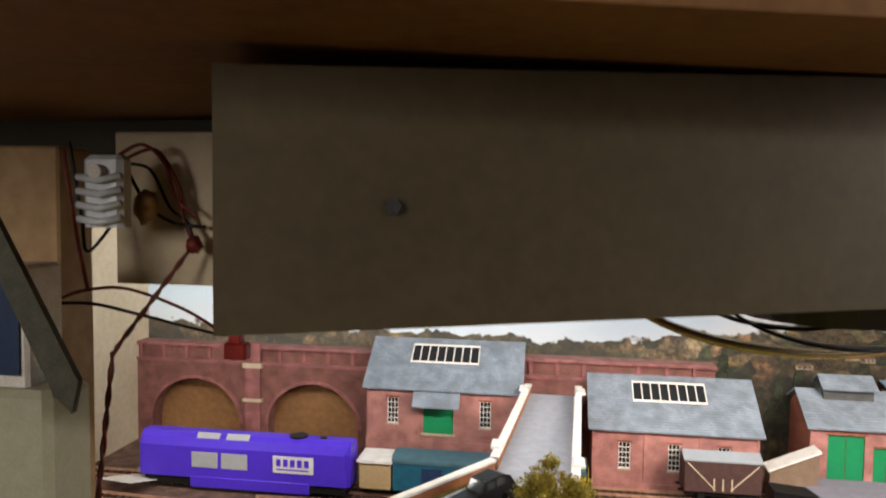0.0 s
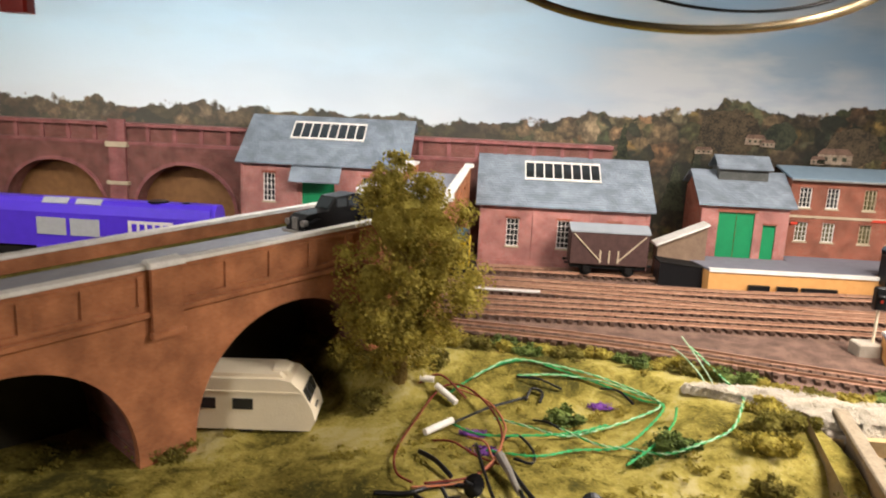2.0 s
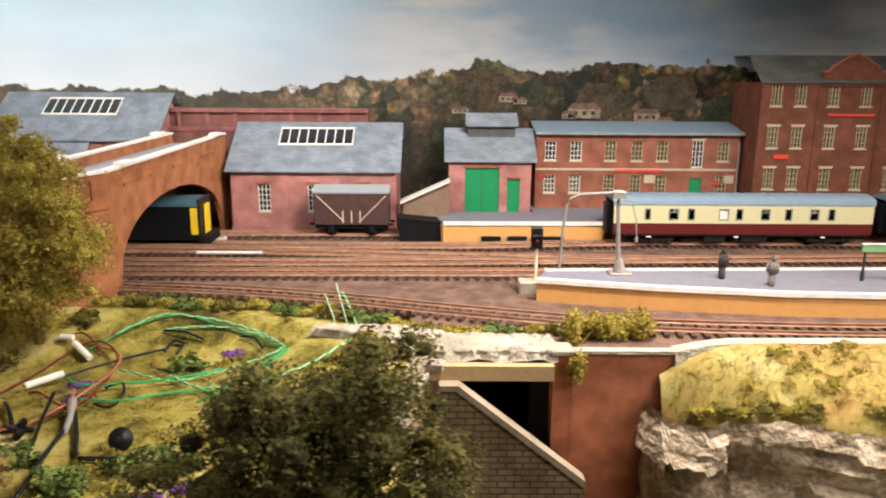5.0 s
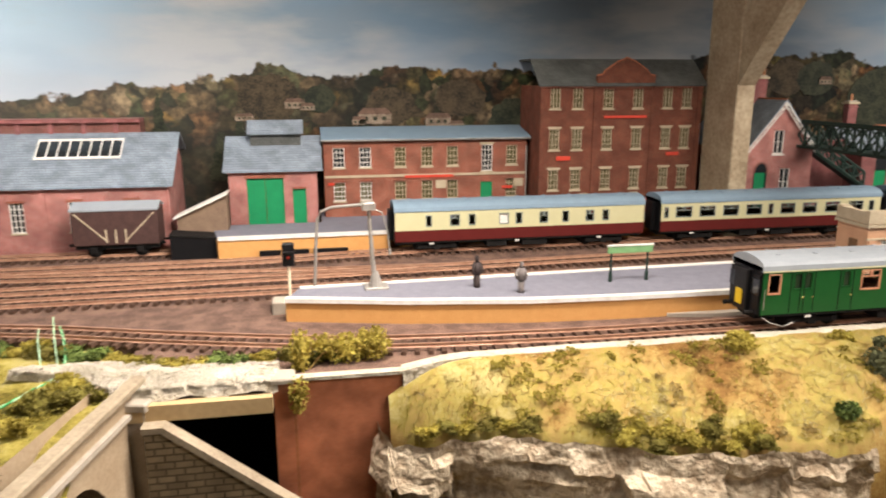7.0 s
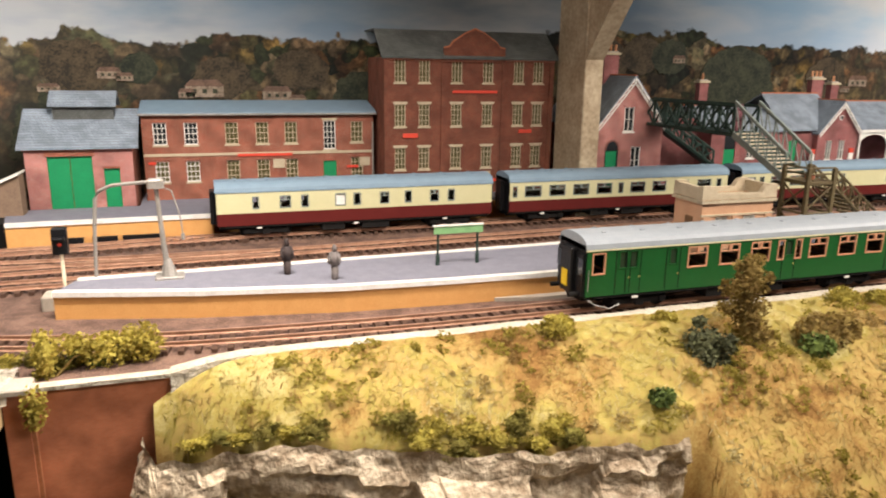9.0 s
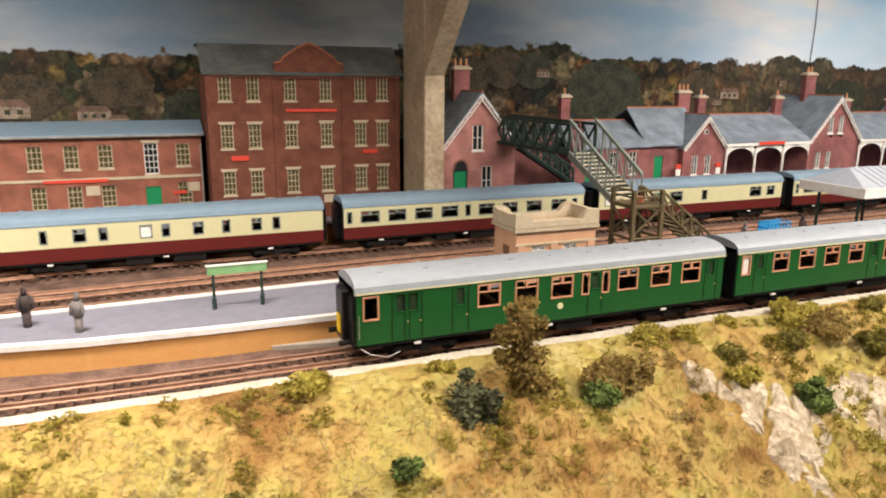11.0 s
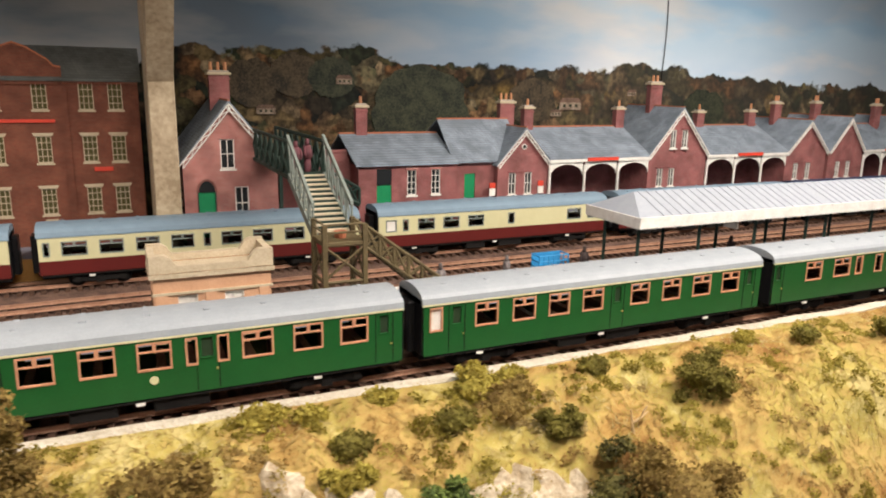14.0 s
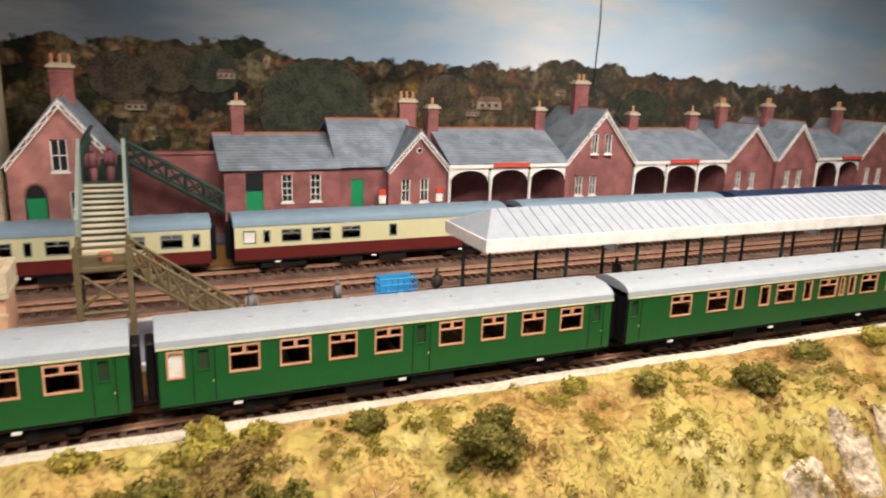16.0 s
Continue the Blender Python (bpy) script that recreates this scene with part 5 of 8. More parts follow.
COACH_GLASS = bpy.data.materials.new("coach_glazing")
COACH_GLASS.use_nodes = True
_b = COACH_GLASS.node_tree.nodes["Principled BSDF"]
_b.inputs["Base Color"].default_value, _b.inputs["Roughness"].default_value = (0.9, 0.92, 0.92, 1), 0.05
_b.inputs["Transmission Weight"].default_value, _b.inputs["IOR"].default_value = 1.0, 1.1
BRASS = mat("brass", (0.55, 0.40, 0.14), (0.42, 0.30, 0.10), 0.35, metal=0.6, bump=0)
PANE_SMALL = glass("pane_green_dark", (0.030, 0.050, 0.028), 0.12)
FRAME_PINK = mat("window_surround_salmon", (0.52, 0.27, 0.16), (0.45, 0.22, 0.13), 0.5)

GX, GY, GR = 0.6685, 0.4865, 0.0035
# near side windows: place from the coach's cab end, width, kind
G1 = [(0.0065, 0.0095, "narrow"), (0.0255, 0.0065, "small"), (0.0330, 0.0065, "small"), (0.0625, 0.0062, "small"), (0.0765, 0.0153, "big"), (0.1015, 0.0158, "big"), (0.1265, 0.0158, "big"),
      (0.1485, 0.0058, "narrow"), (0.1555, 0.0066, "small"), (0.1635, 0.0058, "narrow"), (0.1755, 0.0158, "big"), (0.2015, 0.0158, "big"), (0.2265, 0.0158, "big"), (0.2485, 0.0060, "small")]
G2 = [(0.0065, 0.0082, "blank"), (0.0205, 0.0062, "small"), (0.0353, 0.0153, "big"), (0.0603, 0.0160, "big"), (0.0855, 0.0153, "big"), (0.1103, 0.0158, "big"), (0.1343, 0.0060, "small"),
      (0.1475, 0.0153, "big"), (0.1735, 0.0156, "big"), (0.1995, 0.0160, "big"), (0.2255, 0.0160, "big"), (0.2485, 0.0060, "small")]
G3 = [(0.005, 0.006, "small"), (0.036, 0.017, "big"), (0.066, 0.018, "big"), (0.0900, 0.008, "narrow"), (0.1120, 0.0090, "narrow"), (0.1270, 0.018, "big"), (0.1530, 0.008, "narrow"),
      (0.1680, 0.018, "big"), (0.189, 0.005, "narrow"), (0.198, 0.007, "narrow"), (0.2105, 0.018, "big"), (0.238, 0.016, "big")]
for i, wl in enumerate((G1, G2, G3, G2)):
    a = GX + 0.2720 * i
    coach("passenger_coach", "green electric train coach with grey roof and salmon window surrounds" if i else "green electric driving coach with yellow warning panel",
          a, a + 0.265, GY, GR, GREEN, GREEN, 0.02, ROOF_GREY, [(a + x, w, k) for x, w, k in wl], (0.0265, 0.0408), FRAME_PINK, "green train coaches", i == 0, CREAM)
RX, RY, RR = 0.4525, 0.755, 0.0035
R1 = [(0.0335, 0.006, "narrow"), (0.0575, 0.010, "big"), (0.0765, 0.007, "narrow"), (0.1075, 0.010, "blank"), (0.1245, 0.007, "narrow"), (0.1495, 0.009, "big"), (0.1735, 0.007, "narrow"), (0.1985, 0.009, "big"), (0.2165, 0.007, "narrow")]
R2 = [(-0.008 + 0.014, 0.005, "narrow"), (0.0190, 0.0185, "big"), (0.0460, 0.0180, "big"), (0.0730, 0.0180, "big"), (0.1000, 0.0180, "big"), (0.1255, 0.006, "narrow"), (0.1400, 0.0175, "big"),
      (0.1665, 0.0170, "big"), (0.1940, 0.0175, "big"), (0.2230, 0.0175, "big"), (0.2475, 0.0065, "narrow")]
R3 = [(0.0100, 0.011, "blank"), (0.0270, 0.006, "narrow"), (0.0425, 0.0175, "big"), (0.0690, 0.0175, "big"), (0.0960, 0.0175, "big"), (0.1410, 0.0075, "narrow"), (0.2120, 0.0175, "big"), (0.2380, 0.012, "big")]
for i, wl in enumerate((R1, R2, R3, R2, R2)):
    a = RX + 0.2785 * i
    coach("passenger_coach", "crimson and cream coach with blue grey roof", a, a + 0.265, RY, RR, CREAM, CRIMSON, 0.0235, ROOF_BLUE if i < 4 else NAVY, [(a + x, w, k) for x, w, k in wl], (0.0270, 0.0385), IRON_PALE,
          "crimson and cream train coaches")


# ---- tracks ----


def track(label, pts, pieces=False, dark=False):
    """A length of track along a smooth line: two rails with chairs on wooden sleepers."""
    s = thing("railway_track", label, "track", (pts[0][0], pts[0][1], 0), "tracks", "structure")
    line = []
    pts = [Vector((x, y, 0)) for x, y in pts]
    for i in range(len(pts) - 1):
        p0, p1, p2, p3 = pts[max(i - 1, 0)], pts[i], pts[i + 1], pts[min(i + 2, len(pts) - 1)]
        n = max(2, int((p2 - p1).length / 0.012))
        for k in range(n):
            u = k / n
            line.append(0.5 * ((2 * p1) + (p2 - p0) * u + (2 * p0 - 5 * p1 + 4 * p2 - p3) * u * u + (3 * p1 - p0 - 3 * p2 + p3) * u ** 3))
    line.append(pts[-1])
    for side in (-1, 1):
        m = Build()
        prof = ((-0.0011, 0.0028), (0.0011, 0.0028), (0.0011, 0.0032), (0.0003, 0.0036), (0.0003, 0.0048), (0.0006, 0.0050), (0.0006, 0.0056), (-0.0006, 0.0056), (-0.0006, 0.0050), (-0.0003, 0.0048), (-0.0003, 0.0036), (-0.0011, 0.0032))
        k = len(prof)
        for i, p in enumerate(line):
            d = (line[min(i + 1, len(line) - 1)] - line[max(i - 1, 0)]).normalized()
            nrm = Vector((-d.y, d.x, 0))
            m.v += [tuple(p + nrm * (side * 0.0083 + a) + Vector((0, 0, b))) for a, b in prof]
        m.f = [(i * k + j, i * k + (j + 1) % k, (i + 1) * k + (j + 1) % k, (i + 1) * k + j) for i in range(len(line) - 1) for j in range(k)]
        part("rail", m, RAIL if not dark else UNDER, s)
    one = None
    joined = Build()
    acc, nxt, count = 0.0, 0.0, 0
    for p, q in zip(line, line[1:]):
        seg = (q - p).length
        while nxt < acc + seg:
            c = p + (q - p) * ((nxt - acc) / seg)
            ang = math.atan2(q.y - p.y, q.x - p.x)
            if pieces and count < 290:
                if one is None:
                    one = Build().soft(-0.0017, 0.0017, -0.0160, 0.0160, 0.0004, 0.0030, 0.0003)
                    ob = part("sleeper", one, SLEEPER, s)
                    data = ob.data
                else:
                    ob = new("sleeper", data)
                    ob.parent = s
                    ob.matrix_parent_inverse = s.matrix_basis.inverted()
                ob.matrix_basis = Matrix.Translation(c) @ Matrix.Rotation(ang, 4, "Z")
                count += 1
            else:
                ca, sa = math.cos(ang), math.sin(ang)
                w, h = 0.0017, 0.0160
                cs = [(c.x + ca * a - sa * b, c.y + sa * a + ca * b) for a, b in ((-w, -h), (w, -h), (w, h), (-w, h))]
                joined.add([(x, y, 0.0004) for x, y in cs] + [(x, y, 0.0030) for x, y in cs], [(4, 5, 6, 7), (0, 1, 5, 4), (1, 2, 6, 5), (2, 3, 7, 6), (3, 0, 4, 7)])
            nxt += 0.0085
        acc += seg
    if joined.v:
        tagged(part("sleepers", joined, SLEEPER if not dark else UNDER, s), kind="stuff")
    return s


track("rusty model track on brown sleepers beside the island platform", [(-0.55, 0.600), (-0.10, 0.592), (0.06, 0.583), (0.18, 0.562), (0.29, 0.528), (0.40, 0.500), (0.52, 0.489), (0.68, 0.4865), (1.2, 0.4865), (1.75, 0.4865), (2.6, 0.4865)], True)
track("rusty model track running behind the island platform", [(-0.62, 0.60), (-0.3, 0.622), (0.0, 0.628), (0.3, 0.632), (0.6, 0.636), (1.0, 0.640), (2.6, 0.645)])
track("rusty model track in the middle of the station", [(-0.62, 0.690), (-0.2, 0.668), (0.1, 0.664), (0.45, 0.678), (0.7, 0.690), (1.0, 0.695), (2.6, 0.70)])
track("rusty model track under the crimson and cream train", [(-0.62, 0.745), (-0.1, 0.742), (0.1, 0.735), (0.30, 0.735), (0.46, 0.750), (0.7, 0.755), (2.6, 0.755)])
track("siding track beside the goods shed", [(-0.1, 0.786), (0.1, 0.790), (0.262, 0.790)])
track("rusty model track in the station throat", [(-0.30, 0.700), (0.0, 0.712), (0.15, 0.705), (0.32, 0.690), (0.5, 0.681)])

# ---- platforms ----


def slab(outline, z, name_parent, top_mat, face_mat, edge_mat, front):
    """A platform: body, surface and a white edge along the front line."""
    n = len(outline)
    part("face", Build().prism(outline, "z", -0.001, z - 0.0022), face_mat, name_parent, "ochre platform face")
    part("surface", Build().prism(outline, "z", z - 0.0022, z), top_mat, name_parent, "grey tarmac surface")
    for line in front:
        g = Build()
        for (x0, y0), (x1, y1) in zip(line, line[1:]):
            d = Vector((x1 - x0, y1 - y0, 0)).normalized()
            nn = Vector((-d.y, d.x, 0))
            a, b = Vector((x0, y0, 0)) - nn * 0.0014, Vector((x1, y1, 0)) - nn * 0.0014
            q = [a, b, b + nn * 0.0052, a + nn * 0.0052]
            lo, hi = z - 0.0024, z + 0.0009
            g.add([(p.x, p.y, lo) for p in q] + [(p.x, p.y, hi) for p in q], [(4, 5, 6, 7), (0, 1, 5, 4), (1, 2, 6, 5), (2, 3, 7, 6), (3, 0, 4, 7), (3, 2, 1, 0)])
        part("edging", g, edge_mat, name_parent, "white painted platform edge")


isl = thing("island_platform", "long island platform with ochre face and white edges", "platform", (0.9, 0.55, 0), kind="structure")
front = [(0.356, 0.560), (0.44, 0.540), (0.53, 0.526), (0.60, 0.522), (0.664, 0.521), (2.6, 0.521)]
rear = [(2.6, 0.602), (0.73, 0.600), (0.54, 0.594), (0.366, 0.588)]
slab(front + rear, 0.0175, isl, TARMAC, OCHRE, WHITE, [front, rear])
ramp = Build().prism([(0.632, 0.520), (0.664, 0.514), (0.700, 0.514), (0.700, 0.521), (0.664, 0.521), (0.632, 0.522)], "z", 0.0, 0.003)
part("plinth", ramp, CONCRETE, isl)

mp = thing("main_platform", "station platform with slate grey surface and ochre face", "platform", (0.6, 0.80, 0), kind="structure")
front2 = [(0.286, 0.757), (0.452, 0.760)]
slab([(0.286, 0.757), (0.452, 0.760), (0.452, 0.782), (2.6, 0.782), (2.6, 0.895), (0.386, 0.895), (0.386, 0.823), (0.272, 0.823)], 0.0225, mp, TARMAC, OCHRE, WHITE, [front2])
for a, b in ((0.325, 0.345), (0.352, 0.372), (0.376, 0.410)):
    part("recess", Build().box(a, b, 0.754, 0.757, 0.0, 0.009), BLACK, mp, "dark arched recess in the platform face")

# ---- goods yard ----


def wagon():
    s = thing("mineral_wagon", "dark brown open goods wagon with grey sheet", "wagon", (0.19, 0.79, 0.0035))
    r, x0, x1, y0, y1 = 0.0035, 0.1505, 0.229, 0.775, 0.805
    part("body", Build().soft(x0, x1, y0, y1, r + 0.013, r + 0.046, 0.0006), mat("wagon_brown", (0.075, 0.038, 0.032), (0.045, 0.022, 0.02), 0.7), s)
    part("sheet", Build().prism([(y0 - 0.001, r + 0.046), (0.790, r + 0.052), (y1 + 0.001, r + 0.046), (y1 + 0.001, r + 0.0475), (0.790, r + 0.0535), (y0 - 0.001, r + 0.0475)], "x", x0 - 0.001, x1 + 0.001), ROOF_GREY, s, "grey sheet over the wagon")
    for a, b in (((x0 + 0.003, r + 0.044), (0.182, r + 0.016)), ((x1 - 0.003, r + 0.044), (0.198, r + 0.016))):
        part("brace", Build().tube([(a[0], y0 - 0.0004, a[1]), (b[0], y0 - 0.0004, b[1])], 0.0007, 5), STONE, s)
    for x in (0.181, 0.190, 0.199):
        part("strap", Build().box(x - 0.0007, x + 0.0007, y0 - 0.0009, y0, r + 0.015, r + 0.028), STONE, s)
    part("underframe", Build().box(x0 + 0.001, x1 - 0.001, y0 + 0.003, y1 - 0.003, r + 0.0085, r + 0.013), UNDER, s)
    for x in (0.168, 0.211):
        for q in (0.7817, 0.7983):
            part("wheel", Build().tube([(x, q - 0.0012, r + 0.0063), (x, q + 0.0012, r + 0.0063)], 0.0063, 16), UNDER, s)
        part("axle_box", Build().box(x - 0.003, x + 0.003, y0 + 0.001, y0 + 0.004, r + 0.005, r + 0.011), UNDER, s)
    for q in (0.781, 0.799):
        for xa, xb in ((x0 - 0.005, x0), (x1, x1 + 0.005)):
            part("buffer", Build().tube([(xa, q, r + 0.0125), (xb, q, r + 0.0125)], 0.0013, 8), UNDER, s)


wagon()
cs = thing("coal_stage", "sloping brick coal stage ramp with pale capping", "ramp", (0.265, 0.80, 0))
part("wall", Build().prism([(0.243, 0.0), (0.292, 0.0), (0.292, 0.058), (0.243, 0.036)], "y", 0.797, 0.815), mat("stage_brick", (0.22, 0.15, 0.10), (0.15, 0.10, 0.07), 0.85), cs)
part("capping", Build().prism([(0.240, 0.0355), (0.293, 0.0593), (0.293, 0.0613), (0.240, 0.0375)], "y", 0.793, 0.817), WHITE, cs, "pale ramp capping")
bx = thing("coal_bunker", "black low coal bunker beside the ramp", "bunker", (0.262, 0.775, 0))
part("body", Build().prism([(0.240, 0.0), (0.284, 0.0), (0.282, 0.020), (0.240, 0.024)], "y", 0.768, 0.792), BLACK, bx)
part("lid", Build().prism([(0.239, 0.024), (0.283, 0.020), (0.283, 0.0216), (0.239, 0.0256)], "y", 0.767, 0.793), UNDER, bx)
solo("loose_rail_length", Build().tube([(0.055, 0.690, 0.0062), (0.116, 0.690, 0.0062)], 0.0016, 6), WHITE, "bare white length of rail lying across the tracks", "rail")
solo("white_card_strip", Build().soft(0.026, 0.058, 0.770, 0.777, 0.0004, 0.003, 0.0004), WHITE, "small white card strip beside the shed", "card")


def bogie_loco():
    s = thing("works_locomotive", "bright purple plastic tramway wagon with white lettering", "locomotive", (-0.32, 0.735, 0.0035))
    x0, x1, y0, y1, r = -0.440, -0.200, 0.718, 0.752, 0.0035
    hood = [(y0, r + 0.012), (y0, r + 0.046), (y0 + 0.004, r + 0.055), (y0 + 0.010, r + 0.059), (y1 - 0.010, r + 0.059), (y1 - 0.004, r + 0.055), (y1, r + 0.046), (y1, r + 0.012)]
    b = part("body", Build().prism(hood, "x", x0 + 0.004, x1 - 0.004), PURPLE, s)
    part("nose", Build().prism([(y + (0.735 - y) * 0.12, z) for y, z in hood], "x", x0, x0 + 0.004), PURPLE, s)
    part("nose", Build().prism([(y + (0.735 - y) * 0.12, z) for y, z in hood], "x", x1 - 0.004, x1), PURPLE, s)
    part("skirt", Build().soft(x0 + 0.060, x1 - 0.045, y0 - 0.0006, y1, r + 0.002, r + 0.014, 0.001), PURPLE, s)
    for a in (-0.378, -0.344):
        part("window", Build().soft(a, a + 0.030, y0 - 0.0008, y0, r + 0.024, r + 0.041, 0.0003), GREYWIN, s, "blank grey window panel")
        part("roof_panel", Build().prism([(y0 + 0.0035, r + 0.0545), (y0 + 0.0095, r + 0.0592), (y0 + 0.0090, r + 0.0600), (y0 + 0.0030, r + 0.0553)], "x", a + 0.004, a + 0.030), GREYWIN, s)
    part("fan_grille", Build().tube([(-0.262, 0.735, r + 0.0590), (-0.262, 0.735, r + 0.0606)], 0.010, 20), BLACK, s)
    part("roof_hatch", Build().tube([(-0.234, 0.735, r + 0.0590), (-0.234, 0.735, r + 0.0602)], 0.004, 14), BLACK, s)
    part("nameplate", Build().box(-0.285, -0.240, y0 - 0.0009, y0 - 0.0002, r + 0.024, r + 0.042), WHITE, s, "white maker's plate")
    g = Build()
    for i in range(5):
        g.box(-0.281 + i * 0.0078, -0.276 + i * 0.0078, y0 - 0.0012, y0 - 0.0009, r + 0.031, r + 0.039)
    part("plate_bars", g.box(-0.281, -0.245, y0 - 0.0012, y0 - 0.0009, r + 0.027, r + 0.0285), PURPLE, s)
    part("underframe", Build().box(x0 + 0.004, x1 - 0.004, y0 + 0.005, y1 - 0.005, r + 0.006, r + 0.012), UNDER, s)
    for c in (x0 + 0.035, x1 - 0.030):
        part("bogie", Build().soft(c - 0.026, c + 0.026, y0 + 0.002, y1 - 0.002, r + 0.003, r + 0.011, 0.001), UNDER, s)
        for w in (-0.016, 0.016):
            for q in (0.7267, 0.7433):
                part("wheel", Build().tube([(c + w, q - 0.0012, r + 0.0065), (c + w, q + 0.0012, r + 0.0065)], 0.0065, 14), UNDER, s)
    for q in (0.726, 0.744):
        part("buffer", Build().tube([(x0 - 0.006, q, r + 0.014), (x0, q, r + 0.014)], 0.0016, 8), STEEL, s)


bogie_loco()


def teal_van():
    s = thing("parcels_van", "teal blue van with pale roof behind the purple wagon", "wagon", (-0.10, 0.745, 0.0035))
    r = 0.0035
    part("flat", Build().box(-0.192, -0.158, 0.727, 0.763, r + 0.010, r + 0.038), CARD, s, "bare tan card end section")
    part("flat_lid", Build().box(-0.195, -0.156, 0.725, 0.765, r + 0.038, r + 0.041), WHITE, s)
    part("body", Build().soft(-0.156, -0.035, 0.727, 0.763, r + 0.010, r + 0.040, 0.0008), TEAL, s)
    part("cab", Build().soft(-0.0348, 0.045, 0.727, 0.763, r + 0.006, r + 0.040, 0.0008), BLACK, s, "black cab end of the van")
    part("cab_stripe", Build().soft(0.0385, 0.0452, 0.7262, 0.727, r + 0.012, r + 0.038, 0.0002), YELLOW, s, "yellow warning stripe")
    part("roof", rounded_roof(-0.157, 0.046, 0.745, 0.019, r + 0.040, r + 0.048), mat("van_roof", (0.06, 0.13, 0.16), (0.04, 0.09, 0.12), 0.6), s)
    for a in (-0.125, -0.075):
        part("door_panel", Build().box(a, a + 0.022, 0.7262, 0.727, r + 0.014, r + 0.036), NAVY, s)
    part("underframe", Build().box(-0.19, 0.04, 0.733, 0.757, r + 0.003, r + 0.010), UNDER, s)
    part("end_frame", Build().soft(0.045, 0.0475, 0.7265, 0.7635, r + 0.004, r + 0.047, 0.0008), BLACK, s, "black end of the van")
    part("yellow_end", Build().soft(0.0475, 0.0490, 0.740, 0.7555, r + 0.010, r + 0.040, 0.0008), YELLOW, s, "yellow warning panel")
    part("buffer_beam", Build().soft(0.0475, 0.056, 0.728, 0.762, r + 0.003, r + 0.011, 0.001), UNDER, s)


teal_van()

# ---- road bridge ----


def road_bridge():
    s = thing("road_bridge", "brick road bridge with arches, panelled parapets and white coping", "bridge", (-0.05, 0.50, 0))
    d = Vector((0.657, 0.754, 0)).normalized()
    n = Vector((-d.y, d.x, 0))
    a0 = Vector((-0.1075, 0.4145, 0))
    # the whole bridge climbs gently along its length
    m = Matrix(((d.x, n.x, 0, a0.x), (d.y, n.y, 0, a0.y), (0.070, 0, 1, 0), (0, 0, 0, 1)))
    u0, u1, width, road, top, deck = -0.46, 0.2105, 0.082, 0.0655, 0.0803, 0.0715
    arches = [(0.081, 0.066), (-0.083, 0.066), (-0.247, 0.066)]
    base, crown = -0.036, 0.0775

    def under(u):
        for c, r in arches:
            if abs(u - c) < r:
                return base + crown * math.sqrt(max(0, 1 - ((u - c) / r) ** 2)) ** 0.85
        return -0.075
    us = sorted({u0, u1, *[c + r * math.sin(math.pi / 2 * k / 12) for c, r in arches for k in range(-12, 13)], *[c + s1 * (r + 0.0001) for c, r in arches for s1 in (-1, 1)]})
    for name, y0, y1 in (("near_wall", 0.0, 0.006), ("far_wall", width - 0.006, width)):
        g = Build()
        for side, y in ((0, y0), (1, y1)):
            k = len(g.v)
            for u in us:
                g.v += [(u, y, under(u)), (u, y, road)]
            g.f += [(k + 2 * i, k + 2 * i + 2, k + 2 * i + 3, k + 2 * i + 1) if side == 0 else (k + 2 * i + 1, k + 2 * i + 3, k + 2 * i + 2, k + 2 * i) for i in range(len(us) - 1)]
        k = 2 * len(us)
        g.f += [(2 * i + 2, 2 * i, k + 2 * i, k + 2 * i + 2) for i in range(len(us) - 1)]
        part(name, g.turned(m), BRICK_BRIDGE, s)
    g = Build()
    for p, q in zip(us, us[1:]):
        if under(p) > base - 0.001 and under(q) > base - 0.001:
            g.add([(p, 0.006, under(p)), (q, 0.006, under(q)), (q, width - 0.006, under(q)), (p, width - 0.006, under(p))], [(3, 2, 1, 0)])
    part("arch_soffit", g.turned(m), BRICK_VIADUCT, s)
    for c, r in arches:
        for side in (-1, 1):
            e = c + side * r
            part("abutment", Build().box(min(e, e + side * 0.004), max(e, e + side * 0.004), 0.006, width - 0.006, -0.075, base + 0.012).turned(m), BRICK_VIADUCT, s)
    # added dark cards at the far wall: shade within the arches, by colour
    for c, r in arches:
        part("arch_back", Build().box(c - r - 0.004, c + r + 0.004, width - 0.0055, width - 0.0040, -0.072, road - 0.008).turned(m), WOOD_DARK, s, "added dark card standing in for shade inside the arch")
    part("road", Build().box(u0, u1 - 0.004, 0.005, width - 0.005, deck - 0.008, deck - 0.001).turned(m), ROAD, s, "grey road surface")
    for k in (0.0055, width - 0.0085):
        part("verge", Build().box(u0, u1 - 0.02, k, k + 0.003, deck - 0.001, deck + 0.0002).turned(m), LEAF_OLIVE, s)
    for y0, y1, side in ((0.0, 0.005, -1), (width - 0.005, width, 1)):
        e = u1 if side < 0 else u1 - 0.018
        part("parapet", Build().box(u0, e, y0, y1, road, top).turned(m), BRICK_BRIDGE, s)
        part("coping", Build().box(u0, e, y0 - 0.0012, y1 + 0.0012, top, top + 0.0022).turned(m), WHITE, s, "white painted coping")
        part("string_course", Build().prism([(y0 - 0.0020 if side < 0 else y1 + 0.0020, road - 0.0115), (y0 if side < 0 else y1, road - 0.0130), (y0 if side < 0 else y1, road - 0.0085), (y0 - 0.0020 if side < 0 else y1 + 0.0020, road - 0.0090)], "x", u0, e).turned(m), BRICK_BRIDGE, s)
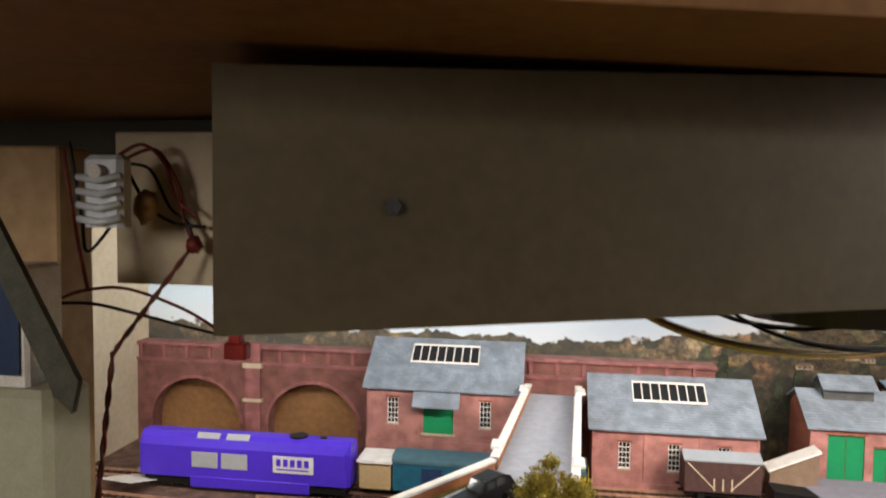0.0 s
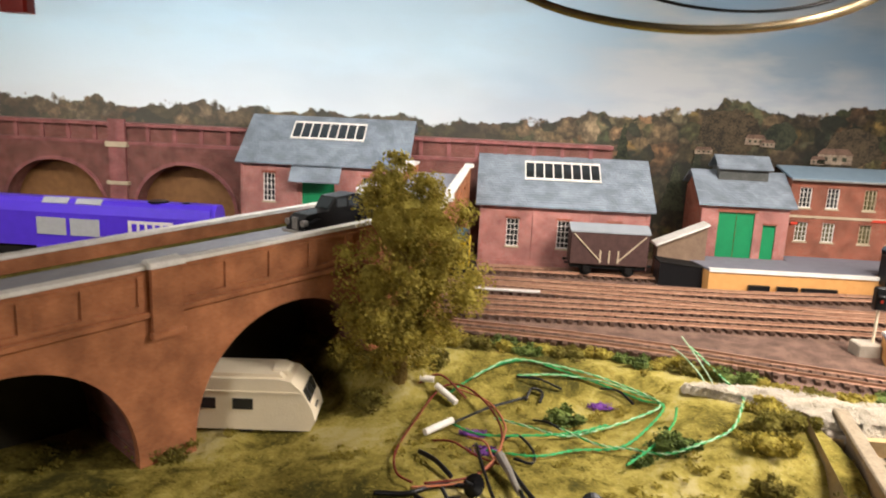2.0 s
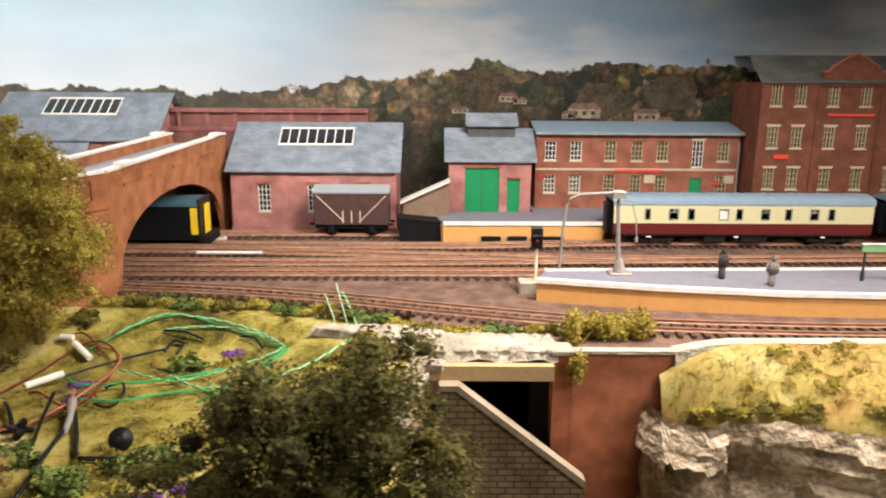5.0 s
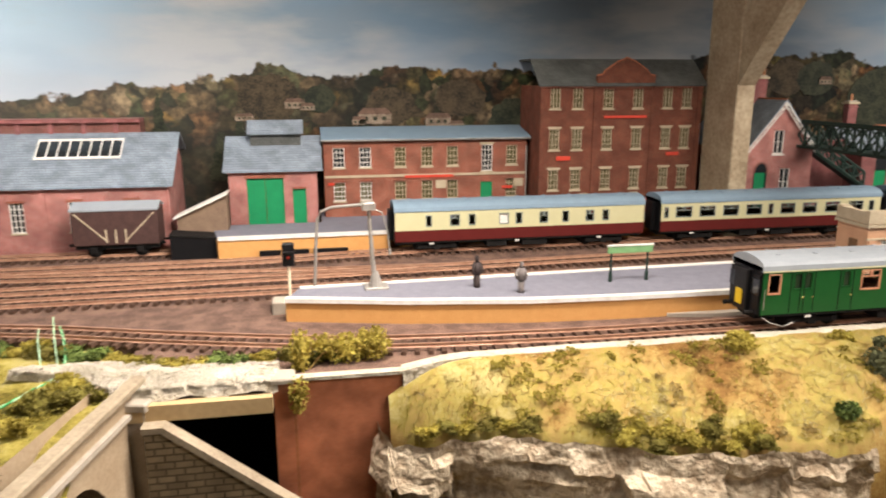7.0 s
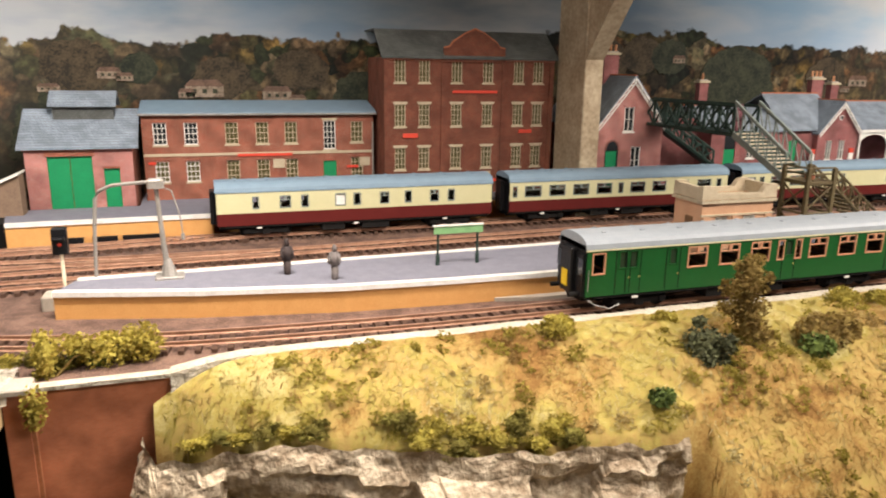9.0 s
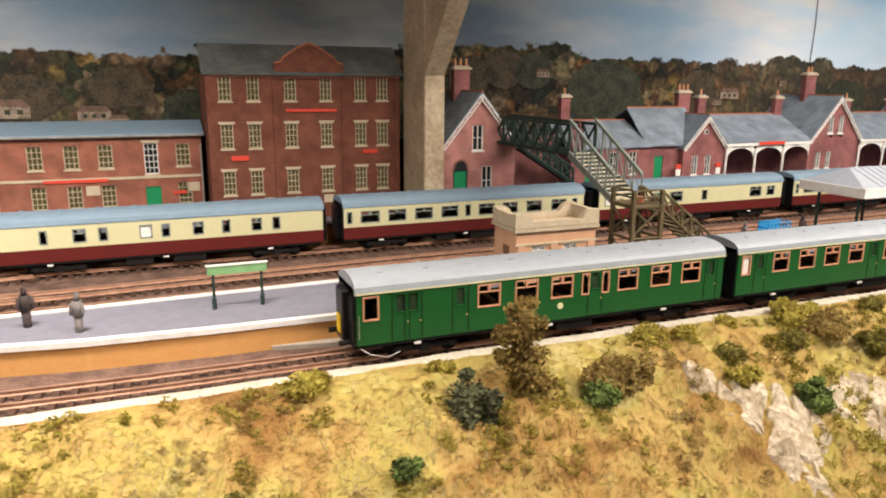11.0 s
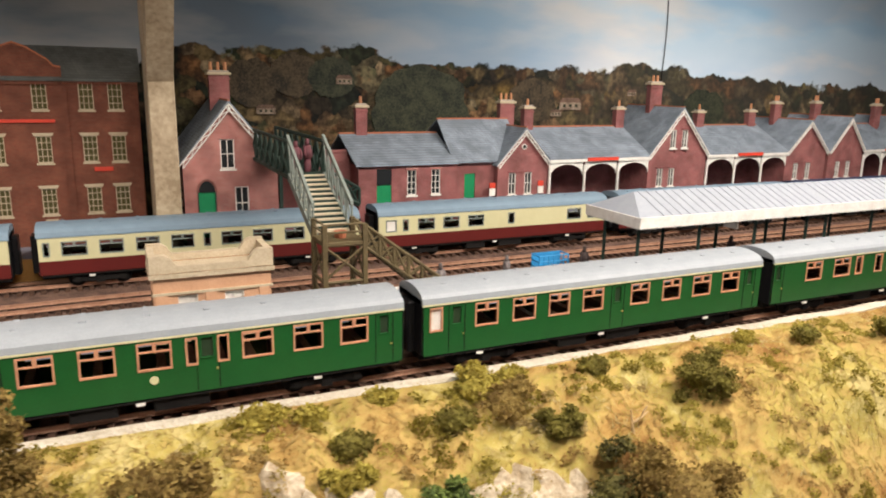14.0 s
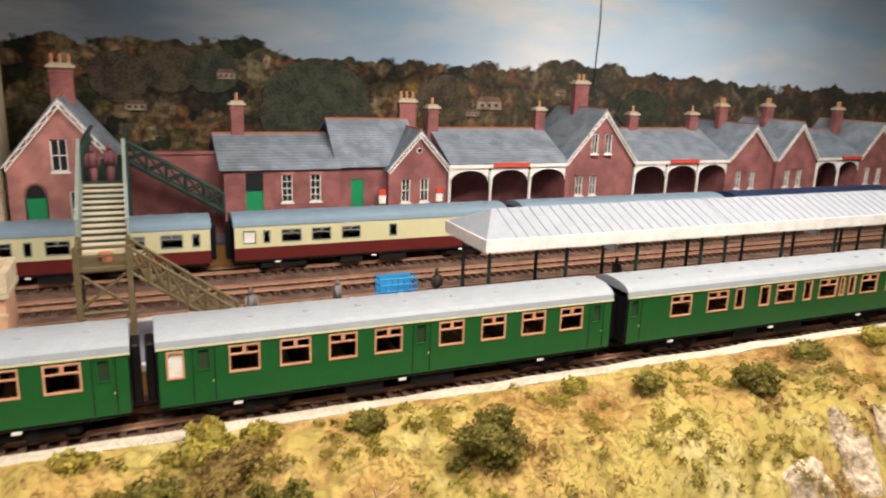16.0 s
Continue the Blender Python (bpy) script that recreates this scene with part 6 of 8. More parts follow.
    # sunk panels between the pilasters: a raised frame round each
    for p in (0.164, 0.0, -0.164, -0.328):
        for k in range(5):
            a = p + 0.0125 + 0.0285 * k
            b = a + 0.0225
            if b > min(u1, p + 0.155) or a < u0:
                continue
            z0, z1 = road - 0.0045, road + 0.0105
            for q in ((a - 0.003, b + 0.003, z1, z1 + 0.0020), (a - 0.003, b + 0.003, z0 - 0.0025, z0), (a - 0.003, a, z0, z1), (b, b + 0.003, z0, z1)):
                part("parapet_panel", Build().box(q[0], q[1], -0.0013, 0, q[2], q[3]).turned(m), BRICK_BRIDGE, s)
    for p in (0.0, -0.164, -0.328):
        part("pilaster", Build().box(p - 0.0085, p + 0.0085, -0.0036, 0, road - 0.0200, top + 0.0005).turned(m), BRICK_BRIDGE, s)
        part("pilaster_cap", Build().soft(p - 0.0100, p + 0.0100, -0.0050, 0.0062, top + 0.0005, top + 0.0040, 0.0006).turned(m), WHITE, s)
        part("pilaster_foot", Build().soft(p - 0.0095, p + 0.0095, -0.0048, 0.0, road - 0.0235, road - 0.0200, 0.0006).turned(m), BRICK_BRIDGE, s)
    # far length, straight back between the sheds
    k0, k1 = m @ Vector((u1, 0, 0)), Vector((0.043, 0.842, 0))
    j0, j1 = m @ Vector((u1 - 0.018, width, 0)), Vector((-0.020, 0.842, 0))
    k0.z = j0.z = 0
    rise, road, top = 0.010, deck + 0.0145, top + 0.0145

    def side_wall(p, q, out):
        g, cop = Build(), Build()
        steps = 32
        dd = (q - p).normalized()
        nn = Vector((-dd.y, dd.x, 0)) * out
        for i in range(steps):
            a, b = p + (q - p) * (i / steps), p + (q - p) * ((i + 1) / steps)
            za, zb = rise * i / steps, rise * (i + 1) / steps

            def low(t):
                v = (t - 0.48) / 0.44
                return 0.002 + 0.064 * math.sqrt(1 - v * v) ** 0.8 if abs(v) < 1 else -0.002
            la, lb = low(i / steps), low((i + 1) / steps)
            r = [a, b, b + nn * 0.005, a + nn * 0.005]
            g.add([(r[0].x, r[0].y, la), (r[1].x, r[1].y, lb), (r[1].x, r[1].y, top + zb), (r[0].x, r[0].y, top + za), (r[3].x, r[3].y, la), (r[2].x, r[2].y, lb), (r[2].x, r[2].y, top + zb), (r[3].x, r[3].y, top + za)],
                  [(0, 1, 2, 3), (7, 6, 5, 4), (1, 0, 4, 5), (3, 2, 6, 7)])
            w = [a - nn * 0.0014, b - nn * 0.0014, b + nn * 0.0064, a + nn * 0.0064]
            cop.add([(w[0].x, w[0].y, top + za), (w[1].x, w[1].y, top + zb), (w[2].x, w[2].y, top + zb), (w[3].x, w[3].y, top + za)] + [(w[0].x, w[0].y, top + za + 0.0022), (w[1].x, w[1].y, top + zb + 0.0022), (w[2].x, w[2].y, top + zb + 0.0022), (w[3].x, w[3].y, top + za + 0.0022)],
                    [(4, 5, 6, 7), (0, 1, 5, 4), (3, 7, 6, 2)])
        part("parapet", g.weld(), BRICK_BRIDGE, s)
        for f in (0.10, 0.28, 0.46, 0.72):
            a, b = p + (q - p) * f, p + (q - p) * (f + 0.14)
            o = -nn * 0.0012
            for z0, z1 in ((top - 0.0145, top - 0.0125), (top - 0.0035, top - 0.0018)):
                za, zb = rise * f, rise * (f + 0.14)
                part("parapet_panel", Build().add([tuple(v + Vector((0, 0, z))) for v, z in ((a, z0 + za), (b, z0 + zb), (b, z1 + zb), (a, z1 + za), (a + o, z0 + za), (b + o, z0 + zb), (b + o, z1 + zb), (a + o, z1 + za))],
                     [(4, 5, 6, 7), (0, 1, 5, 4), (3, 7, 6, 2), (0, 4, 7, 3), (1, 2, 6, 5)]), BRICK_BRIDGE, s)
        part("coping", cop.weld(), WHITE, s, "white painted coping")
        for f in (0.12, 0.90):
            c = p + (q - p) * f
            part("pilaster_cap", Build().soft(c.x - 0.005, c.x + 0.005, c.y - 0.010, c.y + 0.010, top + rise * f + 0.002, top + rise * f + 0.0050, 0.0006), WHITE, s)
    side_wall(k0, k1, 1)
    side_wall(j0, j1, -1)
    steps = 10
    g = Build()
    for i in range(steps):
        f0, f1 = i / steps, (i + 1) / steps
        a, b = k0 + (k1 - k0) * f0, k0 + (k1 - k0) * f1
        c, e = j0 + (j1 - j0) * f1, j0 + (j1 - j0) * f0
        g.add([(a.x, a.y, road - 0.001 + rise * f0), (b.x, b.y, road - 0.001 + rise * f1), (c.x, c.y, road - 0.001 + rise * f1), (e.x, e.y, road - 0.001 + rise * f0),
               (a.x, a.y, road - 0.020 + rise * f0), (b.x, b.y, road - 0.020 + rise * f1), (c.x, c.y, road - 0.020 + rise * f1), (e.x, e.y, road - 0.020 + rise * f0)], [(0, 1, 2, 3), (7, 6, 5, 4)])
    part("road", g.weld(), ROAD, s, "grey road surface")
    return m


BRIDGE = road_bridge()


def taxi():
    s = thing("black_taxi", "black vintage saloon car parked on the bridge road", "car", (0, 0, 0))
    z = 0.0
    L, W = 0.056, 0.022
    prof = [(0.0, z + 0.006), (0.0, z + 0.0115), (0.004, z + 0.0145), (0.019, z + 0.0155), (0.024, z + 0.0225), (0.040, z + 0.0235), (0.047, z + 0.0205), (0.053, z + 0.0125), (0.056, z + 0.0095), (0.056, z + 0.005)]
    b = Build().prism(prof, "y", 0.004, W - 0.004)
    part("body", b, BLACK, s)
    part("wing", Build().prism([(0.001, z + 0.004), (0.003, z + 0.0105), (0.009, z + 0.0122), (0.016, z + 0.0095), (0.020, z + 0.004)], "y", 0.0, W), BLACK, s)
    part("wing", Build().prism([(0.038, z + 0.004), (0.040, z + 0.0110), (0.047, z + 0.0122), (0.053, z + 0.0095), (0.055, z + 0.004)], "y", 0.0, W), BLACK, s)
    part("running_board", Build().box(0.018, 0.040, 0.0008, W - 0.0008, z + 0.0035, z + 0.0050), BLACK, s)
    glass_m = PANE_CAR
    for a, c in ((0.0245, 0.0315), (0.0330, 0.0405)):
        for q0, q1 in ((0.0037, 0.0041), (W - 0.0041, W - 0.0037)):
            part("side_window", Build().box(a, c, q0, q1, z + 0.0165, z + 0.0215), glass_m, s)
    part("windscreen", Build().prism([(0.0193, z + 0.0163), (0.0234, z + 0.0218), (0.0231, z + 0.0220), (0.0188, z + 0.0165)], "y", 0.0055, W - 0.0055), glass_m, s)
    part("grille", Build().soft(-0.0008, 0.0005, 0.0085, W - 0.0085, z + 0.006, z + 0.013, 0.0002), STEEL, s, "chrome radiator grille")
    for q in (0.004, W - 0.004):
        part("headlight", Build().tube([(-0.0010, q, z + 0.0100), (0.0025, q, z + 0.0100)], 0.0019, 10), STEEL, s)
    part("bumper", Build().box(-0.0022, -0.0012, 0.001, W - 0.001, z + 0.004, z + 0.0056), STEEL, s)
    for x in (0.0105, 0.0465):
        for q0, q1 in ((0.0004, 0.0036), (W - 0.0036, W - 0.0004)):
            w = part("wheel", Build().tube([(x, q0, z + 0.0047), (x, q1, z + 0.0047)], 0.0047, 14), UNDER, s)
            part("hub_cap", Build().tube([(x, q0 - 0.0003 if q0 < 0.01 else q1, z + 0.0047), (x, q0 if q0 < 0.01 else q1 + 0.0003, z + 0.0047)], 0.0021, 10), STEEL, w)
    s.matrix_basis = BRIDGE @ Matrix.Translation((0.106, 0.020, 0.0708)) @ Matrix.Rotation(math.radians(3), 4, "Z") @ Matrix.Scale(1.18, 4)
    return s


PANE_CAR = glass("pane_car", (0.05, 0.06, 0.065), 0.05)
taxi()


def caravan():
    s = thing("touring_caravan", "ivory model touring caravan standing in the field", "caravan", (0, 0, 0))
    L, W = 0.074, 0.030
    prof = [(0.0, 0.004), (0.0, 0.024), (0.003, 0.031), (0.010, 0.0345), (0.052, 0.0350), (0.060, 0.0335), (0.066, 0.028), (0.072, 0.017), (0.074, 0.010), (0.071, 0.004)]
    part("body", Build().prism(prof, "y", 0.0, W), IVORY, s)
    part("roof_rim", Build().prism([(0.006, 0.0335), (0.056, 0.0340), (0.053, 0.0370), (0.010, 0.0368)], "y", 0.003, W - 0.003), IVORY, s)
    part("waist_moulding", Build().box(0.0, 0.066, -0.0006, 0.0, 0.0265, 0.0275), IVORY, s)
    part("roof_light", Build().soft(0.047, 0.058, 0.008, W - 0.008, 0.0345, 0.0385, 0.0012), IVORY, s)
    for a in (0.006, 0.027):
        part("window", Build().box(a, a + 0.0115, -0.0005, 0.0008, 0.0165, 0.0230), PANE, s, "dark side window")
    for q in (0.0028, 0.0115, 0.0202):
        part("front_window", Build().prism([(0.0665, 0.0276), (0.0702, 0.0206), (0.0706, 0.0208), (0.0669, 0.0279)], "y", q, q + 0.0070), PANE, s)
    part("lamp", Build().box(0.0722, 0.0730, 0.010, 0.018, 0.0145, 0.0158), BLACK, s)
    for q in (0.002, W - 0.004):
        part("wheel", Build().tube([(0.034, q, 0.0042), (0.034, q + 0.002, 0.0042)], 0.0042, 14), UNDER, s)
    part("drawbar", Build().tube([(-0.034, 0.004, 0.0205), (0.001, 0.010, 0.0275)], 0.0015, 8), IVORY, s)
    s.matrix_basis = pose(-0.113, 0.447, bank(-0.075, 0.460) - 0.001, 0, 0, 5) @ Matrix.Scale(1.07, 4)


caravan()

# ---- station furniture ----


def ticket_office():
    s = thing("ticket_office", "small salmon rendered platform building with shaped parapet", "building", (0.84, 0.555, 0.0175))
    x0, x1, y0, y1, z0, zt = 0.807, 0.873, 0.538, 0.572, 0.0175, 0.060
    holes = [(0.820, 0.831, 0.030, 0.046), (0.846, 0.857, 0.030, 0.046)]
    part("front_wall", Build().wall(x0, x1, z0, zt, y0, y0 + 0.003, holes), SALMON, s)
    for h in holes:
        window(s, h[0], h[2], h[1] - h[0], h[3] - h[2], y0, (2, 2), WHITE, WHITE, STONE)
    part("back_wall", Build().box(x0, x1, y1 - 0.003, y1, z0, zt), SALMON, s)
    part("side_wall", Build().box(x0, x0 + 0.003, y0 + 0.003, y1 - 0.003, z0, zt), SALMON, s)
    part("side_wall", Build().box(x1 - 0.003, x1, y0 + 0.003, y1 - 0.003, z0, zt), SALMON, s)
    part("flat_roof", Build().box(x0 + 0.003, x1 - 0.003, y0 + 0.003, y1 - 0.003, zt - 0.004, zt - 0.002), STONE, s)
    for yy in ((y0 - 0.0012, y0 + 0.0034), (y1 - 0.0034, y1 + 0.0012)):
        prof = [(x0 - 0.0015, zt), (x1 + 0.0015, zt), (x1 + 0.0015, zt + 0.0105), (x1 - 0.007, zt + 0.0105), (x1 - 0.010, zt + 0.0085), (x1 - 0.013, zt + 0.0040), (x0 + 0.013, zt + 0.0040), (x0 + 0.010, zt + 0.0085), (x0 + 0.007, zt + 0.0105), (x0 - 0.0015, zt + 0.0105)]
        part("parapet", Build().prism(prof, "y", *yy), STONE, s, "pale shaped parapet")
    for a in (x0 - 0.0015, x1 - 0.0025):
        part("parapet", Build().box(a, a + 0.004, y0 + 0.0034, y1 - 0.0034, zt, zt + 0.0095), STONE, s, "pale side parapet")
    part("cornice", Build().box(x0 - 0.002, x1 + 0.002, y0 - 0.002, y1 + 0.002, zt - 0.003, zt - 0.0005), STONE, s)
    part("string_course", Build().box(x0 - 0.001, x1 + 0.001, y0 - 0.001, y0, zt - 0.013, zt - 0.0115), STONE, s)
    for x in (x0 + 0.004, 0.838, x1 - 0.004):
        part("pilaster", Build().box(x - 0.003, x + 0.003, y0 - 0.0010, y0, z0, zt - 0.013), SALMON, s)
    part("door", Build().box(x0 - 0.0006, x0, y0 + 0.010, y0 + 0.019, z0, z0 + 0.028), TAN, s)


ticket_office()


def lattice(parent, a, b, h, name, material, bays, r=0.0011, dr=0.0008):
    """A trussed side: two booms from a to b, h apart, with crossed braces."""
    a, b = Vector(a), Vector(b)
    up = Vector((0, 0, h))
    part(name + "_boom", Build().tube([a, b], r, 6), material, parent)
    part(name + "_boom", Build().tube([a + up, b + up], r, 6), material, parent)
    for i in range(bays):
        p, q = a + (b - a) * (i / bays), a + (b - a) * ((i + 1) / bays)
        part(name + "_brace", Build().tube([p, q + up], dr, 5), material, parent)
        part(name + "_brace", Build().tube([p + up, q], dr, 5), material, parent)
        part(name + "_upright", Build().tube([p, p + up], r, 6), material, parent)
    part(name + "_upright", Build().tube([b, b + up], r, 6), material, parent)


def footbridge():
    s = thing("footbridge", "weathered green lattice footbridge with two flights of steps", "footbridge", (0.93, 0.60, 0.0175))
    xl, xr, y0, y1, zl, zd = 0.907, 0.933, 0.540, 0.566, 0.070, 0.101
    part("landing", Build().soft(xl - 0.001, xr + 0.001, y0 - 0.001, y1 + 0.001, zl - 0.002, zl, 0.0003), IRON_OLIVE, s)
    for x in (xl, xr):
        for y in (y0, y1):
            part("leg", Build().soft(x - 0.0016, x + 0.0016, y - 0.0016, y + 0.0016, 0.0175, zl + 0.011, 0.0003), IRON_OLIVE, s)
    for z0, z1 in ((0.020, 0.043), (0.046, zl - 0.003)):
        for p, q in (((xl, y0), (xr, y0)), ((xl, y0), (xl, y1)), ((xr, y0), (xr, y1))):
            part("cross_brace", Build().tube([(*p, z0), (*q, z1)], 0.0009, 5), IRON_OLIVE, s)
            part("cross_brace", Build().tube([(*p, z1), (*q, z0)], 0.0009, 5), IRON_OLIVE, s)
            part("tie", Build().tube([(*p, z1 + 0.001), (*q, z1 + 0.001)], 0.0012, 5), IRON_OLIVE, s)
    for z in (zl + 0.011, zl + 0.006):
        part("handrail", Build().tube([(xr, y0, z), (xl, y0, z), (xl, y1, z)], 0.0008, 5), IRON_OLIVE, s)
    # lower flight, down to the platform along the train
    for y in (y0, y1 - 0.004):
        lattice(s, (xr, y, zl - 0.004), (0.992, y, 0.022), 0.014, "lower_truss", IRON_OLIVE, 6)
    for i in range(12):
        f = (i + 0.5) / 12
        x, z = xr + (0.992 - xr) * f, zl - 0.003 + (0.020 - zl) * f
        part("step", Build().box(x - 0.0022, x + 0.0022, y0 + 0.001, y1 - 0.005, z, z + 0.0012), IRON_OLIVE, s)
    # upper flight, away over the tracks
    ytop = 0.634
    for x in (xl, xr):
        part("stringer", Build().prism([(y1, zl - 0.004), (ytop, zd - 0.004), (ytop, zd + 0.002), (y1, zl + 0.002)], "x", x - 0.0008, x + 0.0008), IRON_PALE, s)
        part("panel_rail", Build().prism([(y1, zl + 0.018), (ytop, zd + 0.026), (ytop, zd + 0.029), (y1, zl + 0.021)], "x", x - 0.0010, x + 0.0010), IRON_PALE, s)
        for i in range(7):
            f = i / 6
            y = y1 + (ytop - y1) * f
            za, zb = zl + (zd - zl) * f, zl + 0.019 + (zd + 0.027 - zl - 0.019) * f
            part("baluster", Build().tube([(x, y, za), (x, y, zb)], 0.0008, 5), IRON_PALE, s)
            if i < 6:
                f2 = (i + 1) / 6
                part("panel_brace", Build().tube([(x, y, za), (x, y1 + (ytop - y1) * f2, zl + 0.019 + (zd + 0.027 - zl - 0.019) * f2)], 0.0006, 5), IRON_PALE, s)
    for i in range(12):
        f = (i + 0.5) / 12
        y, z = y1 + (ytop - y1) * f, zl + (zd - zl) * f
        part("step", Build().box(xl + 0.001, xr - 0.001, y - 0.0024, y + 0.0024, z, z + 0.0013), WOOD_PALE, s)
        part("riser", Build().box(xl + 0.001, xr - 0.001, y + 0.0020, y + 0.0026, z + 0.0013, z + 0.0030), IRON_GREEN, s)
    # span
    yend = 0.800
    part("deck", Build().box(xl - 0.001, xr + 0.001, ytop, yend, zd - 0.003, zd), IRON_GREEN, s)
    for x in (xl, xr):
        lattice(s, (x, ytop, zd - 0.002), (x, yend, zd - 0.002), 0.026, "span_truss", IRON_GREEN, 8, 0.0015, 0.0011)
    # far flight
    for y in (0.786, 0.800):
        lattice(s, (xr, y, zd - 0.004), (1.010, y, 0.050), 0.016, "far_truss", IRON_GREEN, 5, 0.0015, 0.0010)
        lattice(s, (xl, y, zd - 0.004), (0.838, y, 0.050), 0.016, "far_truss", IRON_GREEN, 5, 0.0015, 0.0010)
    part("far_steps", Build().prism([(xr, zd - 0.003), (1.010, 0.050), (1.010, 0.047), (xr, zd - 0.007)], "y", 0.786, 0.800), IRON_GREEN, s)
    for x in (xl, xr):
        part("far_leg", Build().soft(x - 0.0018, x + 0.0018, 0.784, 0.788, 0.0225, zd - 0.003, 0.0003), IRON_GREEN, s)


footbridge()


def canopy(x0, x1, left_end, label):
    s = thing("platform_canopy", label, "canopy", ((x0 + x1) / 2, 0.570, 0.0175), "platform canopies")
    ya, yb, ze, zr = 0.538, 0.606, 0.0705, 0.0855
    ym = (ya + yb) / 2
    a = x0 + (0.020 if left_end else 0)
    part("roof_slope", Build().add([(x0, ya, ze), (x1, ya, ze), (x1, ym, zr), (a, ym, zr), (x0, ya, ze - 0.001), (x1, ya, ze - 0.001), (x1, ym, zr - 0.001), (a, ym, zr - 0.001)], [(0, 1, 2, 3), (7, 6, 5, 4), (1, 5, 6, 2), (0, 4, 5, 1)]), CANOPY, s, "pale ribbed roofing sheet")
    part("roof_slope", Build().add([(x0, yb, ze), (x1, yb, ze), (x1, ym, zr), (a, ym, zr), (x0, yb, ze - 0.001), (x1, yb, ze - 0.001), (x1, ym, zr - 0.001), (a, ym, zr - 0.001)], [(3, 2, 1, 0), (4, 5, 6, 7)]), CANOPY, s, "pale ribbed roofing sheet")
    if left_end:
        part("hip_end", Build().add([(x0, ya, ze), (a, ym, zr), (x0, yb, ze), (x0, ya, ze - 0.001), (a, ym, zr - 0.001), (x0, yb, ze - 0.001)], [(0, 1, 2), (5, 4, 3)]), CANOPY, s)
    n = int((x1 - a) / 0.009)
    for i in range(n):
        x = a + 0.004 + (x1 - a - 0.006) * i / n
        part("roof_rib", Build().add([(x - 0.0004, ya, ze), (x + 0.0004, ya, ze), (x + 0.0004, ym, zr), (x - 0.0004, ym, zr), (x - 0.0004, ya, ze + 0.0006), (x + 0.0004, ya, ze + 0.0006), (x + 0.0004, ym, zr + 0.0006), (x - 0.0004, ym, zr + 0.0006)],
                                     [(4, 5, 6, 7), (0, 4, 7, 3), (1, 2, 6, 5)]), CANOPY, s)

    def teeth(p, q):
        g = Build()
        d = Vector(q) - Vector(p)
        k = int(d.length / 0.0026)
        t = Vector((-d.y, d.x, 0)).normalized() * 0.0007
        for i in range(k):
            u, v = Vector(p) + d * (i / k), Vector(p) + d * ((i + 1) / k)
            w = (u + v) / 2
            ring = [(u, 0.0005), (v, 0.0005), (v, -0.0072), (w, -0.0088), (u, -0.0072)]
            g.add([(c.x - t.x, c.y - t.y, ze + z) for c, z in ring] + [(c.x + t.x, c.y + t.y, ze + z) for c, z in ring], [(0, 4, 3, 2, 1), (5, 6, 7, 8, 9), (0, 1, 6, 5)])
        return g
    part("valance", teeth((x0, ya, 0), (x1, ya, 0)).weld(), WHITE, s, "cream toothed valance")
    part("valance", teeth((x1, yb, 0), (x0, yb, 0)).weld(), WHITE, s, "cream toothed valance")
    if left_end:
        part("valance", teeth((x0, yb, 0), (x0, ya, 0)).weld(), WHITE, s, "pale end valance")
    x = x0 + 0.008
    while x < x1 - 0.004:
        for y in (0.548, 0.590):
            p = part("post", Build().tube([(x, y, 0.0175), (x, y, 0.022), (x, y, 0.068)], 0.0014, 8), IRON_GREEN, s)
            part("post_base", Build().soft(x - 0.0022, x + 0.0022, y - 0.0022, y + 0.0022, 0.0175, 0.0215, 0.0004), IRON_GREEN, p)
        x += 0.062
    part("hanging_sign", Build().box(x0 + 0.115, x0 + 0.117, 0.552, 0.566, 0.052, 0.062), WHITE, s, "small white hanging sign")


canopy(1.150, 1.3595, True, "long pale platform canopy with toothed valance")
canopy(1.3605, 1.570, False, "long pale platform canopy with toothed valance")
canopy(1.571, 1.790, False, "long pale platform canopy with toothed valance")


def station_sign():
    s = thing("station_nameboard", "green station nameboard on two posts", "sign", (0.618, 0.560, 0.0175))
    part("board", Build().soft(0.600, 0.637, 0.5590, 0.5604, 0.0405, 0.0460, 0.0003), SIGN_GREEN, s)
    part("board_top", Build().box(0.5995, 0.6375, 0.5585, 0.5609, 0.0460, 0.0470), WHITE, s)
    for x in (0.6035, 0.6335):
        p = part("post", Build().tube([(x, 0.561, 0.0175), (x, 0.561, 0.0465)], 0.0009, 8), IRON_GREEN, s)
        part("post_foot", Build().tube([(x, 0.561, 0.0175), (x, 0.561, 0.0245)], 0.0015, 8), IRON_GREEN, p)


station_sign()


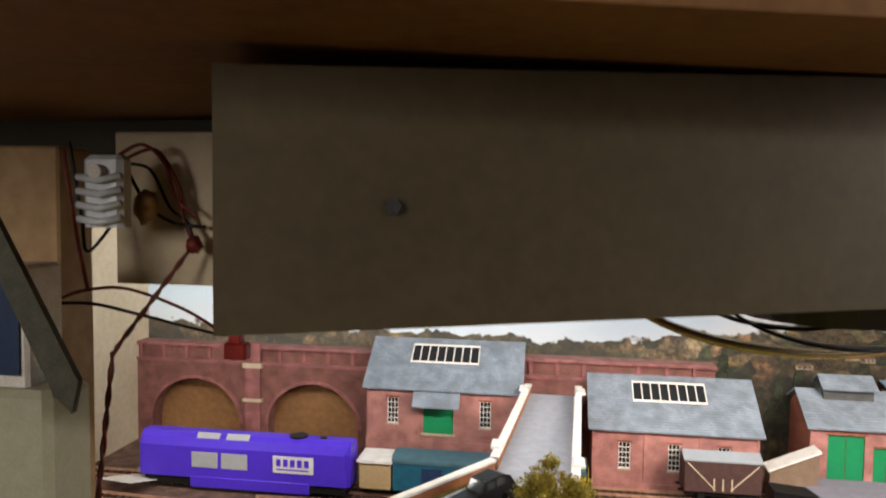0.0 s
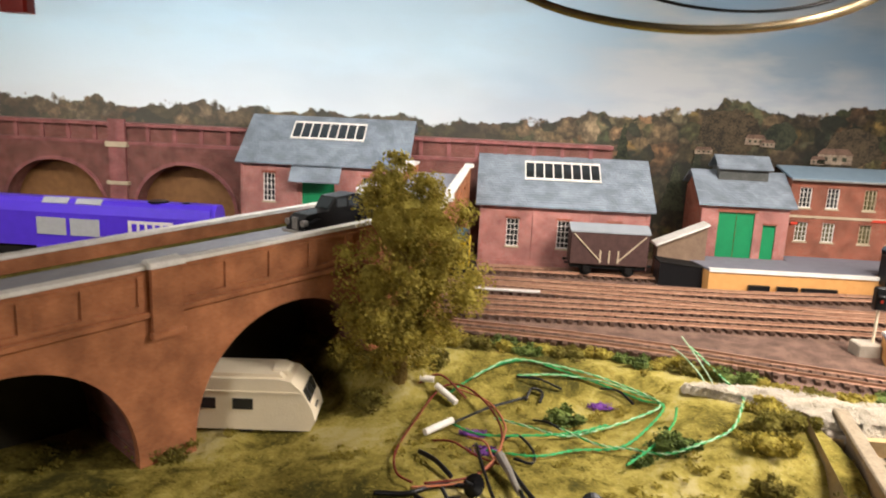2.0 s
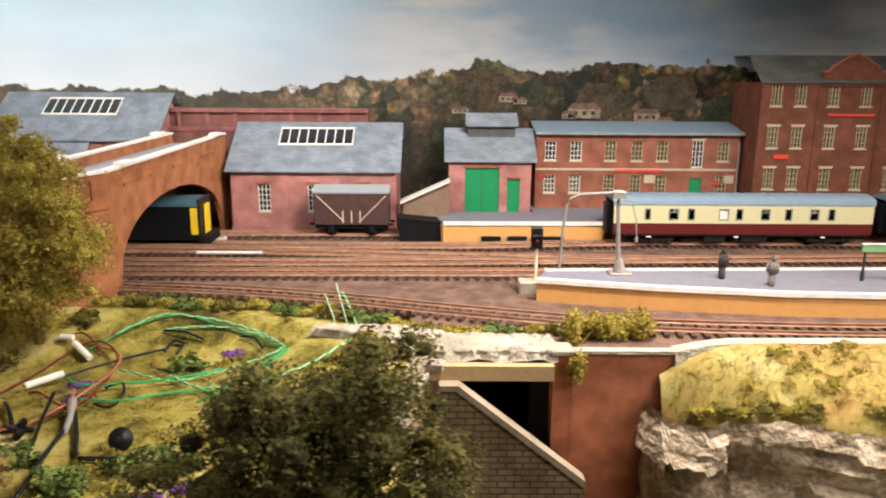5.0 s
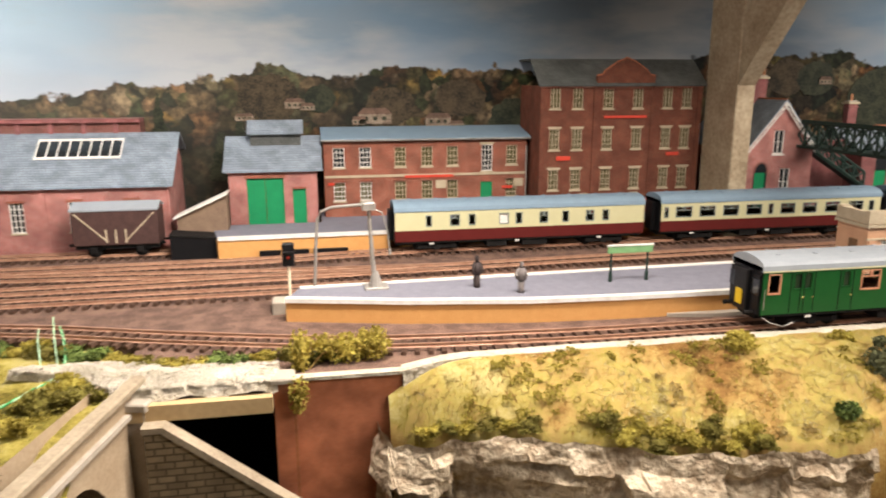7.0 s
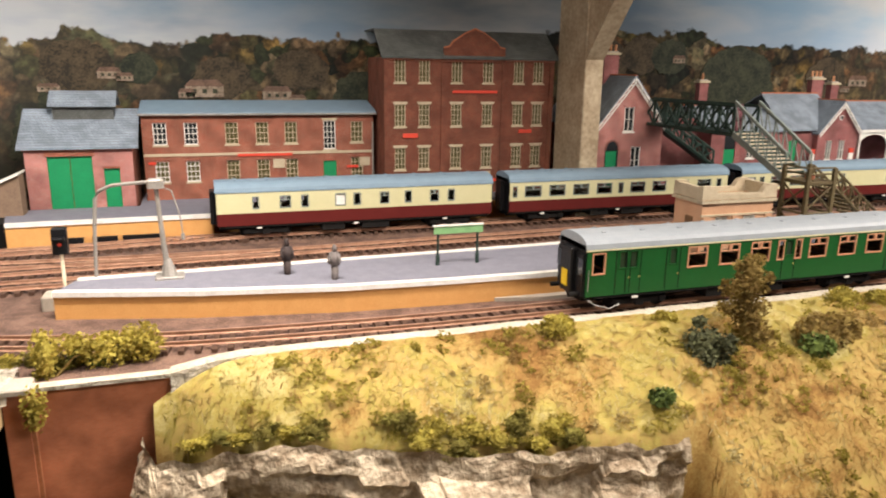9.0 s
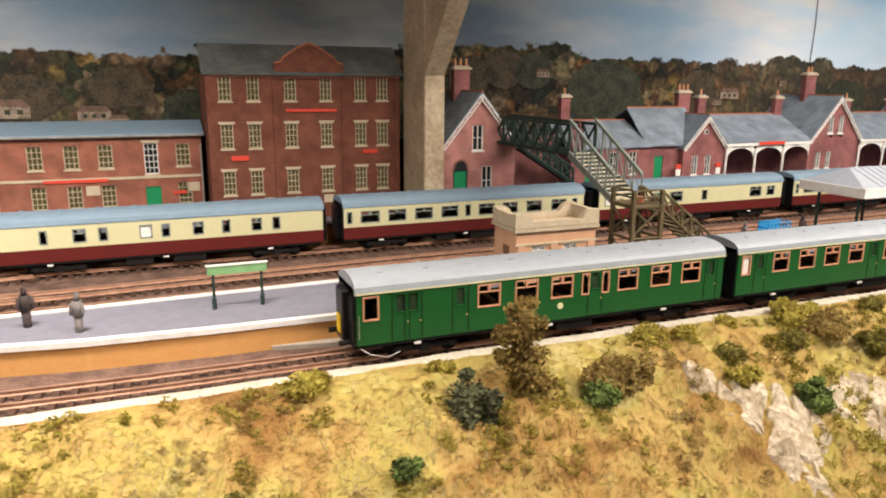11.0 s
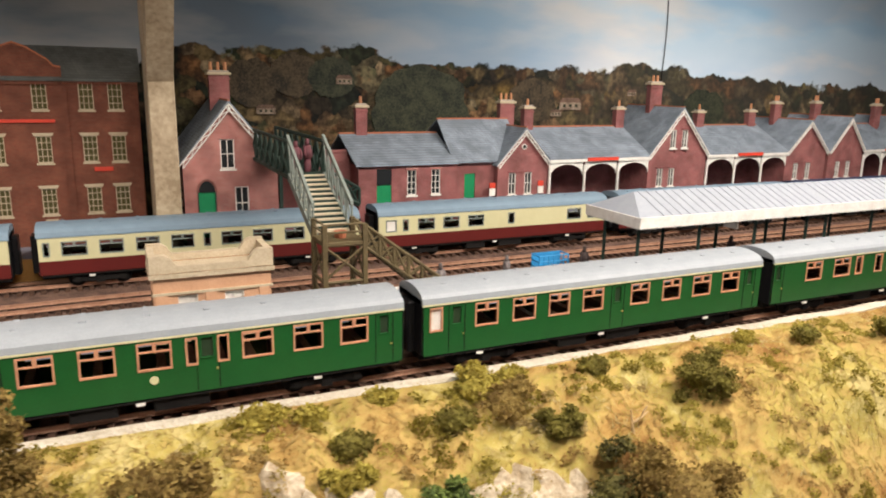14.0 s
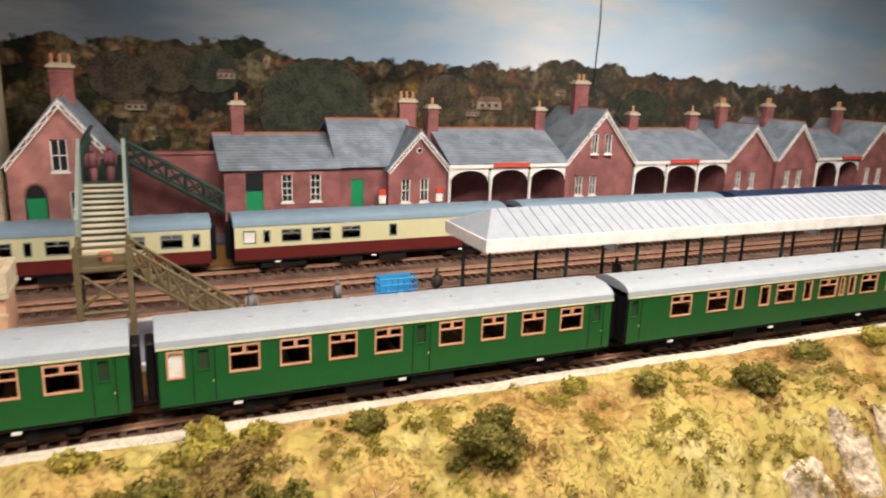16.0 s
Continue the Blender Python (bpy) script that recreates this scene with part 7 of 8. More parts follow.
def yard_lamp():
    s = thing("platform_lamp", "unpainted swan neck twin post platform lamp", "lamp", (0.42, 0.578, 0.0175))
    part("post", Build().tube([(0.4225, 0.578, 0.0175), (0.4205, 0.578, 0.040), (0.4185, 0.578, 0.080)], 0.0022, 10, 0.0013), STEEL, s)
    part("post", Build().tube([(0.377, 0.588, 0.0175), (0.379, 0.588, 0.050), (0.381, 0.588, 0.070), (0.384, 0.587, 0.0755), (0.392, 0.585, 0.079), (0.405, 0.581, 0.0805), (0.4185, 0.578, 0.0815)], 0.0012, 8), STEEL, s)
    part("base_plate", Build().soft(0.414, 0.432, 0.571, 0.585, 0.0175, 0.0192, 0.0004), STEEL, s)
    part("base_cone", Build().tube([(0.4225, 0.578, 0.019), (0.4222, 0.578, 0.030)], 0.0055, 10, 0.0024), STEEL, s)
    part("lamp_head", Build().soft(0.4135, 0.4235, 0.574, 0.582, 0.0775, 0.0835, 0.0012), STEEL, s)
    part("cable", Build().tube([(0.421, 0.576, 0.079), (0.428, 0.574, 0.076), (0.432, 0.573, 0.060), (0.433, 0.573, 0.048)], 0.0005, 5), STEEL, s)
    part("cable_plug", Build().tube([(0.433, 0.573, 0.048), (0.433, 0.573, 0.044)], 0.0012, 6), STEEL, s)


yard_lamp()


def signal():
    s = thing("colour_light_signal", "black colour light signal on a thin white post", "signal", (0.358, 0.578, 0.0175))
    part("post", Build().tube([(0.3585, 0.586, 0.0), (0.3585, 0.586, 0.042)], 0.0011, 8), IVORY, s)
    part("head", Build().soft(0.3540, 0.3630, 0.583, 0.589, 0.036, 0.053, 0.0008), BLACK, s)
    part("hood", Build().soft(0.3548, 0.3622, 0.579, 0.583, 0.046, 0.0475, 0.0003), BLACK, s)
    part("lens", Build().tube([(0.3585, 0.5826, 0.0425), (0.3585, 0.5832, 0.0425)], 0.0012, 10), ORANGE, s)
    part("base", Build().soft(0.345, 0.362, 0.578, 0.594, -0.0005, 0.010, 0.001), CONCRETE, s)


signal()


def figure(x, y, z, h, coat, legs, turn=0):
    """A small painted figure, a plain shape."""
    m = Build()
    m.tube([(0, 0, 0.0), (0, 0, h * 0.08), (0, 0, h * 0.45)], h * 0.09, 8, h * 0.11)
    m.tube([(0, 0, h * 0.42), (0, 0, h * 0.6), (0, 0, h * 0.80)], h * 0.13, 8, h * 0.12)
    m.tube([(0, 0, h * 0.80), (0, 0, h * 0.84)], h * 0.06, 8)
    m.tube([(0, 0, h * 0.83), (0, 0, h * 0.90), (0, 0, h * 0.98), (0, 0, h)], h * 0.075, 8, h * 0.05)
    m.tube([(h * 0.13, 0, h * 0.76), (h * 0.17, -h * 0.03, h * 0.58), (h * 0.13, -h * 0.06, h * 0.44)], h * 0.04, 6)
    m.tube([(-h * 0.13, 0, h * 0.76), (-h * 0.17, -h * 0.03, h * 0.58), (-h * 0.13, -h * 0.06, h * 0.44)], h * 0.04, 6)
    m.turned(pose(x, y, z, 0, 0, turn))
    return solo("figurine", m, coat, "tiny painted model figurine standing on the platform" if z < 0.05 else "tiny painted model figurine on the footbridge", "figurine", "figurines", smooth=True)


FIG_PALE = mat("figure_pale", (0.20, 0.175, 0.165), (0.10, 0.085, 0.085), 0.7, 160, 400, 0, amount=0.5)
FIG_RED = mat("figure_plum", (0.16, 0.05, 0.06), (0.10, 0.04, 0.05), 0.7, 160, 400, 0, amount=0.5)
figure(0.498, 0.565, 0.0175, 0.0245, FIGURE_DARK, None, 20)
figure(0.527, 0.545, 0.0175, 0.0235, FIG_PALE, None, -30)
figure(1.002, 0.575, 0.0175, 0.023, FIG_PALE, None, 10)
figure(1.060, 0.580, 0.0175, 0.023, FIG_PALE, None, 60)
figure(1.135, 0.585, 0.0175, 0.023, FIGURE_DARK, None, 0)
figure(1.285, 0.575, 0.0175, 0.023, FIGURE_DARK, None, 0)
figure(0.914, 0.640, 0.101, 0.024, FIG_RED, None, 0)
figure(0.924, 0.646, 0.101, 0.025, FIG_RED, None, 40)

tr = thing("luggage_trolley", "blue wire cage luggage trolley", "trolley", (1.105, 0.590, 0.0175))
for z in (0.022, 0.0265, 0.031, 0.0355):
    part("rail", Build().tube([(1.092, 0.584, z), (1.119, 0.584, z), (1.119, 0.596, z), (1.092, 0.596, z), (1.092, 0.584, z)], 0.0006, 5), BLUE, tr)
for i in range(7):
    part("upright", Build().tube([(1.092 + 0.0045 * i, 0.584, 0.021), (1.092 + 0.0045 * i, 0.584, 0.0355)], 0.0006, 5), BLUE, tr)
part("tray", Build().box(1.092, 1.119, 0.584, 0.596, 0.020, 0.0215), BLUE, tr)
part("back_panel", Build().box(1.092, 1.119, 0.5955, 0.5962, 0.0215, 0.0350), BLUE, tr)
for x in (1.096, 1.115):
    part("wheel", Build().tube([(x, 0.583, 0.0190), (x, 0.585, 0.0190)], 0.0016, 10), BLACK, tr)
pl = thing("flower_tub", "small tub of green leaves on the bridge landing", "planter", (0.920, 0.555, 0.070))
part("tub", Build().tube([(0.921, 0.553, 0.070), (0.921, 0.553, 0.0745)], 0.0035, 10, 0.0042), TERRACOTTA, pl)

# ---- foliage ----


def leaves(m, c, r, n, size, seed, hollow=0.55):
    """Many small leaf blades within an ellipsoid, thicker towards its outside and clumped."""
    g = random.Random(seed)
    for _ in range(n):
        while True:
            p = Vector((g.uniform(-1, 1), g.uniform(-1, 1), g.uniform(-1, 1)))
            if hollow < p.length < 1:
                break
        k = 1 + 0.20 * noise.noise(p * 2.3 + Vector((seed, 0, 0))) + 0.12 * noise.noise(p * 6.0 + Vector((seed, 3, 0)))
        p = Vector((c[0] + p.x * r[0] * k, c[1] + p.y * r[1] * k, c[2] + p.z * r[2] * k))
        a = Vector((g.gauss(0, 1), g.gauss(0, 1), g.gauss(0, 0.8))).normalized()
        b = a.cross(Vector((g.gauss(0, 1), g.gauss(0, 1), g.gauss(0, 1)))).normalized()
        s = size * g.uniform(0.5, 1.25)
        m.add([tuple(p - a * s), tuple(p + b * s * 0.6), tuple(p + a * s), tuple(p - b * s * 0.6)], [(0, 1, 2, 3)])
    return m


def core(m, c, r, seed, k=0.74):
    """A lumpy inner mass, so that a crown is not seen through."""
    n, q = 14, 9
    v0 = len(m.v)
    for j in range(q + 1):
        for i in range(n):
            t, f = math.pi * j / q, math.tau * i / n
            p = Vector((math.sin(t) * math.cos(f), math.sin(t) * math.sin(f), math.cos(t)))
            e = k * (1 + 0.25 * noise.noise(p * 2.3 + Vector((seed, 0, 0))) + 0.12 * noise.noise(p * 6 + Vector((seed, 3, 0))))
            m.v.append((c[0] + p.x * r[0] * e, c[1] + p.y * r[1] * e, c[2] + p.z * r[2] * e))
    m.f += [(v0 + j * n + i, v0 + (j + 1) * n + i, v0 + (j + 1) * n + (i + 1) % n, v0 + j * n + (i + 1) % n) for j in range(q) for i in range(n)]
    return m


def shrub(name, label, blobs, material, n, size, seed, base, group="", category="shrub", trunk=None):
    s = thing(name, label, category, base, group)
    m = Build()
    tot = sum(b[3] * b[4] * b[5] for b in blobs)
    for i, (x, y, z, rx, ry, rz) in enumerate(blobs):
        core(m, (x, y, z), (rx, ry, rz), seed + i, 0.70 if len(blobs) < 5 or i == 0 else 0.42)
        w = (rx * ry * rz / tot) ** 0.7
        leaves(m, (x, y, z), (rx * 1.04, ry * 1.04, rz * 1.04), int(n * w) + 30, size, seed + i, 0.30)
    part("crown", m, material, s)
    if trunk:
        part("trunk", Build().tube(trunk[0], trunk[1], 8, trunk[1] * 0.5), LEAF_BROWN, s)
    return s


def clumped(blobs, count, share, seed):
    """Breaks round masses up into many small clumps set over their surfaces."""
    g = random.Random(seed)
    out = []
    for x, y, z, rx, ry, rz in blobs:
        out.append((x, y, z, rx * 0.80, ry * 0.80, rz * 0.80))
        for _ in range(count):
            p = Vector((g.gauss(0, 1), g.gauss(0, 1), g.gauss(0, 1))).normalized() * g.uniform(0.72, 0.98)
            q = share * g.uniform(0.6, 1.3)
            out.append((x + p.x * rx, y + p.y * ry, z + p.z * rz, rx * q, ry * q, rz * q * 0.8))
    return out


tb = bank(0.012, 0.495)
shrub("bushy_tree", "tall lime green foliage tree beside the bridge", clumped([(0.010, 0.492, tb + 0.108, 0.031, 0.028, 0.032), (0.030, 0.489, tb + 0.072, 0.036, 0.030, 0.038), (-0.006, 0.492, tb + 0.066, 0.033, 0.030, 0.038), (0.006, 0.492, tb + 0.133, 0.017, 0.017, 0.019), (0.034, 0.490, tb + 0.105, 0.024, 0.024, 0.030),
      (-0.002, 0.492, tb + 0.034, 0.026, 0.026, 0.028), (0.026, 0.490, tb + 0.036, 0.024, 0.024, 0.026)], 16, 0.34, 11),
      LEAF_LIME, 7500, 0.0013, 11, (0.012, 0.495, tb), category="tree", trunk=([(0.012, 0.497, tb - 0.004), (0.013, 0.495, tb + 0.04), (0.012, 0.492, tb + 0.10)], 0.005))
shrub("spreading_tree", "broad dark green foliage tree on a thin trunk", clumped([(0.248, 0.26, 0.044, 0.038, 0.034, 0.036), (0.206, 0.26, 0.020, 0.036, 0.034, 0.036), (0.272, 0.26, 0.016, 0.031, 0.034, 0.034), (0.228, 0.26, 0.050, 0.024, 0.026, 0.026), (0.262, 0.258, 0.060, 0.022, 0.026, 0.024), (0.240, 0.255, -0.016, 0.052, 0.040, 0.036)], 22, 0.30, 23),
      LEAF_DARK, 12000, 0.0010, 23, (0.245, 0.26, -0.1), category="tree", trunk=([(0.245, 0.26, -0.19), (0.244, 0.262, -0.08), (0.246, 0.26, 0.03)], 0.006))
shrub("sapling", "brown green sapling on the bank edge", clumped([(0.744, 0.408, 0.044, 0.009, 0.009, 0.010), (0.741, 0.408, 0.028, 0.013, 0.012, 0.014), (0.746, 0.408, 0.010, 0.015, 0.013, 0.014), (0.742, 0.405, -0.008, 0.015, 0.013, 0.014), (0.735, 0.394, -0.018, 0.013, 0.011, 0.010), (0.729, 0.383, -0.024, 0.010, 0.009, 0.007)], 9, 0.42, 31),
      LEAF_BROWN, 1500, 0.0015, 31, (0.744, 0.408, bank(0.744, 0.408)), category="tree", trunk=([(0.744, 0.408, -0.02), (0.745, 0.408, 0.02), (0.744, 0.408, 0.050)], 0.0016))
shrub("dark_bush", "dark blue green bush on the bank", clumped([(0.710, 0.402, 0.004, 0.015, 0.014, 0.016), (0.720, 0.396, -0.014, 0.017, 0.014, 0.016)], 9, 0.42, 37), LEAF_BLUE, 1500, 0.0018, 37, (0.718, 0.40, -0.012))
shrub("bank_bush", "olive brown bush on the bank", [(0.795, 0.402, 0.002, 0.018, 0.014, 0.013), (0.810, 0.404, 0.004, 0.012, 0.012, 0.010)], LEAF_BROWN, 1800, 0.0018, 41, (0.80, 0.402, -0.008))


def bank_bush(label, x, y, r, material, seed, n=1500):
    """A loose bush of several uneven lumps, sitting on the slope."""
    g = random.Random(seed)
    bl = [(x, y, bank(x, y) + r * 0.35, r, r * 0.85, r * 0.7)]
    for k in range(4):
        a, q = g.uniform(0, math.tau), r * g.uniform(0.4, 0.6)
        px, py = x + math.cos(a) * r * 0.8, y + math.sin(a) * r * 0.6
        bl.append((px, py, bank(px, py) + q * g.uniform(0.3, 1.5), q, q * 0.9, q * g.uniform(0.6, 1.0)))
    shrub("bank_bush", label, clumped(bl, 5, 0.42, seed), material, n // 2, 0.0013, seed, (x, y, bank(x, y)))


bank_bush("lime green bush beside bare rock on the bank", 0.874, 0.388, 0.010, LEAF_LIME, 43)
bank_bush("rounded olive bush beside bare rock on the bank", 0.917, 0.372, 0.011, LEAF_GREEN, 44)
bank_bush("straggling brown bush high on the bank", 0.966, 0.414, 0.017, LEAF_BROWN, 45, 2200)
bank_bush("lime green bush at the track edging", 0.962, 0.437, 0.012, LEAF_LIME, 46)
bank_bush("broad rust brown bush on the bank", 1.036, 0.352, 0.030, LEAF_BROWN, 47, 5200)
bank_bush("dark green bush beside a brown one", 1.000, 0.362, 0.018, LEAF_DARK, 48, 2600)
bank_bush("olive brown bush on the bank", 1.085, 0.398, 0.018, LEAF_OLIVE, 49, 2200)
bank_bush("dark olive bush on the bank", 1.264, 0.412, 0.015, LEAF_OLIVE, 53)
bank_bush("low olive bush on the bank", 0.985, 0.392, 0.010, LEAF_OLIVE, 54)
g = random.Random(5)
for x, y, r, k in ((0.6330, 0.434, 0.010, 0), (0.640, 0.441, 0.007, 0), (0.708, 0.436, 0.007, 0), (0.845, 0.436, 0.010, 0), (0.868, 0.430, 0.007, 0), (0.905, 0.437, 0.008, 0), (0.958, 0.430, 0.012, 0), (0.985, 0.442, 0.008, 0),
                   (0.935, 0.410, 0.010, 1), (1.035, 0.434, 0.009, 1), (1.160, 0.440, 0.007, 0), (1.200, 0.425, 0.009, 1), (1.330, 0.430, 0.012, 1), (1.400, 0.436, 0.010, 0), (0.668, 0.378, 0.007, 2), (0.782, 0.392, 0.010, 2), (0.880, 0.405, 0.010, 1)):
    shrub("grass_clump", "low clump of yellow green foliage on the bank", [(x, y, bank(x, y) + r * 0.35, r, r * 0.9, r * 0.7), (x + r * 0.8, y + 0.003, bank(x, y) + r * 0.2, r * 0.7, r * 0.7, r * 0.5)], (LEAF_LIME, LEAF_OLIVE, LEAF_GREEN)[k], 480, 0.0016, int(x * 1000), (x, y, bank(x, y)), "bank clumps")
for i in range(34):
    x = 0.035 + 0.0108 * i
    y = hedge_y(x) + g.uniform(-0.005, 0.005)
    r = g.uniform(0.007, 0.011)
    z = max(bank(x, y), -0.004) if x < 0.26 else 0.0
    shrub("hedge_clump", "clump of green scatter hedge beside the track", clumped([(x, y, z + r * 0.25, r * 1.0, r * 0.8, r * 0.6)], 6, 0.45, 200 + i), (LEAF_LIME, LEAF_OLIVE, LEAF_GREEN, LEAF_LIME, LEAF_OLIVE, LEAF_LIME, LEAF_GREEN)[i // 2 % 7], 140, 0.0012, 200 + i, (x, y, z), "trackside hedge")
shrub("wall_creeper", "lime green climbing plant over the wall end", [(0.367, 0.470, 0.010, 0.006, 0.008, 0.016), (0.395, 0.478, 0.008, 0.014, 0.010, 0.010), (0.412, 0.480, 0.010, 0.012, 0.010, 0.011), (0.366, 0.444, -0.006, 0.006, 0.004, 0.012), (0.380, 0.474, 0.014, 0.010, 0.006, 0.006)], LEAF_LIME, 1400, 0.0016, 61, (0.38, 0.47, 0.0), trunk=([(0.372, 0.468, 0.0), (0.380, 0.472, 0.008), (0.396, 0.477, 0.012)], 0.0008))
for i, (x, y, r, k) in enumerate(((0.118, 0.473, 0.011, 2), (0.171, 0.429, 0.012, 2), (0.180, 0.425, 0.008, 2), (0.155, 0.420, 0.006, 2), (0.072, 0.350, 0.013, 2), (0.072, 0.322, 0.018, 3), (0.107, 0.331, 0.013, 2), (0.141, 0.355, 0.010, 2), (0.156, 0.350, 0.009, 2), (0.129, 0.346, 0.007, 2),
                                   (-0.115, 0.418, 0.015, 1), (-0.006, 0.480, 0.014, 1), (0.032, 0.515, 0.010, 1), (0.097, 0.538, 0.009, 2), (0.080, 0.540, 0.007, 0), (0.238, 0.464, 0.012, 0), (0.229, 0.440, 0.012, 1), (0.220, 0.412, 0.012, 0), (0.212, 0.385, 0.010, 1), (0.246, 0.448, 0.012, 1))):
    z = bank(x, y)
    shrub("field_bush", "small green scatter bush in the field", clumped([(x, y, z + r * 0.3, r, r * 0.9, r * 0.7), (x + r * 0.7, y, z + r * 0.2, r * 0.6, r * 0.6, r * 0.5)], 6, 0.42, 300 + i), (LEAF_LIME, LEAF_OLIVE, LEAF_GREEN, LEAF_BROWN)[k], 300, 0.0013, 300 + i, (x, y, z), "field bushes")
for i, (x, y) in enumerate(((0.145, 0.491), (0.063, 0.446), (0.070, 0.424), (0.166, 0.333), (0.152, 0.322))):
    shrub("heather_patch", "low patch of purple flower scatter", [(x, y, bank(x, y) + 0.0008, 0.010, 0.006, 0.0016)], PURPLE_LEAF, 150, 0.0011, 400 + i, (x, y, bank(x, y)), "heather patches")
for i, x in enumerate((0.535, 0.543, 0.552, 0.561, 0.570, 0.580, 0.590, 0.600, 0.610, 0.618)):
    y = edge_y(x) - ledge(x) + 0.007 - 0.006 * (i % 2)
    shrub("cliff_bush", "green bush along the cliff top", clumped([(x, y, bank(x, y) + 0.003, 0.0085, 0.007, 0.006)], 6, 0.45, 500 + i), LEAF_LIME if i % 3 else LEAF_OLIVE, 160, 0.0012, 500 + i, (x, y, bank(x, y)), "cliff top bushes")
for i, x in enumerate((0.440, 0.450, 0.461, 0.471, 0.482, 0.493)):
    y = edge_y(x) - ledge(x) + 0.004
    shrub("cliff_bush", "dark green bush along the cliff top", clumped([(x, y, bank(x, y) + 0.001, 0.009, 0.006, 0.004)], 6, 0.45, 520 + i), LEAF_OLIVE if i % 2 else LEAF_LIME, 150, 0.0012, 520 + i, (x, y, bank(x, y)), "cliff top bushes")


def scatter(name, label, x0, x1, y0, y1, n, size, material, seed, keep=None, level=None):
    g = random.Random(seed)
    m = Build()
    for _ in range(n):
        x, y = g.uniform(x0, x1), g.uniform(y0, y1)
        if keep and not keep(x, y):
            continue
        z = bank(x, y) if level is None else level
        for _ in range(3):
            a = g.uniform(0, math.tau)
            s = size * g.uniform(0.5, 1.4)
            dx, dy = math.cos(a) * s * 1.5, math.sin(a) * s * 1.5
            w = 0.16
            tip = (bank(x + dx, y + dy) if level is None else level) + s * g.uniform(0.10, 0.45)
            m.add([(x - dy * w, y + dx * w, z - 0.0001), (x + dy * w, y - dx * w, z - 0.0001), (x + dx, y + dy, tip)], [(0, 1, 2)])
    return solo(name, m, material, label, "grass", kind="stuff")


def slope_ok(x, y):
    return abs(bank(x, y) - bank(x, y - 0.003)) < 0.010


def scrub(name, label, n, x0, x1, y0, y1, material, seed, keep, r0=0.0022, r1=0.0048):
    """Small foam lumps of ground cover, strewn in drifts."""
    g = random.Random(seed)
    m = Build()
    for i in range(n):
        x, y = g.uniform(x0, x1), g.uniform(y0, y1)
        if not keep(x, y):
            continue
        r = g.uniform(r0, r1)
        leaves(m, (x, y, bank(x, y) + r * 0.25), (r, r, r * 0.7), int(26 * (r / r0) ** 1.5), 0.0010, seed + i, 0.3)
    return solo(name, m, material, label, "grass", kind="stuff")


def drift(x, y, s=24.0, o=0.0):
    return noise.noise(Vector((x * s, y * s, o))) + 0.5 * noise.noise(Vector((x * s * 3, y * s * 3, o + 4)))


scatter("bank_grass", "yellow green static grass on the bank", 0.422, 1.75, 0.300, 0.450, 60000, 0.0012, TUFT, 71, slope_ok)
scatter("bank_straw", "straw coloured grass tufts on the bank", 0.422, 1.6, 0.300, 0.449, 13000, 0.0017, TUFT_WARM, 73, slope_ok)
scatter("bank_moss", "olive moss scatter on the bank", 0.422, 1.6, 0.300, 0.446, 12000, 0.0014, MOSS, 74, lambda x, y: slope_ok(x, y) and drift(x, y, 16, 7) > 0.02)
scrub("bank_scrub", "yellow green foam ground cover in drifts on the bank", 3600, 0.44, 1.75, 0.31, 0.447, MOSS, 75, lambda x, y: slope_ok(x, y) and drift(x, y, 22, 3) > 0.10)
scrub("bank_bracken", "golden brown foam ground cover in drifts on the bank", 3000, 0.44, 1.75, 0.31, 0.440, TUFT_WARM, 76, lambda x, y: slope_ok(x, y) and drift(x, y, 20, 13) > 0.16)
scatter("field_grass", "yellow green static grass in the field", -0.40, 0.262, 0.20, 0.590, 30000, 0.0014, TUFT_FIELD, 79, lambda x, y: y < hedge_y(x))
scatter("field_moss", "green moss scatter in the field", -0.40, 0.262, 0.20, 0.590, 8000, 0.0015, MOSS, 83, lambda x, y: y < hedge_y(x) and drift(x, y, 22, 4) > 0.0)
scrub("field_scrub", "olive foam ground cover in the field", 1500, -0.25, 0.25, 0.24, 0.570, MOSS, 85, lambda x, y: y < hedge_y(x) and drift(x, y, 20, 9) > 0.22)

tw = thing("dry_twig", "small bare pale twig standing in the grass", "twig", (1.027, 0.385, bank(1.027, 0.385)))
tz = bank(1.027, 0.385)
for a, b, c in (((0, 0, -0.002), (-0.001, 0.001, 0.006), (-0.0025, 0.001, 0.013)), ((-0.001, 0.001, 0.005), (0.004, 0.0, 0.008), (0.009, 0.001, 0.010)), ((0.004, 0.0, 0.008), (0.005, 0.0, 0.011), (0.0075, 0.0, 0.014))):
    part("branch", Build().tube([(1.027 + p[0], 0.385 + p[1], tz + p[2]) for p in (a, b, c)], 0.0009, 6, 0.0004), CARD, tw)

# ---- rock, cutting and walls ----


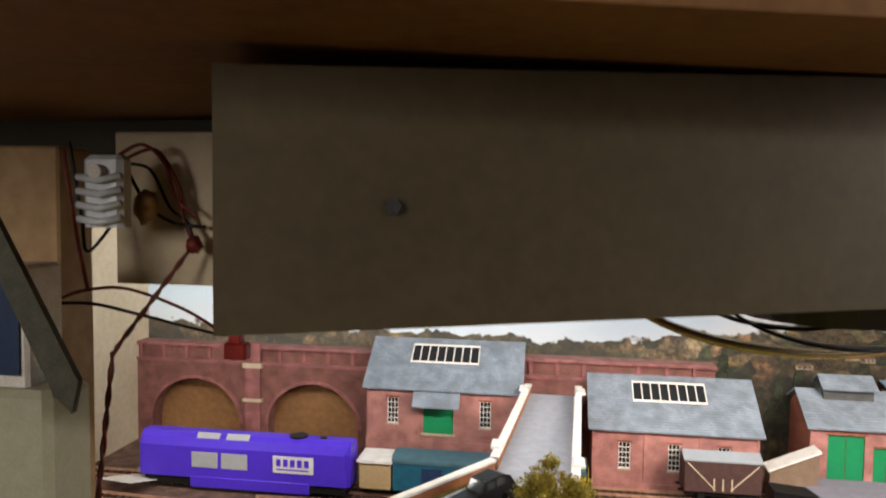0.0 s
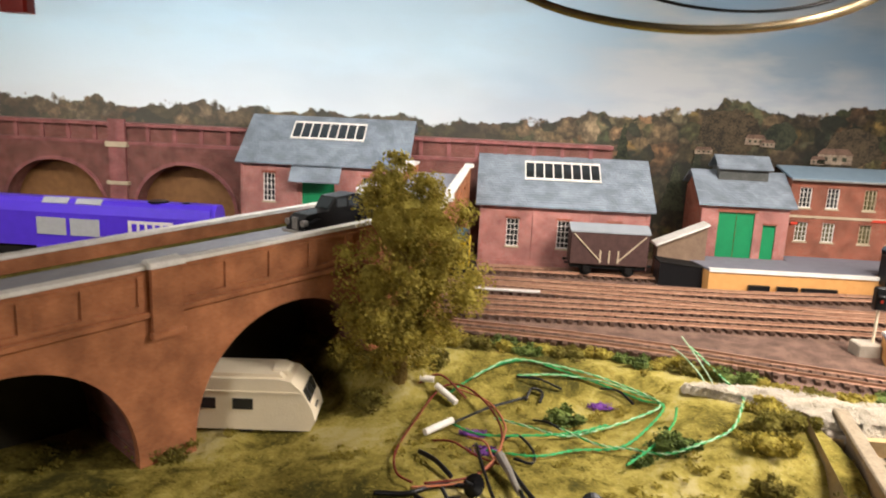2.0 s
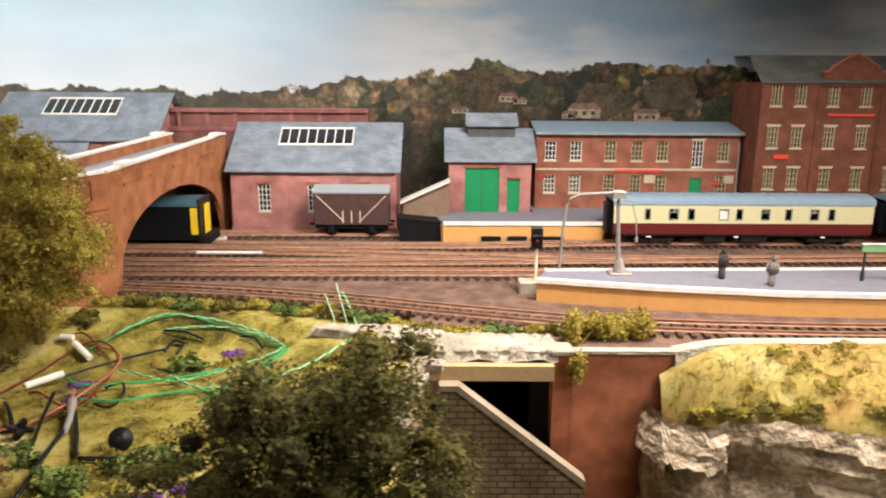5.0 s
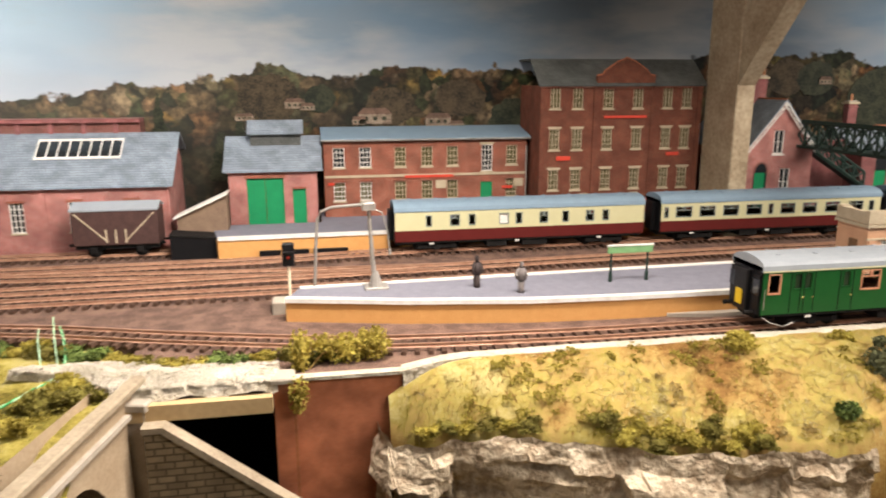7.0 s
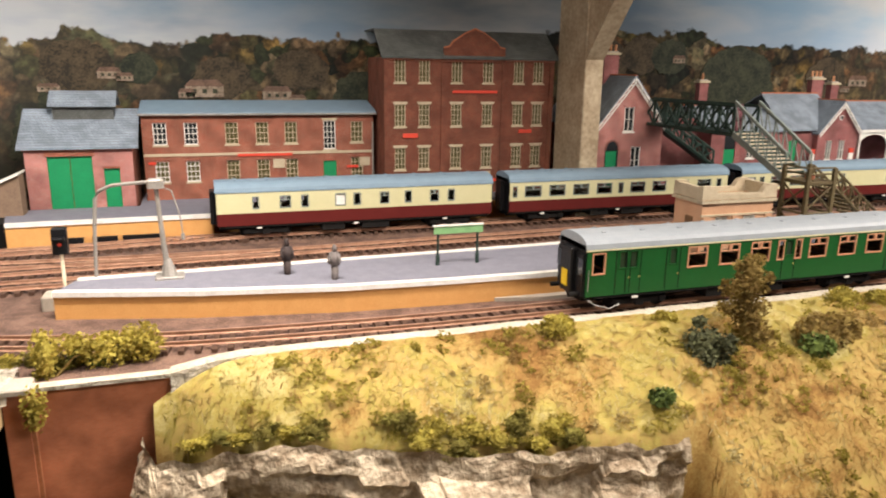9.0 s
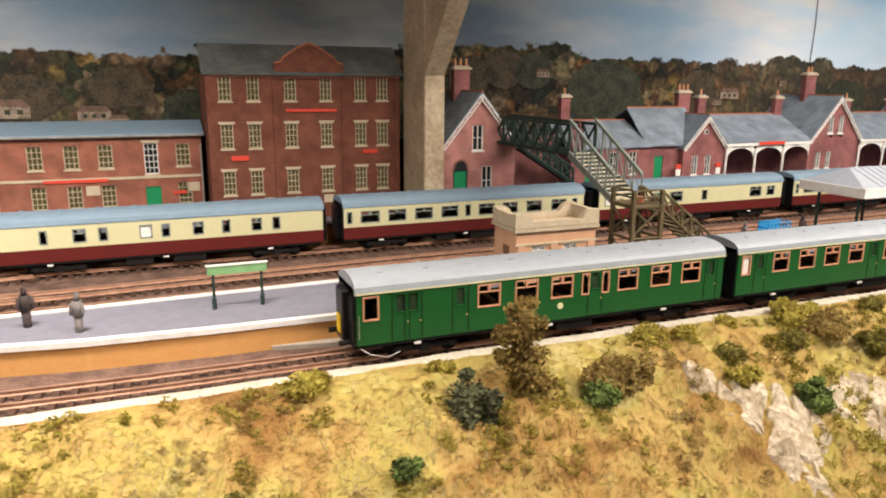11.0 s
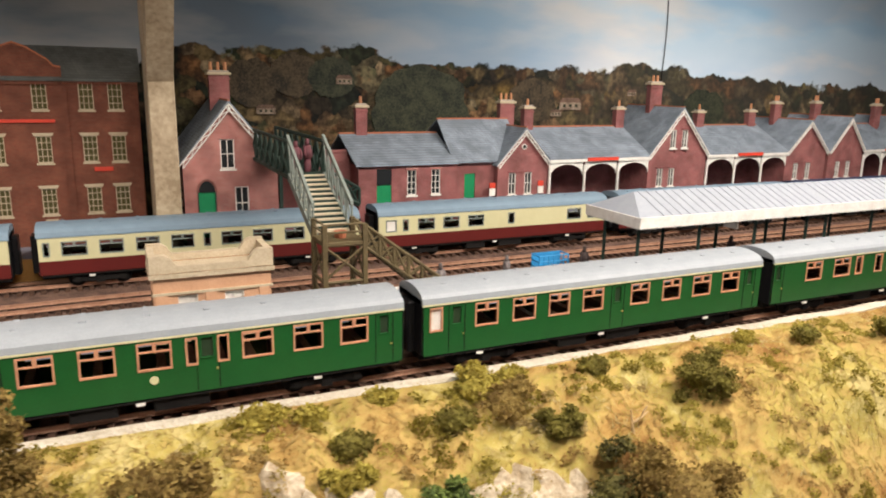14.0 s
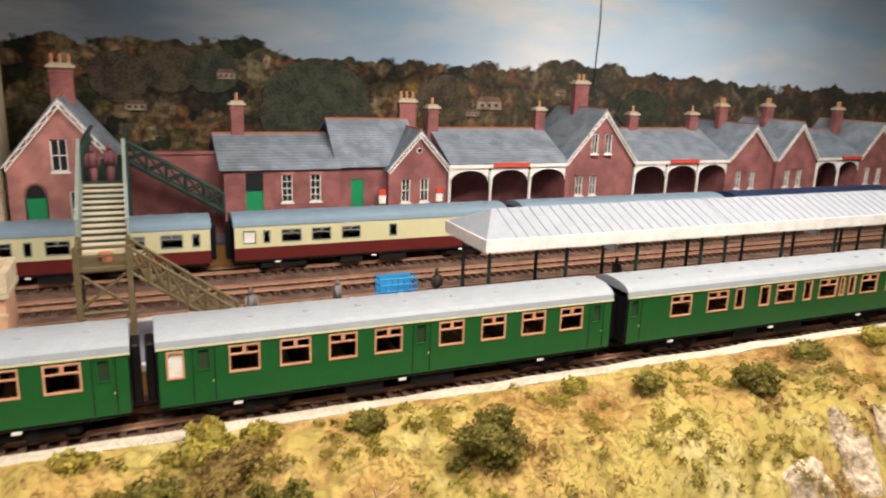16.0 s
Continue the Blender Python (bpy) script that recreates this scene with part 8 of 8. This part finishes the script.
def rock_face():
    m = Build()
    nx, nz, wrap = 150, 34, 14
    for j in range(nz + 1):
        for i in range(-wrap, nx + 1):
            x = 0.417 + 0.256 * max(0, i) / nx
            back = edge_y(x) - ledge(x) + 0.0018 * max(0, -i)
            f = j / nz
            z = bank(max(x, 0.420), edge_y(x) - ledge(x) + 0.003) - 0.0015 - 0.13 * f
            p = Vector((x * 34 + back * 30, z * 46, 0.7))
            c = noise.cell(Vector((x * 40 + back * 40 + 0.6 * noise.noise(p * 0.6), z * 52 + 0.5 * noise.noise(p * 0.5 + Vector((5, 0, 0))), 0)))
            k = min(1, f * 6)
            out = 0.0055 + 0.012 * f - k * (0.009 * noise.noise(p) + 0.006 * (c - 0.5)) - 0.003 * noise.noise(p * 3.3)
            if i < 0:
                m.v.append((x - out * 0.6 - 0.002, back, z))
            else:
                m.v.append((x - (0.002 if i < 4 else 0), back - out, z))
    w = nx + wrap + 1
    m.f = [(j * w + i, (j + 1) * w + i, (j + 1) * w + i + 1, j * w + i + 1) for j in range(nz) for i in range(w - 1)]
    return solo("rock_face", m, ROCK, "pale carved plaster rock face below the bank", "rock", kind="structure")


rock_face()
for i, (x, y, r) in enumerate(((0.848, 0.390, 0.013), (0.868, 0.378, 0.016), (0.893, 0.366, 0.020), (0.945, 0.374, 0.018), (0.972, 0.366, 0.020), (0.880, 0.350, 0.018), (1.262, 0.362, 0.018), (1.300, 0.366, 0.022), (1.345, 0.372, 0.022))):
    m = Build()
    core(m, (0, 0, 0), (r * 1.35, r * 1.0, r * 0.5), 600 + i, 0.9)
    v = []
    for p in m.v:
        q = Vector(p) + Vector((noise.noise(Vector(p) * 90 + Vector((i, 0, 0))), noise.noise(Vector(p) * 90 + Vector((0, i, 7))), noise.noise(Vector(p) * 110 + Vector((3, 0, i))))) * r * 0.35
        px, py = x + q.x, y + q.y
        v.append((px, py, bank(px, py) - r * 0.30 + round(q.z / r * 4) * r / 4 * 0.55 + q.z * 0.45))
    m.v = v
    solo("rock_outcrop", m, ROCK_PALE if x < 1.2 else ROCK, "pale plaster rock outcrop breaking through the grass", "rock", "rock outcrops")

rw = thing("retaining_wall", "red brick retaining wall with corner pier and pale coping", "wall", (0.385, 0.45, -0.1), kind="structure")
part("wall", Build().box(0.3615, 0.436, 0.4500, 0.4590, -0.19, 0.0010), BRICK_RETAIN, rw)
part("pier", Build().box(0.3520, 0.3625, 0.4470, 0.4595, -0.19, 0.0015), BRICK_RETAIN, rw)
part("pier_edge", Build().box(0.3625, 0.3645, 0.4482, 0.4500, -0.19, 0.0010), BRICK_BRIDGE, rw)
part("coping", Build().box(0.3640, 0.436, 0.4486, 0.4550, 0.0011, 0.0032), PLASTER, rw)
part("pier_cap", Build().soft(0.3500, 0.3640, 0.4452, 0.4610, 0.0015, 0.0045, 0.0008), CONCRETE, rw)

pl2 = Build()
for i in range(61):
    x = 0.195 + 0.1595 * i / 60
    back = between(x, ((0.19, 0.497), (0.25, 0.494), (0.30, 0.480), (0.36, 0.474))) + 0.004 * noise.noise(Vector((x * 60, 0, 2)))
    front = between(x, ((0.19, 0.492), (0.24, 0.474), (0.266, 0.446), (0.36, 0.4450))) + 0.002 * noise.noise(Vector((x * 60, 4, 2)))
    for j in range(13):
        y = front + (back - front) * j / 12
        pl2.v.append((x, y, 0.0035 + 0.0035 * noise.noise(Vector((x * 70, y * 70, 9))) + 0.002 * noise.noise(Vector((x * 260, y * 260, 9))) - (0.006 if j in (0, 12) or i == 0 else 0)))
pl2.f = [(j + 13 * i, j + 13 * (i + 1), j + 1 + 13 * (i + 1), j + 1 + 13 * i) for i in range(60) for j in range(12)]
solo("plaster_ground", pl2, PLASTER, "rough white plaster strip left bare beside the track", "plaster", kind="structure", smooth=True)
solo("cutting_roof", Build().box(0.262, 0.3515, 0.440, 0.447, -0.013, -0.0035), CARD, "tan card edge over the cutting", "card", kind="structure")
# black sheet gives the cutting its deep shade by colour
solo("cutting_shade", Build().box(0.225, 0.353, 0.56, 0.57, -0.19, -0.014), BLACK, "black sheet standing in for the shade in the cutting under the tracks", "wall", kind="structure")


PORTAL_COPE = mat("weathered_coping", (0.34, 0.28, 0.20), (0.22, 0.175, 0.12), 0.85, 60, 500)


def portal():
    s = thing("tunnel_portal", "buff stone tunnel portal with sloping wing wall", "tunnel portal", (0.27, 0.42, -0.1), kind="structure")
    d = Vector((0.020, 0.095, 0)).normalized()
    n = Vector((d.y, -d.x, 0))
    a0 = Vector((0.252, 0.340, 0))
    m = Matrix(((d.x, n.x, 0, a0.x), (d.y, n.y, 0, a0.y), (0, 0, 1, 0), (0, 0, 0, 1)))
    L = 0.118
    c, r = 0.048, 0.034
    g = Build()
    us = sorted({-0.03, L, *[c + r * math.sin(math.pi / 2 * k / 8) for k in range(-8, 9)]})

    def low(u):
        v = (u - c) / r
        return -0.075 + 0.052 * math.sqrt(1 - v * v) if abs(v) < 0.999 else -0.19
    for p, q in zip(us, us[1:]):
        lp, lq = low(p), low(q)
        if min(lp, lq) < -0.18:
            lp = lq = -0.19 if not (c - r < (p + q) / 2 < c + r) else -0.075
        g.add([(p, 0, lp), (q, 0, lq), (q, 0, 0.004), (p, 0, 0.004), (p, -0.02, lp), (q, -0.02, lq), (q, -0.02, 0.004), (p, -0.02, 0.004)], [(3, 2, 1, 0), (0, 1, 5, 4), (4, 5, 6, 7)])
    part("face", g.turned(m).weld(), mat("portal_stone", (0.40, 0.31, 0.21), (0.30, 0.22, 0.14), 0.85, 50, 500), s)
    part("parapet_coping", Build().soft(-0.03, L + 0.004, -0.0042, 0.0042, 0.004, 0.0075, 0.0008).turned(m), PORTAL_COPE, s, "pale stone coping")
    part("string_course", Build().box(-0.03, L, 0, 0.003, -0.010, -0.007).turned(m), CONCRETE, s)
    part("pier", Build().box(L - 0.014, L + 0.002, -0.008, 0.0095, -0.19, -0.006).turned(m), CONCRETE, s)
    part("pier_cap", Build().soft(L - 0.016, L + 0.004, -0.010, 0.0115, -0.006, -0.0015, 0.0008).turned(m), CONCRETE, s)
    part("wing_wall", Build().prism([(0.283, -0.19), (0.372, -0.19), (0.372, -0.080), (0.292, -0.016), (0.283, -0.016)], "y", 0.432, 0.440), STONE_WALL, s, "buff stone block wing wall")
    part("wing_coping", Build().prism([(0.282, -0.016), (0.292, -0.016), (0.372, -0.080), (0.372, -0.075), (0.2935, -0.0125), (0.282, -0.0125)], "y", 0.4310, 0.4410), PORTAL_COPE, s, "sloping stone coping")


portal()

# ---- loose wires and lamp heads in the field ----


def curve(pts, k=7):
    """Points of a smooth line through the given ones."""
    out = []
    n = len(pts)
    for i in range(n - 1):
        p0, p1, p2, p3 = (Vector(pts[max(0, min(n - 1, i + o))]) for o in (-1, 0, 1, 2))
        for q in range(k):
            t = q / k
            out.append(0.5 * ((2 * p1) + (p2 - p0) * t + (2 * p0 - 5 * p1 + 4 * p2 - p3) * t * t + (3 * p1 - p0 - 3 * p2 + p3) * t ** 3))
    out.append(Vector(pts[-1]))
    return out


def lying(pts, lift):
    """Lays a line given in plan on the field."""
    return [(p[0], p[1], bank(p[0], p[1]) + lift + (p[2] if len(p) > 2 else 0)) for p in pts]


GREEN_PALE = mat("pale_green_wire", (0.42, 0.60, 0.40), (0.30, 0.48, 0.28), 0.45)
GW = "twisted green and white layout wire lying on the grass"
for k, pts in enumerate((
        ((0.046, 0.493), (0.054, 0.502), (0.071, 0.516), (0.097, 0.526), (0.130, 0.515), (0.149, 0.505), (0.170, 0.490), (0.181, 0.479), (0.168, 0.458), (0.148, 0.438), (0.122, 0.430), (0.098, 0.418), (0.071, 0.422)),
        ((0.076, 0.467), (0.099, 0.456), (0.116, 0.447), (0.134, 0.457), (0.158, 0.468), (0.179, 0.479), (0.168, 0.495), (0.145, 0.509), (0.118, 0.515), (0.091, 0.512)),
        ((0.051, 0.453), (0.068, 0.438), (0.101, 0.445), (0.124, 0.451), (0.144, 0.463)),
        ((0.115, 0.454), (0.135, 0.436), (0.152, 0.430), (0.168, 0.417), (0.186, 0.419), (0.206, 0.431), (0.221, 0.460), (0.228, 0.481), (0.224, 0.504), (0.217, 0.526, 0.004), (0.211, 0.540, 0.011)),
        ((0.146, 0.409), (0.161, 0.424), (0.178, 0.446), (0.186, 0.469)),
        ((0.060, 0.503), (0.085, 0.520), (0.112, 0.519), (0.138, 0.512), (0.163, 0.497), (0.176, 0.482)))):
    line = curve(lying(pts, 0.0022 + 0.0008 * k), 12)
    s = thing("green_wire", GW, "wire", line[0], "loose wires")
    for ph, m_, lb in ((0.0, GREEN_WIRE, ""), (math.pi, GREEN_PALE if k % 2 else GREEN_WIRE, "pale strand")):
        part("strand", Build().tube([p + Vector((math.cos(i * 1.25 + ph), math.sin(i * 1.25 + ph), math.sin(i * 1.25 + ph) * 0.6)) * 0.00045 for i, p in enumerate(line)], 0.00048, 5), m_, s, lb, smooth=True)
for pts, m_ in ((((0.034, 0.377), (0.025, 0.386), (0.021, 0.415), (0.028, 0.459), (0.040, 0.494), (0.055, 0.496, 0.003), (0.070, 0.481, 0.004), (0.079, 0.449, 0.003), (0.079, 0.423), (0.075, 0.404), (0.061, 0.388), (0.040, 0.378)), RED_WIRE),
                (((0.034, 0.373), (0.045, 0.377), (0.061, 0.385), (0.074, 0.401, 0.003), (0.080, 0.425, 0.005), (0.081, 0.448, 0.006), (0.071, 0.483, 0.004), (0.050, 0.497)), TERRACOTTA),
                (((0.025, 0.494), (0.039, 0.501, 0.003), (0.057, 0.490)), RED_WIRE), (((0.040, 0.430), (0.052, 0.420, 0.004), (0.066, 0.412), (0.078, 0.404)), RED_WIRE), (((0.060, 0.436), (0.070, 0.424, 0.003), (0.074, 0.410)), TERRACOTTA)):
    solo("red_wire", Build().tube(curve(lying(pts, 0.003)), 0.0007, 5), m_, "loop of thin red brown wire lying on the grass", "wire", "loose wires", smooth=True)
for pts, r in ((((0.016, 0.369), (0.033, 0.369), (0.046, 0.379), (0.068, 0.384)), 0.0013), (((0.050, 0.450, 0.003), (0.071, 0.474, 0.004), (0.096, 0.494, 0.002)), 0.0009), (((0.096, 0.494), (0.100, 0.501, 0.002), (0.107, 0.500), (0.105, 0.492)), 0.0010),
               (((0.081, 0.438), (0.089, 0.443, 0.002), (0.097, 0.426), (0.096, 0.410), (0.086, 0.413)), 0.0008), (((0.034, 0.416), (0.044, 0.403, 0.002), (0.053, 0.390)), 0.0014), (((0.037, 0.367), (0.049, 0.347, 0.004), (0.058, 0.332), (0.052, 0.316)), 0.0014),
               (((0.065, 0.412, 0.008), (0.070, 0.390, 0.004), (0.076, 0.368)), 0.0010), (((0.083, 0.398, 0.003), (0.093, 0.379), (0.104, 0.357), (0.114, 0.353), (0.126, 0.353)), 0.0013), (((0.088, 0.376, 0.004), (0.092, 0.353, 0.005), (0.098, 0.315, 0.003)), 0.0012),
               (((0.100, 0.470), (0.108, 0.462, 0.002), (0.116, 0.457)), 0.0008), (((0.090, 0.512), (0.105, 0.508, 0.003), (0.120, 0.505)), 0.0008), (((0.145, 0.504), (0.156, 0.498, 0.002), (0.164, 0.488)), 0.0008)):
    solo("black_lead", Build().tube(curve(lying(pts, 0.0022)), r, 6), BLACK, "short black lamp lead lying on the grass", "wire", "loose wires", smooth=True)
for x, y, rx, rz in ((0.042, 0.313, 40, 20), (0.054, 0.360, -35, 70), (0.065, 0.377, 55, -40), (0.122, 0.366, 62, 10)):
    s = thing("lamp_shade_unit", "small loose black street lamp head lying on the grass", "lamp", (0, 0, 0), "loose lamp heads")
    part("shade", Build().tube([(0, 0, 0), (0, 0, 0.0010), (0, 0, 0.0022)], 0.0062, 18, 0.0020), BLACK, s)
    part("stem", Build().tube([(0, 0, 0.0020), (0, 0, 0.0085)], 0.0010, 8), BLACK, s)
    part("bulb", Build().tube([(0, 0, -0.0020), (0, 0, 0.0)], 0.0011, 8, 0.0014), STEEL, s, "tiny clear bulb")
    s.matrix_basis = pose(x, y, bank(x, y) + 0.0055, rx, 0, rz)
for a, b in (((0.035, 0.436, 0.004), (0.050, 0.451, 0.006)), ((0.026, 0.496, 0.004), (0.035, 0.495, 0.006)), ((0.037, 0.492, 0.005), (0.051, 0.483, 0.003))):
    solo("white_sleeve", Build().tube(lying([a, b], 0.001), 0.0021, 10), WHITE, "white heat shrink sleeve on a wire end", "sleeve", "wire sleeves")
solo("lamp_holder", Build().tube(lying([(0.078, 0.406, 0.006), (0.083, 0.394, 0.004), (0.088, 0.376, 0.003)], 0.001), 0.0026, 8, 0.0013), STEEL, "small grey lamp holder with wires", "lamp holder")
solo("grass_wire", Build().tube(curve([(0.198, 0.540, 0.012), (0.204, 0.520, 0.010), (0.211, 0.500, 0.002), (0.213, 0.484, -0.012)]), 0.0005, 5), GREEN_PALE, "thin pale green wire standing from the ground", "wire", "loose wires", smooth=True)
solo("grass_wire", Build().tube(curve([(0.206, 0.545, 0.018), (0.212, 0.525, 0.010), (0.218, 0.508, 0.000), (0.219, 0.500, -0.008)]), 0.0005, 5), GREEN_PALE, "thin pale green wire standing from the ground", "wire", "loose wires", smooth=True)

# ---- underside of the upper deck, left corner ----
solo("fascia_screw", Build().tube([(-0.052, 0.2470, 0.3145), (-0.052, 0.2500, 0.3145)], 0.0030, 14), BLACK, "dark countersunk screw head in the fascia", "screw")
solo("speaker_disc", Build().tube([(0.02, 0.43, 0.2690), (0.02, 0.43, 0.2760)], 0.072, 36), mat("plate_slate_grey", (0.045, 0.046, 0.046), (0.032, 0.033, 0.033), 0.55, 20, 160, 0.1), "slate grey round plate under the deck", "plate")
rb = thing("ribbon_coil", "coiled brown ribbon cable hanging under the deck", "cable", (0.18, 0.49, 0.26))
for k, (cx, cz, rx, rz, w) in enumerate(((0.175, 0.268, 0.128, 0.050, 0.007), (0.160, 0.268, 0.070, 0.030, 0.008), (0.195, 0.268, 0.085, 0.040, 0.008))):
    m = Build()
    n = 26
    for i in range(n + 1):
        t = math.pi * i / n
        x, z = cx - rx * math.cos(t), cz - rz * math.sin(t)
        y = 0.500 - 0.012 * k + 0.005 * math.sin(3 * t)
        e = 0.0052 if k == 0 else 0.0016
        m.v += [(x, y, z), (x, y + w, z + 0.001), (x, y + w, z + e + 0.001), (x, y, z + e)]
    m.f = [(i * 4 + j, i * 4 + (j + 1) % 4, (i + 1) * 4 + (j + 1) % 4, (i + 1) * 4 + j) for i in range(n) for j in range(4)]
    part("ribbon", m, (mat("ribbon_brown", (0.52, 0.43, 0.28), (0.34, 0.26, 0.14), 0.25, metal=0.8, bump=0.05), BLACK, BLACK)[k], rb, smooth=True)
solo("black_tray", Build().tube([(0.175, 0.46, 0.252), (0.175, 0.46, 0.2675)], 0.055, 24, 0.065), BLACK, "black round plastic tray under the deck", "tray")

solo("side_panel", Build().soft(-0.545, -0.533, 0.44, 0.897, -0.02, 0.34, 0.001), WOOD_PALE, "pale side board closing the layout", "board", kind="structure")

# ---- wiring and timber at the left end ----
solo("timber_upright", Build().soft(-0.352, -0.290, 0.392, 0.425, -0.20, 0.348, 0.0015), WOOD, "tan timber upright carrying the upper deck", "post", kind="structure")
solo("end_panel", Build().soft(-0.276, -0.193, 0.428, 0.440, 0.262, 0.360, 0.001), WOOD_PALE, "pale board fixed beside the upper deck", "board", kind="structure")
CLEAR = mat("clear_plastic", (0.62, 0.66, 0.70), (0.50, 0.54, 0.58), 0.2, spec=0.7)
led = thing("led_module", "clear plastic light module hanging on wires", "lamp module", (-0.251, 0.385, 0.32))
part("case", Build().soft(-0.265, -0.240, 0.378, 0.391, 0.300, 0.342, 0.003), CLEAR, led)
for k in range(4):
    part("rib", Build().tube([(-0.266, 0.3765, 0.305 + 0.008 * k), (-0.252, 0.3745, 0.303 + 0.008 * k), (-0.239, 0.3765, 0.306 + 0.008 * k)], 0.0022, 8), CLEAR, led, smooth=True)
part("lens", Build().tube([(-0.253, 0.3725, 0.332), (-0.253, 0.378, 0.332)], 0.0042, 14), WHITE, led)
solo("resin_blob", core(Build(), (-0.238, 0.40, 0.312), (0.010, 0.008, 0.014), 3), mat("amber_glue", (0.30, 0.17, 0.05), (0.18, 0.10, 0.03), 0.4), "amber blob of old glue on the board", "glue", smooth=True)


def wire(pts, material, label, r=0.0011):
    """A slack wire through the given points, rounded between them."""
    out = curve(pts)
    return solo("hanging_wire", Build().tube(out, r, 6), material, label, "wire", "hanging wires", smooth=True)


RW, BW = "thin red wire hanging under the deck", "thin black wire hanging under the deck"
knot = (-0.215, 0.415, 0.289)
wire([(-0.253, 0.40, 0.340), (-0.237, 0.41, 0.347), (-0.225, 0.415, 0.325), (-0.223, 0.417, 0.305), knot], RED_WIRE, RW)
wire([(-0.253, 0.40, 0.338), (-0.241, 0.41, 0.335), (-0.231, 0.415, 0.312), (-0.221, 0.417, 0.303), knot], BLACK, BW)
wire([(-0.257, 0.40, 0.342), (-0.243, 0.405, 0.350), (-0.231, 0.41, 0.338), (-0.227, 0.415, 0.318), (-0.213, 0.417, 0.306)], RED_WIRE, RW)
wire([(-0.249, 0.40, 0.332), (-0.242, 0.41, 0.312), (-0.227, 0.415, 0.302), (-0.209, 0.418, 0.300)], BLACK, BW)
wire([(-0.281, 0.385, 0.345), (-0.278, 0.388, 0.310), (-0.275, 0.39, 0.285), (-0.270, 0.39, 0.262)], RED_WIRE, RW)
wire([(-0.277, 0.385, 0.350), (-0.272, 0.388, 0.305), (-0.270, 0.39, 0.285), (-0.261, 0.40, 0.300)], BLACK, BW)
pair = [Vector((-0.215, 0.414, 0.289)).lerp(Vector((-0.253, 0.388, 0.225)), k / 18) for k in range(19)] + [Vector((-0.253, 0.388, 0.225)).lerp(Vector((-0.266, 0.384, 0.10)), k / 24) for k in range(1, 25)]
for ph, m_, l_ in ((0, RED_WIRE, RW), (math.pi, mat("brown_wire", (0.12, 0.05, 0.03), (0.08, 0.03, 0.02), 0.5), "brown wire twisted round a red one")):
    solo("hanging_wire", Build().tube([p + Vector((math.cos(k * 1.1 + ph), math.sin(k * 1.1 + ph) * 0.6, 0)) * 0.0011 for k, p in enumerate(pair)], 0.0010, 6), m_, l_, "wire", "hanging wires", smooth=True)
solo("cable_knot", core(Build(), knot, (0.005, 0.005, 0.0055), 8, 1.0), RED_WIRE, "tight knot of red wires", "knot", smooth=True)
wire([(-0.285, 0.386, 0.257), (-0.270, 0.388, 0.262), (-0.250, 0.40, 0.262), (-0.228, 0.43, 0.245), (-0.211, 0.45, 0.226)], RED_WIRE, RW)
wire([(-0.285, 0.386, 0.254), (-0.265, 0.388, 0.254), (-0.245, 0.40, 0.247), (-0.225, 0.43, 0.234), (-0.212, 0.45, 0.226)], BLACK, BW)
wire([(-0.200, 0.45, 0.268), (-0.208, 0.45, 0.250), (-0.206, 0.45, 0.226)], BLACK, BW)
wire([(-0.192, 0.45, 0.268), (-0.202, 0.45, 0.252), (-0.202, 0.45, 0.226)], RED_WIRE, RW, 0.0017)
pg = thing("wire_plug", "red plastic wire plug hanging under the deck", "plug", (-0.203, 0.45, 0.218))
part("body", Build().soft(-0.211, -0.195, 0.445, 0.455, 0.211, 0.222, 0.0015), RED_PLUG, pg)
part("sleeve", Build().soft(-0.208, -0.199, 0.446, 0.454, 0.222, 0.229, 0.001), RED_PLUG, pg)
solo("cable_strap", Build().prism([(-0.300, 0.312), (-0.285, 0.312), (-0.236, 0.222), (-0.240, 0.205), (-0.250, 0.214)], "y", 0.332, 0.336), mat("strap_grey_green", (0.10, 0.10, 0.075), (0.06, 0.06, 0.045), 0.8), "grey green strap slung from the upright", "strap")
cl = thing("control_box", "cream control box with a small dark screen", "control box", (-0.27, 0.34, 0.16))
part("case", Build().soft(-0.330, -0.257, 0.337, 0.375, 0.125, 0.2135, 0.004), mat("cream_plastic", (0.46, 0.46, 0.34), (0.38, 0.38, 0.27), 0.5), cl)
part("screen_surround", Build().soft(-0.310, -0.275, 0.345, 0.375, 0.2135, 0.280, 0.002), WHITE, cl)
part("screen", Build().box(-0.307, -0.279, 0.3435, 0.3445, 0.220, 0.274), NAVY, cl)
solo("paper_sheet", Build().prism([(-0.480, 0.70), (-0.430, 0.685), (-0.415, 0.735), (-0.462, 0.750)], "z", 0.0015, 0.0022).turned(Matrix.Translation((-0.45, 0.7, 0.012)) @ Matrix.Rotation(math.radians(-14), 4, "X") @ Matrix.Translation((0.45, -0.7, 0))), WHITE, "folded white paper lying beside the track", "paper")
scatter("plaster_fuzz", "white fibres on the bare plaster", 0.20, 0.354, 0.446, 0.494, 5000, 0.0018, PLASTER, 91, lambda x, y: y > between(x, ((0.19, 0.492), (0.24, 0.474), (0.266, 0.447), (0.36, 0.4455))) and y < between(x, ((0.19, 0.497), (0.25, 0.494), (0.30, 0.480), (0.36, 0.474))), 0.0038)
